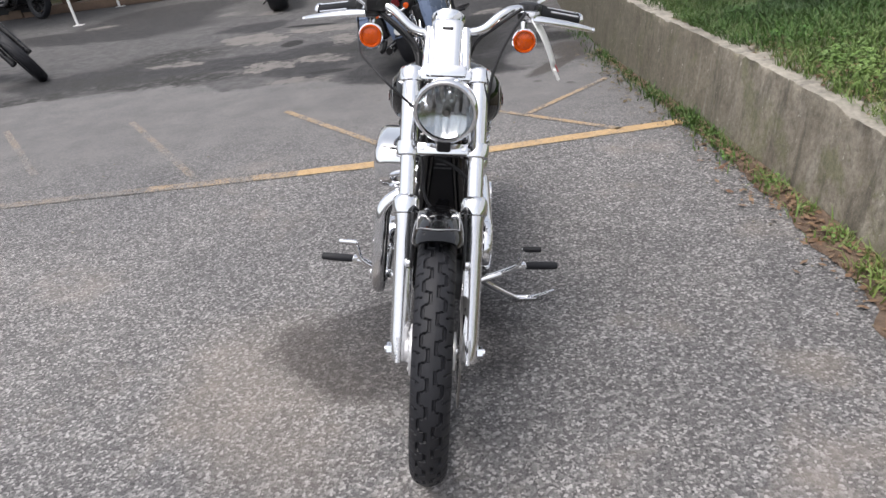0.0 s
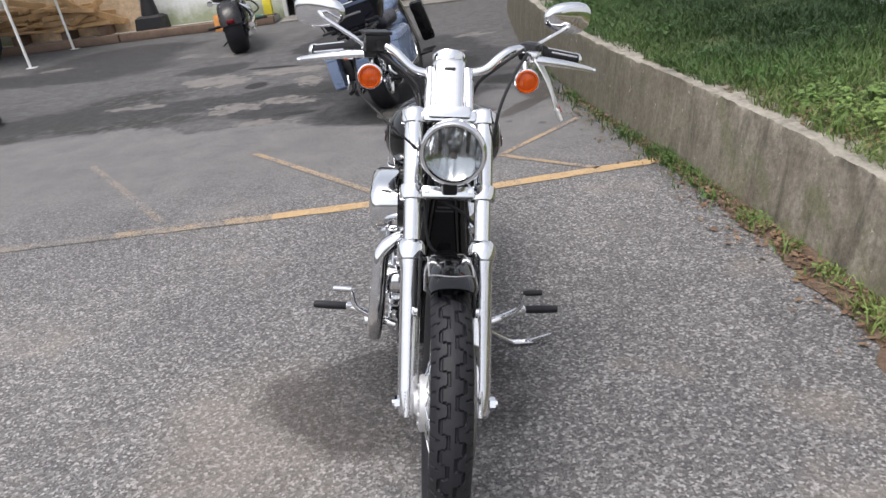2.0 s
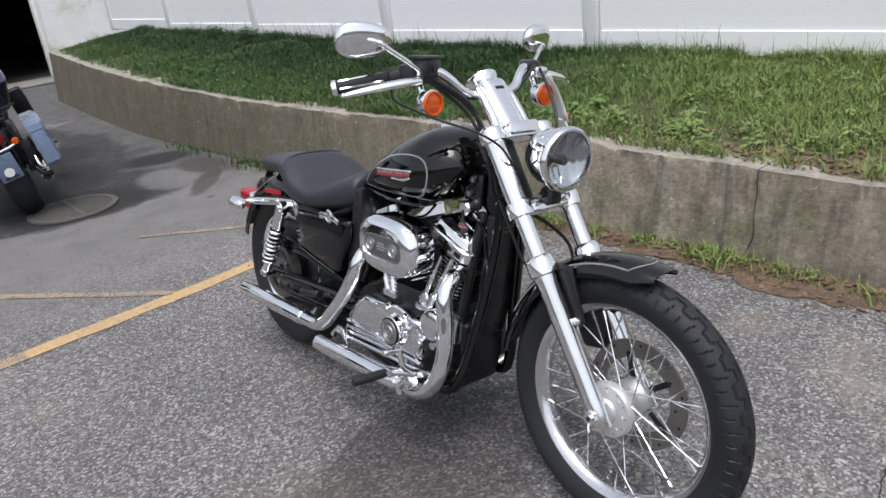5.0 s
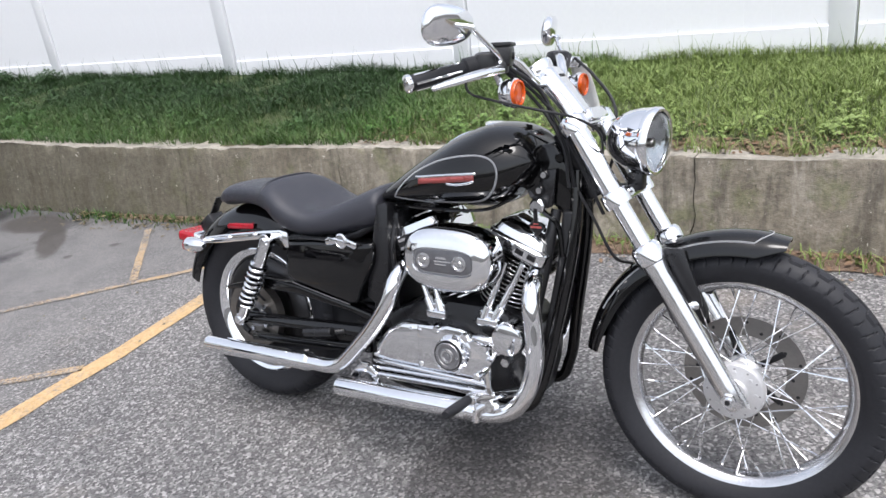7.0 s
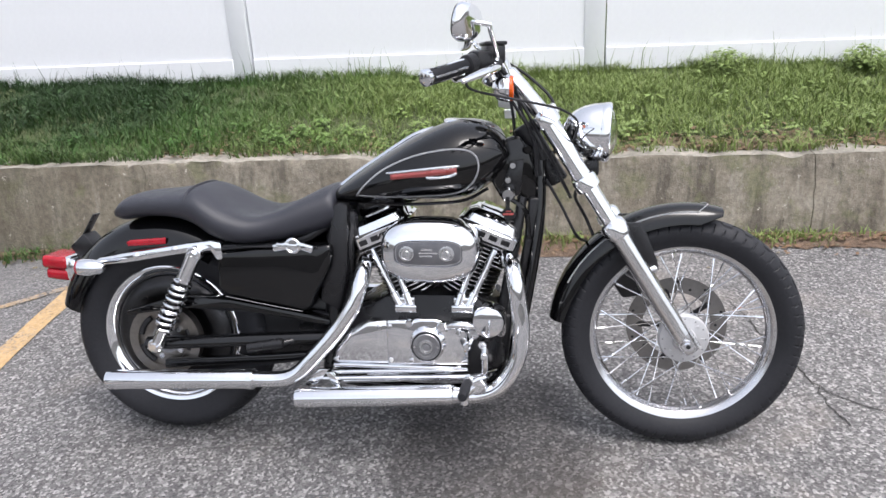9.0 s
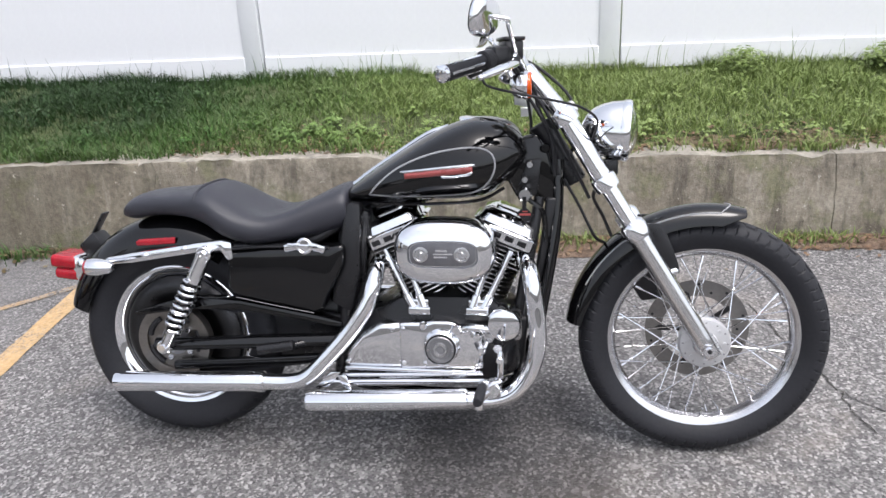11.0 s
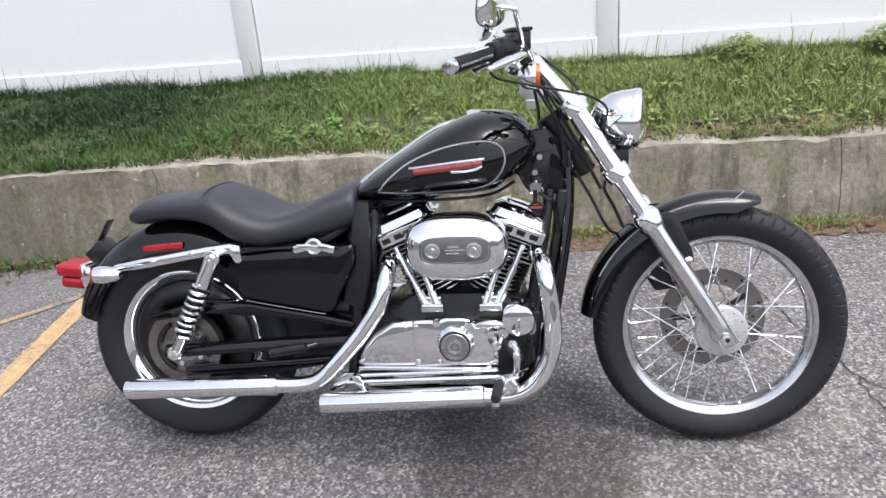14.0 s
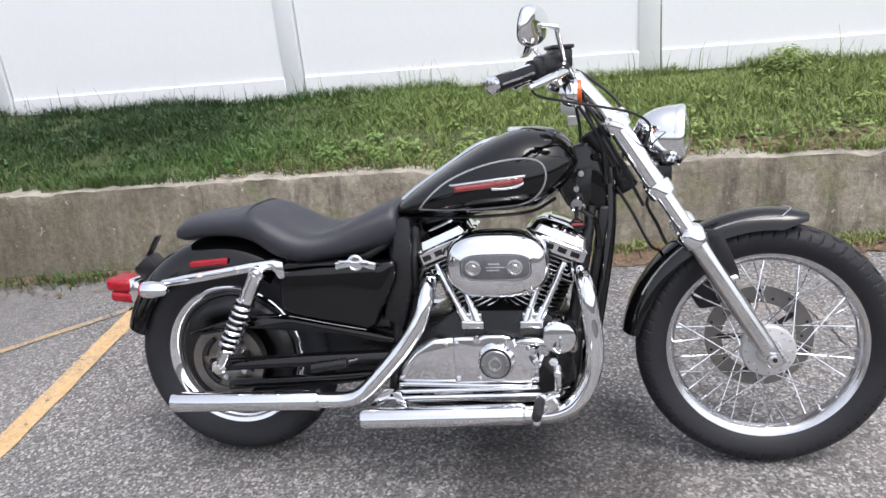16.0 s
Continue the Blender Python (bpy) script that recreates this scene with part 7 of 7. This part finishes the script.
    for ob in bars + [fairing]:
        ob.matrix_basis = pose(0, 0.45, 1.0) @ Matrix.Rotation(radians(32), 4, Vector((0, 0.5, 0.86))) @ pose(0, -0.45, -1.0)
    return b


touring_bike(pose(-0.24 + 1.467 * math.sin(radians(9)), 4.74 + 1.467 * math.cos(radians(9)), 0, 0, 12.5, 171) @ Matrix.Scale(0.9, 4))

# ---- drain, tent legs, workshop clutter ----
drain = thing("drain_grate", "round cast-iron drain grate set in the asphalt", "drain grate", pose(-0.06, 4.5, 0.004) @ Matrix.Scale(0.92, 4))
part("ring", lathe([(0.27, 0.0), (0.32, 0.0), (0.318, 0.012), (0.275, 0.014)], 48, None, True), IRON, drain)
part("pit", lathe([(0.0, 0.001), (0.272, 0.001), (0.272, 0.002), (0, 0.002)], 40), PLASTIC, drain)
for k in range(-5, 6):
    y = k * 0.046
    h = math.sqrt(0.27**2 - y * y)
    part("bar", box((0, y, 0.008), (2 * h, 0.022, 0.011), 0.003, seg=1), IRON, drain)
part("cross_bar", box((0, 0, 0.01), (0.03, 0.535, 0.013), 0.003), IRON, drain)

canopy = thing("canopy_tent", "dark canopy tent on thin white metal legs", "canopy tent")
for x, y, lx in ((-6.04, 10.4, -0.09), (-6.2, 12.38, -0.09), (-9.5, 10.4, 0.05), (-9.5, 12.35, 0.02)):
    leg = part("leg", join(rod((x, y, 0.006), (x + lx, y, 1.2), 0.022, 12), rod((x + lx, y, 1.1), (x + lx * 2, y, 2.4), 0.017, 12)), WHITE_POLE, canopy, "thin white metal leg")
    part("foot_plate", box((x + 0.02, y, 0.004), (0.15, 0.12, 0.008), 0.003), WHITE_POLE, leg)
part("roof", loft([[(-9.9 + i, 10.1 + i, z), (-6.0 - i, 10.1 + i, z), (-6.0 - i, 12.6 - i, z), (-9.9 + i, 12.6 - i, z)] for z, i in ((2.3, 0), (2.42, 0), (2.9, 0.8))]), NAVY, canopy, "dark canopy roof", 10)
# added dark sheet that stands in for the deep shade behind the motorcycle
part("shade_sheet", loft([[(x, 12.46 + 0.03 * math.sin(x * 9), z), (x, 12.475 + 0.03 * math.sin(x * 9), z), (x, 12.475 + 0.03 * math.sin(x * 9), 2.3), (x, 12.46 + 0.03 * math.sin(x * 9), 2.3)] for x in np.linspace(-9.8, -7.5, 47) for z in (0.1,)]), PLASTIC, canopy, "dark sheet added in place of the deep shade under the canopy", 50)


def lumber_pile():
    """Offcuts and short boards thrown on two dark bearers."""
    pile = thing("lumber_pile", "messy pile of short pale pine boards on dark bearers", "lumber pile", pose(-6.35, 12.96, 0.12))
    rng = random.Random(4)
    for x in (-1.0, -0.1, 0.6):
        part("bearer", box((x, 0, 0.09), (0.14, 0.45, 0.18), 0.01), TIMBER_EDGE, pile, "dark timber bearer")
    for k in range(30):
        row = k // 6
        z = 0.22 + row * 0.095
        reach = 1.15 - 0.17 * row
        part("plank", box((rng.uniform(-1.3, reach - 0.5), rng.uniform(-0.2, 0.12), z), (rng.uniform(0.5, 1.25), rng.uniform(0.08, 0.13), rng.uniform(0.04, 0.09)), 0.004, (rng.uniform(-14, 14), rng.uniform(-7, 7) - 2, rng.uniform(-26, 26)), 1), LUMBER, pile)
    for x, ang, z in ((0.75, 24, 0.34), (0.45, -30, 0.48), (0.2, 38, 0.58), (-0.6, 14, 0.7)):
        part("plank", box((x, -0.2, z), (0.6, 0.06, 0.1), 0.004, (6, ang, 14), 1), LUMBER, pile)
    return pile


lumber_pile()
board = thing("strand_board", "tan strand board leaning on the white wall", "board", pose(-6.38, WY - 0.07, 0.12, -3, 0, 0))
part("sheet", box((0, 0, 0.5), (2.5, 0.012, 1.0), 0.002, seg=1), OSB, board)

stand_ = thing("umbrella_stand", "black tapered stand with a heavy square base", "stand", pose(-4.88, 12.92, 0.12))
part("base", loft([[(w * sx, w * sy * 0.8, z) for sx, sy in ((-1, -1), (1, -1), (1, 1), (-1, 1))] for z, w in ((0, 0.26), (0.22, 0.24), (0.26, 0.17))]), PLASTIC, stand_, smooth=20)
part("column", lathe([(0.16, 0.26), (0.1, 0.6), (0.06, 0.95), (0.0, 0.96)], 20), PLASTIC, stand_)


def hose(label, mat, pts, r):
    h = thing("hose", label, "hose")
    part("run", tube(pts, r, 8, 8), mat, h)


hose("black rubber hose coiled along the edging", PLASTIC, [(-4.9, 12.8, 0.13), (-4.4, 12.62, 0.135), (-3.9, 12.66, 0.135), (-3.4, 12.75, 0.135), (-3.3, 12.95, 0.3), (-3.1, 13.1, 0.42), (-2.95, 13.15, 0.25), (-3.2, 13.0, 0.135), (-3.7, 12.72, 0.135), (-4.6, 12.7, 0.135)], 0.016)
hose("green garden hose lying on the edging", GREEN_HOSE, [(-3.35, 12.75, 0.14), (-3.1, 12.7, 0.14), (-2.85, 12.78, 0.14), (-3.0, 12.9, 0.14), (-3.25, 12.88, 0.14), (-3.3, 12.74, 0.165)], 0.015)
hose("grey air hose looped on the white wall", STEEL, [(-3.35, 13.2, 1.5), (-3.5, 13.21, 1.2), (-3.35, 13.21, 0.95), (-3.1, 13.21, 1.0), (-3.0, 13.21, 1.35), (-3.1, 13.21, 1.65), (-3.3, 13.21, 1.62), (-3.42, 13.21, 1.3), (-3.3, 13.2, 0.9), (-3.25, 13.15, 0.4)], 0.012)
reel = thing("hose_reel", "grey hose reel bracket fixed to the wall", "hose reel", pose(-3.2, WY - 0.08, 1.45))
part("drum", join(lathe([(0.05, -0.06), (0.16, -0.06), (0.16, -0.05), (0.06, -0.045), (0.06, 0.045), (0.16, 0.05), (0.16, 0.06), (0.05, 0.06)], 28, pose(0, 0, 0, 90, 0, 0)), box((0, 0.06, 0), (0.08, 0.03, 0.3), 0.006)), STEEL, reel)

jack = thing("floor_jack", "yellow floor jack standing upright by the garage", "jack", pose(-2.72, 12.9, 0.12))
part("body", join(box((0, 0, 0.16), (0.16, 0.14, 0.3), 0.03), box((0.03, 0, 0.36), (0.09, 0.1, 0.18), 0.02)), YELLOW_PLASTIC, jack)
part("handle", tube([(0, 0, 0.42), (0.0, 0.02, 0.6), (-0.03, 0.04, 0.78)], 0.022, 10, 4), PLASTIC, jack)
part("base", box((0, 0, 0.01), (0.26, 0.2, 0.02), 0.006), SATIN, jack)

orange = thing("wooden_offcut", "orange-brown board leaning on the timber edge", "board", pose(-3.55, 12.36, 0, -14, 0, 8))
part("board", box((0, 0, 0.14), (0.13, 0.025, 0.28), 0.004), ORANGE_WOOD, orange)


def bucket(x, y, mat, label, r=0.145, h=0.37):
    b = thing("bucket", label, "bucket", pose(x, y, 0.03), "plastic buckets")
    part("pail", lathe([(0, 0), (r * 0.86, 0), (r * 0.9, 0.012), (r, h - 0.05), (r + 0.01, h - 0.048), (r + 0.01, h - 0.02), (r + 0.004, h), (r - 0.006, h), (r * 0.84, 0.02), (0, 0.02)], 32), mat, b)
    part("lid_rim", lathe([(r - 0.004, h - 0.002), (r + 0.014, h - 0.002), (r + 0.014, h + 0.012), (r - 0.004, h + 0.014)], 32, None, True), mat, b)
    part("wire_handle", tube([(-r - 0.012, 0, h - 0.06), (-r * 0.8, -r * 0.75, h - 0.14), (0, -r - 0.03, h - 0.17), (r * 0.8, -r * 0.75, h - 0.14), (r + 0.012, 0, h - 0.06)], 0.004, 6, 5), STEEL, b)


bucket(1.01, 12.85, WHITE_PLASTIC, "white plastic bucket beside the workshop door")
bucket(0.75, 12.88, YELLOW_PLASTIC, "yellow plastic bucket beside the garage bay", 0.14, 0.38)

# plain unseen walls added at the lot's far sides to shape the reflections
far = thing("reflection_backdrop", "plain grey unseen wall added for reflections at the car park's far sides", "wall", kind="structure")
part("side", box((-18, 0, 1.3), (0.3, 60, 2.6), 0), SLAB, far)
part("side", box((-2, -16, 1.3), (32, 0.3, 2.6), 0), SLAB, far)


# ---- grass, weeds, leaf litter ----
def blades(name, label, roots, heights, lean, width, mat, seed, category="grass"):
    """Bent grass blades: each one is a narrow strip of two quads and a tip."""
    rng = np.random.default_rng(seed)
    n = len(roots)
    ang = rng.uniform(0, 2 * np.pi, n)
    tilt = lean * heights * rng.uniform(0.15, 1.0, n)
    d = np.stack([np.cos(ang), np.sin(ang), np.zeros(n)], 1)
    turn = ang + rng.uniform(0.6, 2.5, n)
    s = np.stack([np.cos(turn), np.sin(turn), np.zeros(n)], 1) * (width * rng.uniform(0.6, 1.3, n))[:, None]
    up = np.array([0, 0, 1.0])
    p0 = roots
    p1 = roots + d * (tilt * 0.25)[:, None] + up * (heights * 0.5)[:, None]
    p2 = roots + d * tilt[:, None] + up * (heights * rng.uniform(0.75, 1.0, n))[:, None]
    verts = np.stack([p0 - s, p0 + s, p1 - s * 0.8, p1 + s * 0.8, p2], 1).reshape(-1, 3)
    faces = []
    for i in range(n):
        k = 5 * i
        faces += [(k, k + 1, k + 3, k + 2), (k + 2, k + 3, k + 4)]
    ob = raw(name, verts.tolist(), faces, mat)
    return tagged(ob, label, category, kind="stuff")


rng = np.random.default_rng(11)
roots, tall = [], []
COUNT = 150000
ys = -5.5 + 15.6 * rng.uniform(0, 1, COUNT) ** 1.0
keep = rng.uniform(0, 1, COUNT)
for y, k in zip(ys, keep):
    if (y < -3.2 or y > 6.5) and k < 0.5:
        continue
    a = wall_face(y) + BATTER + 0.07
    b = bend(y, FENCE_X) + 0.02
    x = a + (b - a) * rng.uniform(0, 1) ** 0.85
    patch = noise.noise((x * 1.7, y * 1.7, 5)) + 0.5 * noise.noise((x * 6, y * 6, 3))
    near_edge = (x - a) < 0.22
    bare = bend(y, [(-6, 0.2), (0.3, 0.16), (0.9, 0.12), (1.3, 0.06), (2.2, 0.02), (4, 0.0)]) * (1 + 0.9 * noise.noise((x * 4, y * 4, 7)))
    if x - a < bare and rng.uniform() < 0.72:
        continue
    if near_edge and y < 1.25 and rng.uniform() < 0.35:
        continue
    if near_edge and y >= 1.25 and rng.uniform() < 0.15:
        continue
    if patch < -0.42 and rng.uniform() < 0.6:
        continue
    h = 0.046 + 0.035 * patch + 0.03 * rng.uniform()
    if b - x < 0.18:
        h *= 1.5
    roots.append((x, y, lawn_z(x, y) - 0.006))
    tall.append(max(0.025, h))
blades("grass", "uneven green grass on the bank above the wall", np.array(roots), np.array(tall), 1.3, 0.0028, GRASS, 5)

# seed stalks along the fence
stalks = [(bend(y, FENCE_X) - rng.uniform(0.06, 0.35), y) for y in rng.uniform(-3.5, 8.5, 420)]
roots = np.array([(x, y, lawn_z(x, y)) for x, y in stalks])
blades("tall_grass", "thin tall grass stalks along the fence", roots, rng.uniform(0.12, 0.27, len(roots)), 0.35, 0.0022, GRASS, 6)

# long grass hanging over the wall's top edge
roots, tall = [], []
for y0 in rng.uniform(-3, 6, 130):
    if rng.uniform() > (0.9 if y0 > 1.2 else 0.35):
        continue
    for _ in range(int(rng.integers(12, 40))):
        y = y0 + rng.normal(0, 0.05)
        x = wall_face(y) + BATTER + 0.055 + abs(rng.normal(0, 0.04))
        roots.append((x, y, max(lawn_z(x, y), wall_top(y) - 0.01)))
        tall.append(rng.uniform(0.04, 0.1))
blades("edge_grass", "grass leaning over the top of the wall", np.array(roots), np.array(tall), 1.7, 0.003, GRASS, 9)

# tufts at the foot of the wall
roots, tall = [], []
for y0, spread, n, hh in ((2.5, 0.35, 330, 0.08), (2.05, 0.25, 180, 0.06), (3.1, 0.3, 180, 0.07), (3.6, 0.3, 130, 0.06), (1.55, 0.2, 150, 0.06), (0.95, 0.1, 90, 0.06), (0.62, 0.18, 260, 0.08), (0.3, 0.2, 160, 0.07), (-0.15, 0.3, 160, 0.06), (-0.75, 0.3, 240, 0.07), (4.2, 0.4, 200, 0.06), (-1.6, 0.5, 260, 0.08), (1.25, 0.07, 70, 0.06), (5.2, 0.6, 120, 0.06)):
    for _ in range(n):
        y = y0 + rng.normal(0, spread * 0.5)
        x = wall_face(y) - abs(rng.normal(0, 0.06)) - 0.004
        roots.append((x, y, 0.004))
        tall.append(hh * rng.uniform(0.4, 1.25))
blades("wall_foot_grass", "tufts of grass growing at the wall foot", np.array(roots), np.array(tall), 1.1, 0.0035, GRASS, 7)


def weed(name, label, spots, seed):
    """Broad-leaved weeds: each leaf is a folded diamond on its own stalk."""
    g = np.random.default_rng(seed)
    verts, faces = [], []
    for x, y, z, size, n in spots:
        for _ in range(n):
            a, h, r = g.uniform(0, 2 * math.pi), g.uniform(0.25, 1.0) * size, g.uniform(0.1, 0.75) * size
            leaf = size * 0.8 if size < 0.13 else 0.065
            L, w = g.uniform(0.28, 0.5) * leaf, g.uniform(0.12, 0.22) * leaf
            c = Vector((x + r * math.cos(a), y + r * math.sin(a), z + h * (1 - 0.45 * r / size)))
            d = Vector((math.cos(a), math.sin(a), g.uniform(-0.35, 0.5))).normalized()
            s = Vector((-math.sin(a), math.cos(a), g.uniform(-0.3, 0.3))).normalized()
            k = len(verts)
            verts += [tuple(c - d * L * 0.5), tuple(c + s * w - Vector((0, 0, 0.15 * w))), tuple(c + d * L * 0.5 - Vector((0, 0, 0.2 * L))), tuple(c - s * w - Vector((0, 0, 0.15 * w))), tuple(c + Vector((0, 0, 0.2 * w)))]
            faces += [(k, k + 1, k + 4), (k + 1, k + 2, k + 4), (k + 2, k + 3, k + 4), (k + 3, k, k + 4)]
            j = len(verts)
            q = c - d * L * 0.5
            verts += [(x, y, z), (x + 0.002, y, z), (q.x, q.y, q.z)]
            faces.append((j, j + 1, j + 2))
    return tagged(raw(name, verts, faces, WEED), label, "weeds", kind="stuff")


spots = []
for _ in range(150):
    y = rng.uniform(-4, 7)
    a, b = wall_face(y) + BATTER + 0.2, bend(y, FENCE_X) - 0.1
    x = a + (b - a) * rng.uniform(0, 1) ** 1.6
    spots.append((x, y, lawn_z(x, y), rng.uniform(0.05, 0.1), int(rng.integers(8, 20))))
for y in list(rng.normal(1.25, 0.2, 12)) + list(rng.normal(2.0, 0.35, 14)) + list(rng.uniform(-0.2, 0.8, 5)):
    x = wall_face(y) + BATTER + rng.uniform(0.17, 0.42)
    spots.append((x, y, lawn_z(x, y), rng.uniform(0.05, 0.095), int(rng.integers(22, 40))))
for y in (-0.7, -1.5, 6.6, 7.4, -2.2):
    x = bend(y, FENCE_X) - 0.25
    spots.append((x, y, lawn_z(x, y), 0.18, 420))
weed("weeds", "broad-leaved green weeds among the grass", spots, 21)
spots = []
for y in list(rng.normal(2.5, 0.25, 14)) + list(rng.normal(0.62, 0.12, 10)) + [1.55, 1.2, 1.0, 0.9, 1.9, 2.1, 3.2, 3.0, -0.7, 0.2]:
    x = wall_face(y) - rng.uniform(0.02, 0.1)
    spots.append((x, y, 0.004, rng.uniform(0.035, 0.075), int(rng.integers(8, 18))))
weed("wall_foot_weeds", "small green weeds sprouting at the wall foot", spots, 22)


def litter():
    g = np.random.default_rng(31)
    verts, faces = [], []
    for _ in range(3600):
        on_top = g.uniform() < 0.6
        if on_top:
            y = g.uniform(-3, 2.4)
            x = wall_face(y) + BATTER + 0.07 + abs(g.normal(0, 0.16))
            z = lawn_z(x, y) + 0.006
        else:
            y = g.uniform(-3, 4.5)
            x = wall_face(y) - abs(g.normal(0, 0.1)) - 0.01
            z = 0.024 if wall_face(y) - x < 0.1 else 0.008
        L = g.uniform(0.008, 0.022)
        a = g.uniform(0, 2 * math.pi)
        d, s = Vector((math.cos(a), math.sin(a), g.uniform(-0.3, 0.3))) * L, Vector((-math.sin(a), math.cos(a), g.uniform(-0.4, 0.4))) * L * 0.5
        c = Vector((x, y, z + 0.004))
        k = len(verts)
        verts += [tuple(c - d), tuple(c + s), tuple(c + d), tuple(c - s)]
        faces.append((k, k + 1, k + 2, k + 3))
    tagged(raw("leaf_litter", verts, faces, LEAF_LITTER), "dry brown leaf litter along the wall", "leaf litter", kind="stuff")


litter()


def pebbles():
    """Loose stones and crumbs of asphalt."""
    g = np.random.default_rng(41)
    verts, faces = [], []
    for _ in range(420):
        if g.uniform() < 0.8:
            y = g.uniform(-2.5, 6)
            x, z = wall_face(y) - abs(g.normal(0, 0.14)) - 0.02, 0.004
        else:
            x, y, z = g.uniform(-3, 1.2), g.uniform(1.5, 9), 0.0
        r = g.uniform(0.003, 0.011)
        k = len(verts)
        for dx, dy, dz in ((1, 0, 0.3), (0, 1, 0.35), (-1, 0, 0.3), (0, -1, 0.25), (0.1, 0, 1), (0, 0, -0.3)):
            f = g.uniform(0.7, 1.2)
            verts.append((x + dx * r * f, y + dy * r * f, z + r * dz * 0.8 + r * 0.2))
        faces += [(k, k + 1, k + 4), (k + 1, k + 2, k + 4), (k + 2, k + 3, k + 4), (k + 3, k, k + 4)]
    tagged(raw("pebbles", verts, faces, CONCRETE), "loose pale stones scattered on the asphalt", "pebbles", kind="stuff")


pebbles()
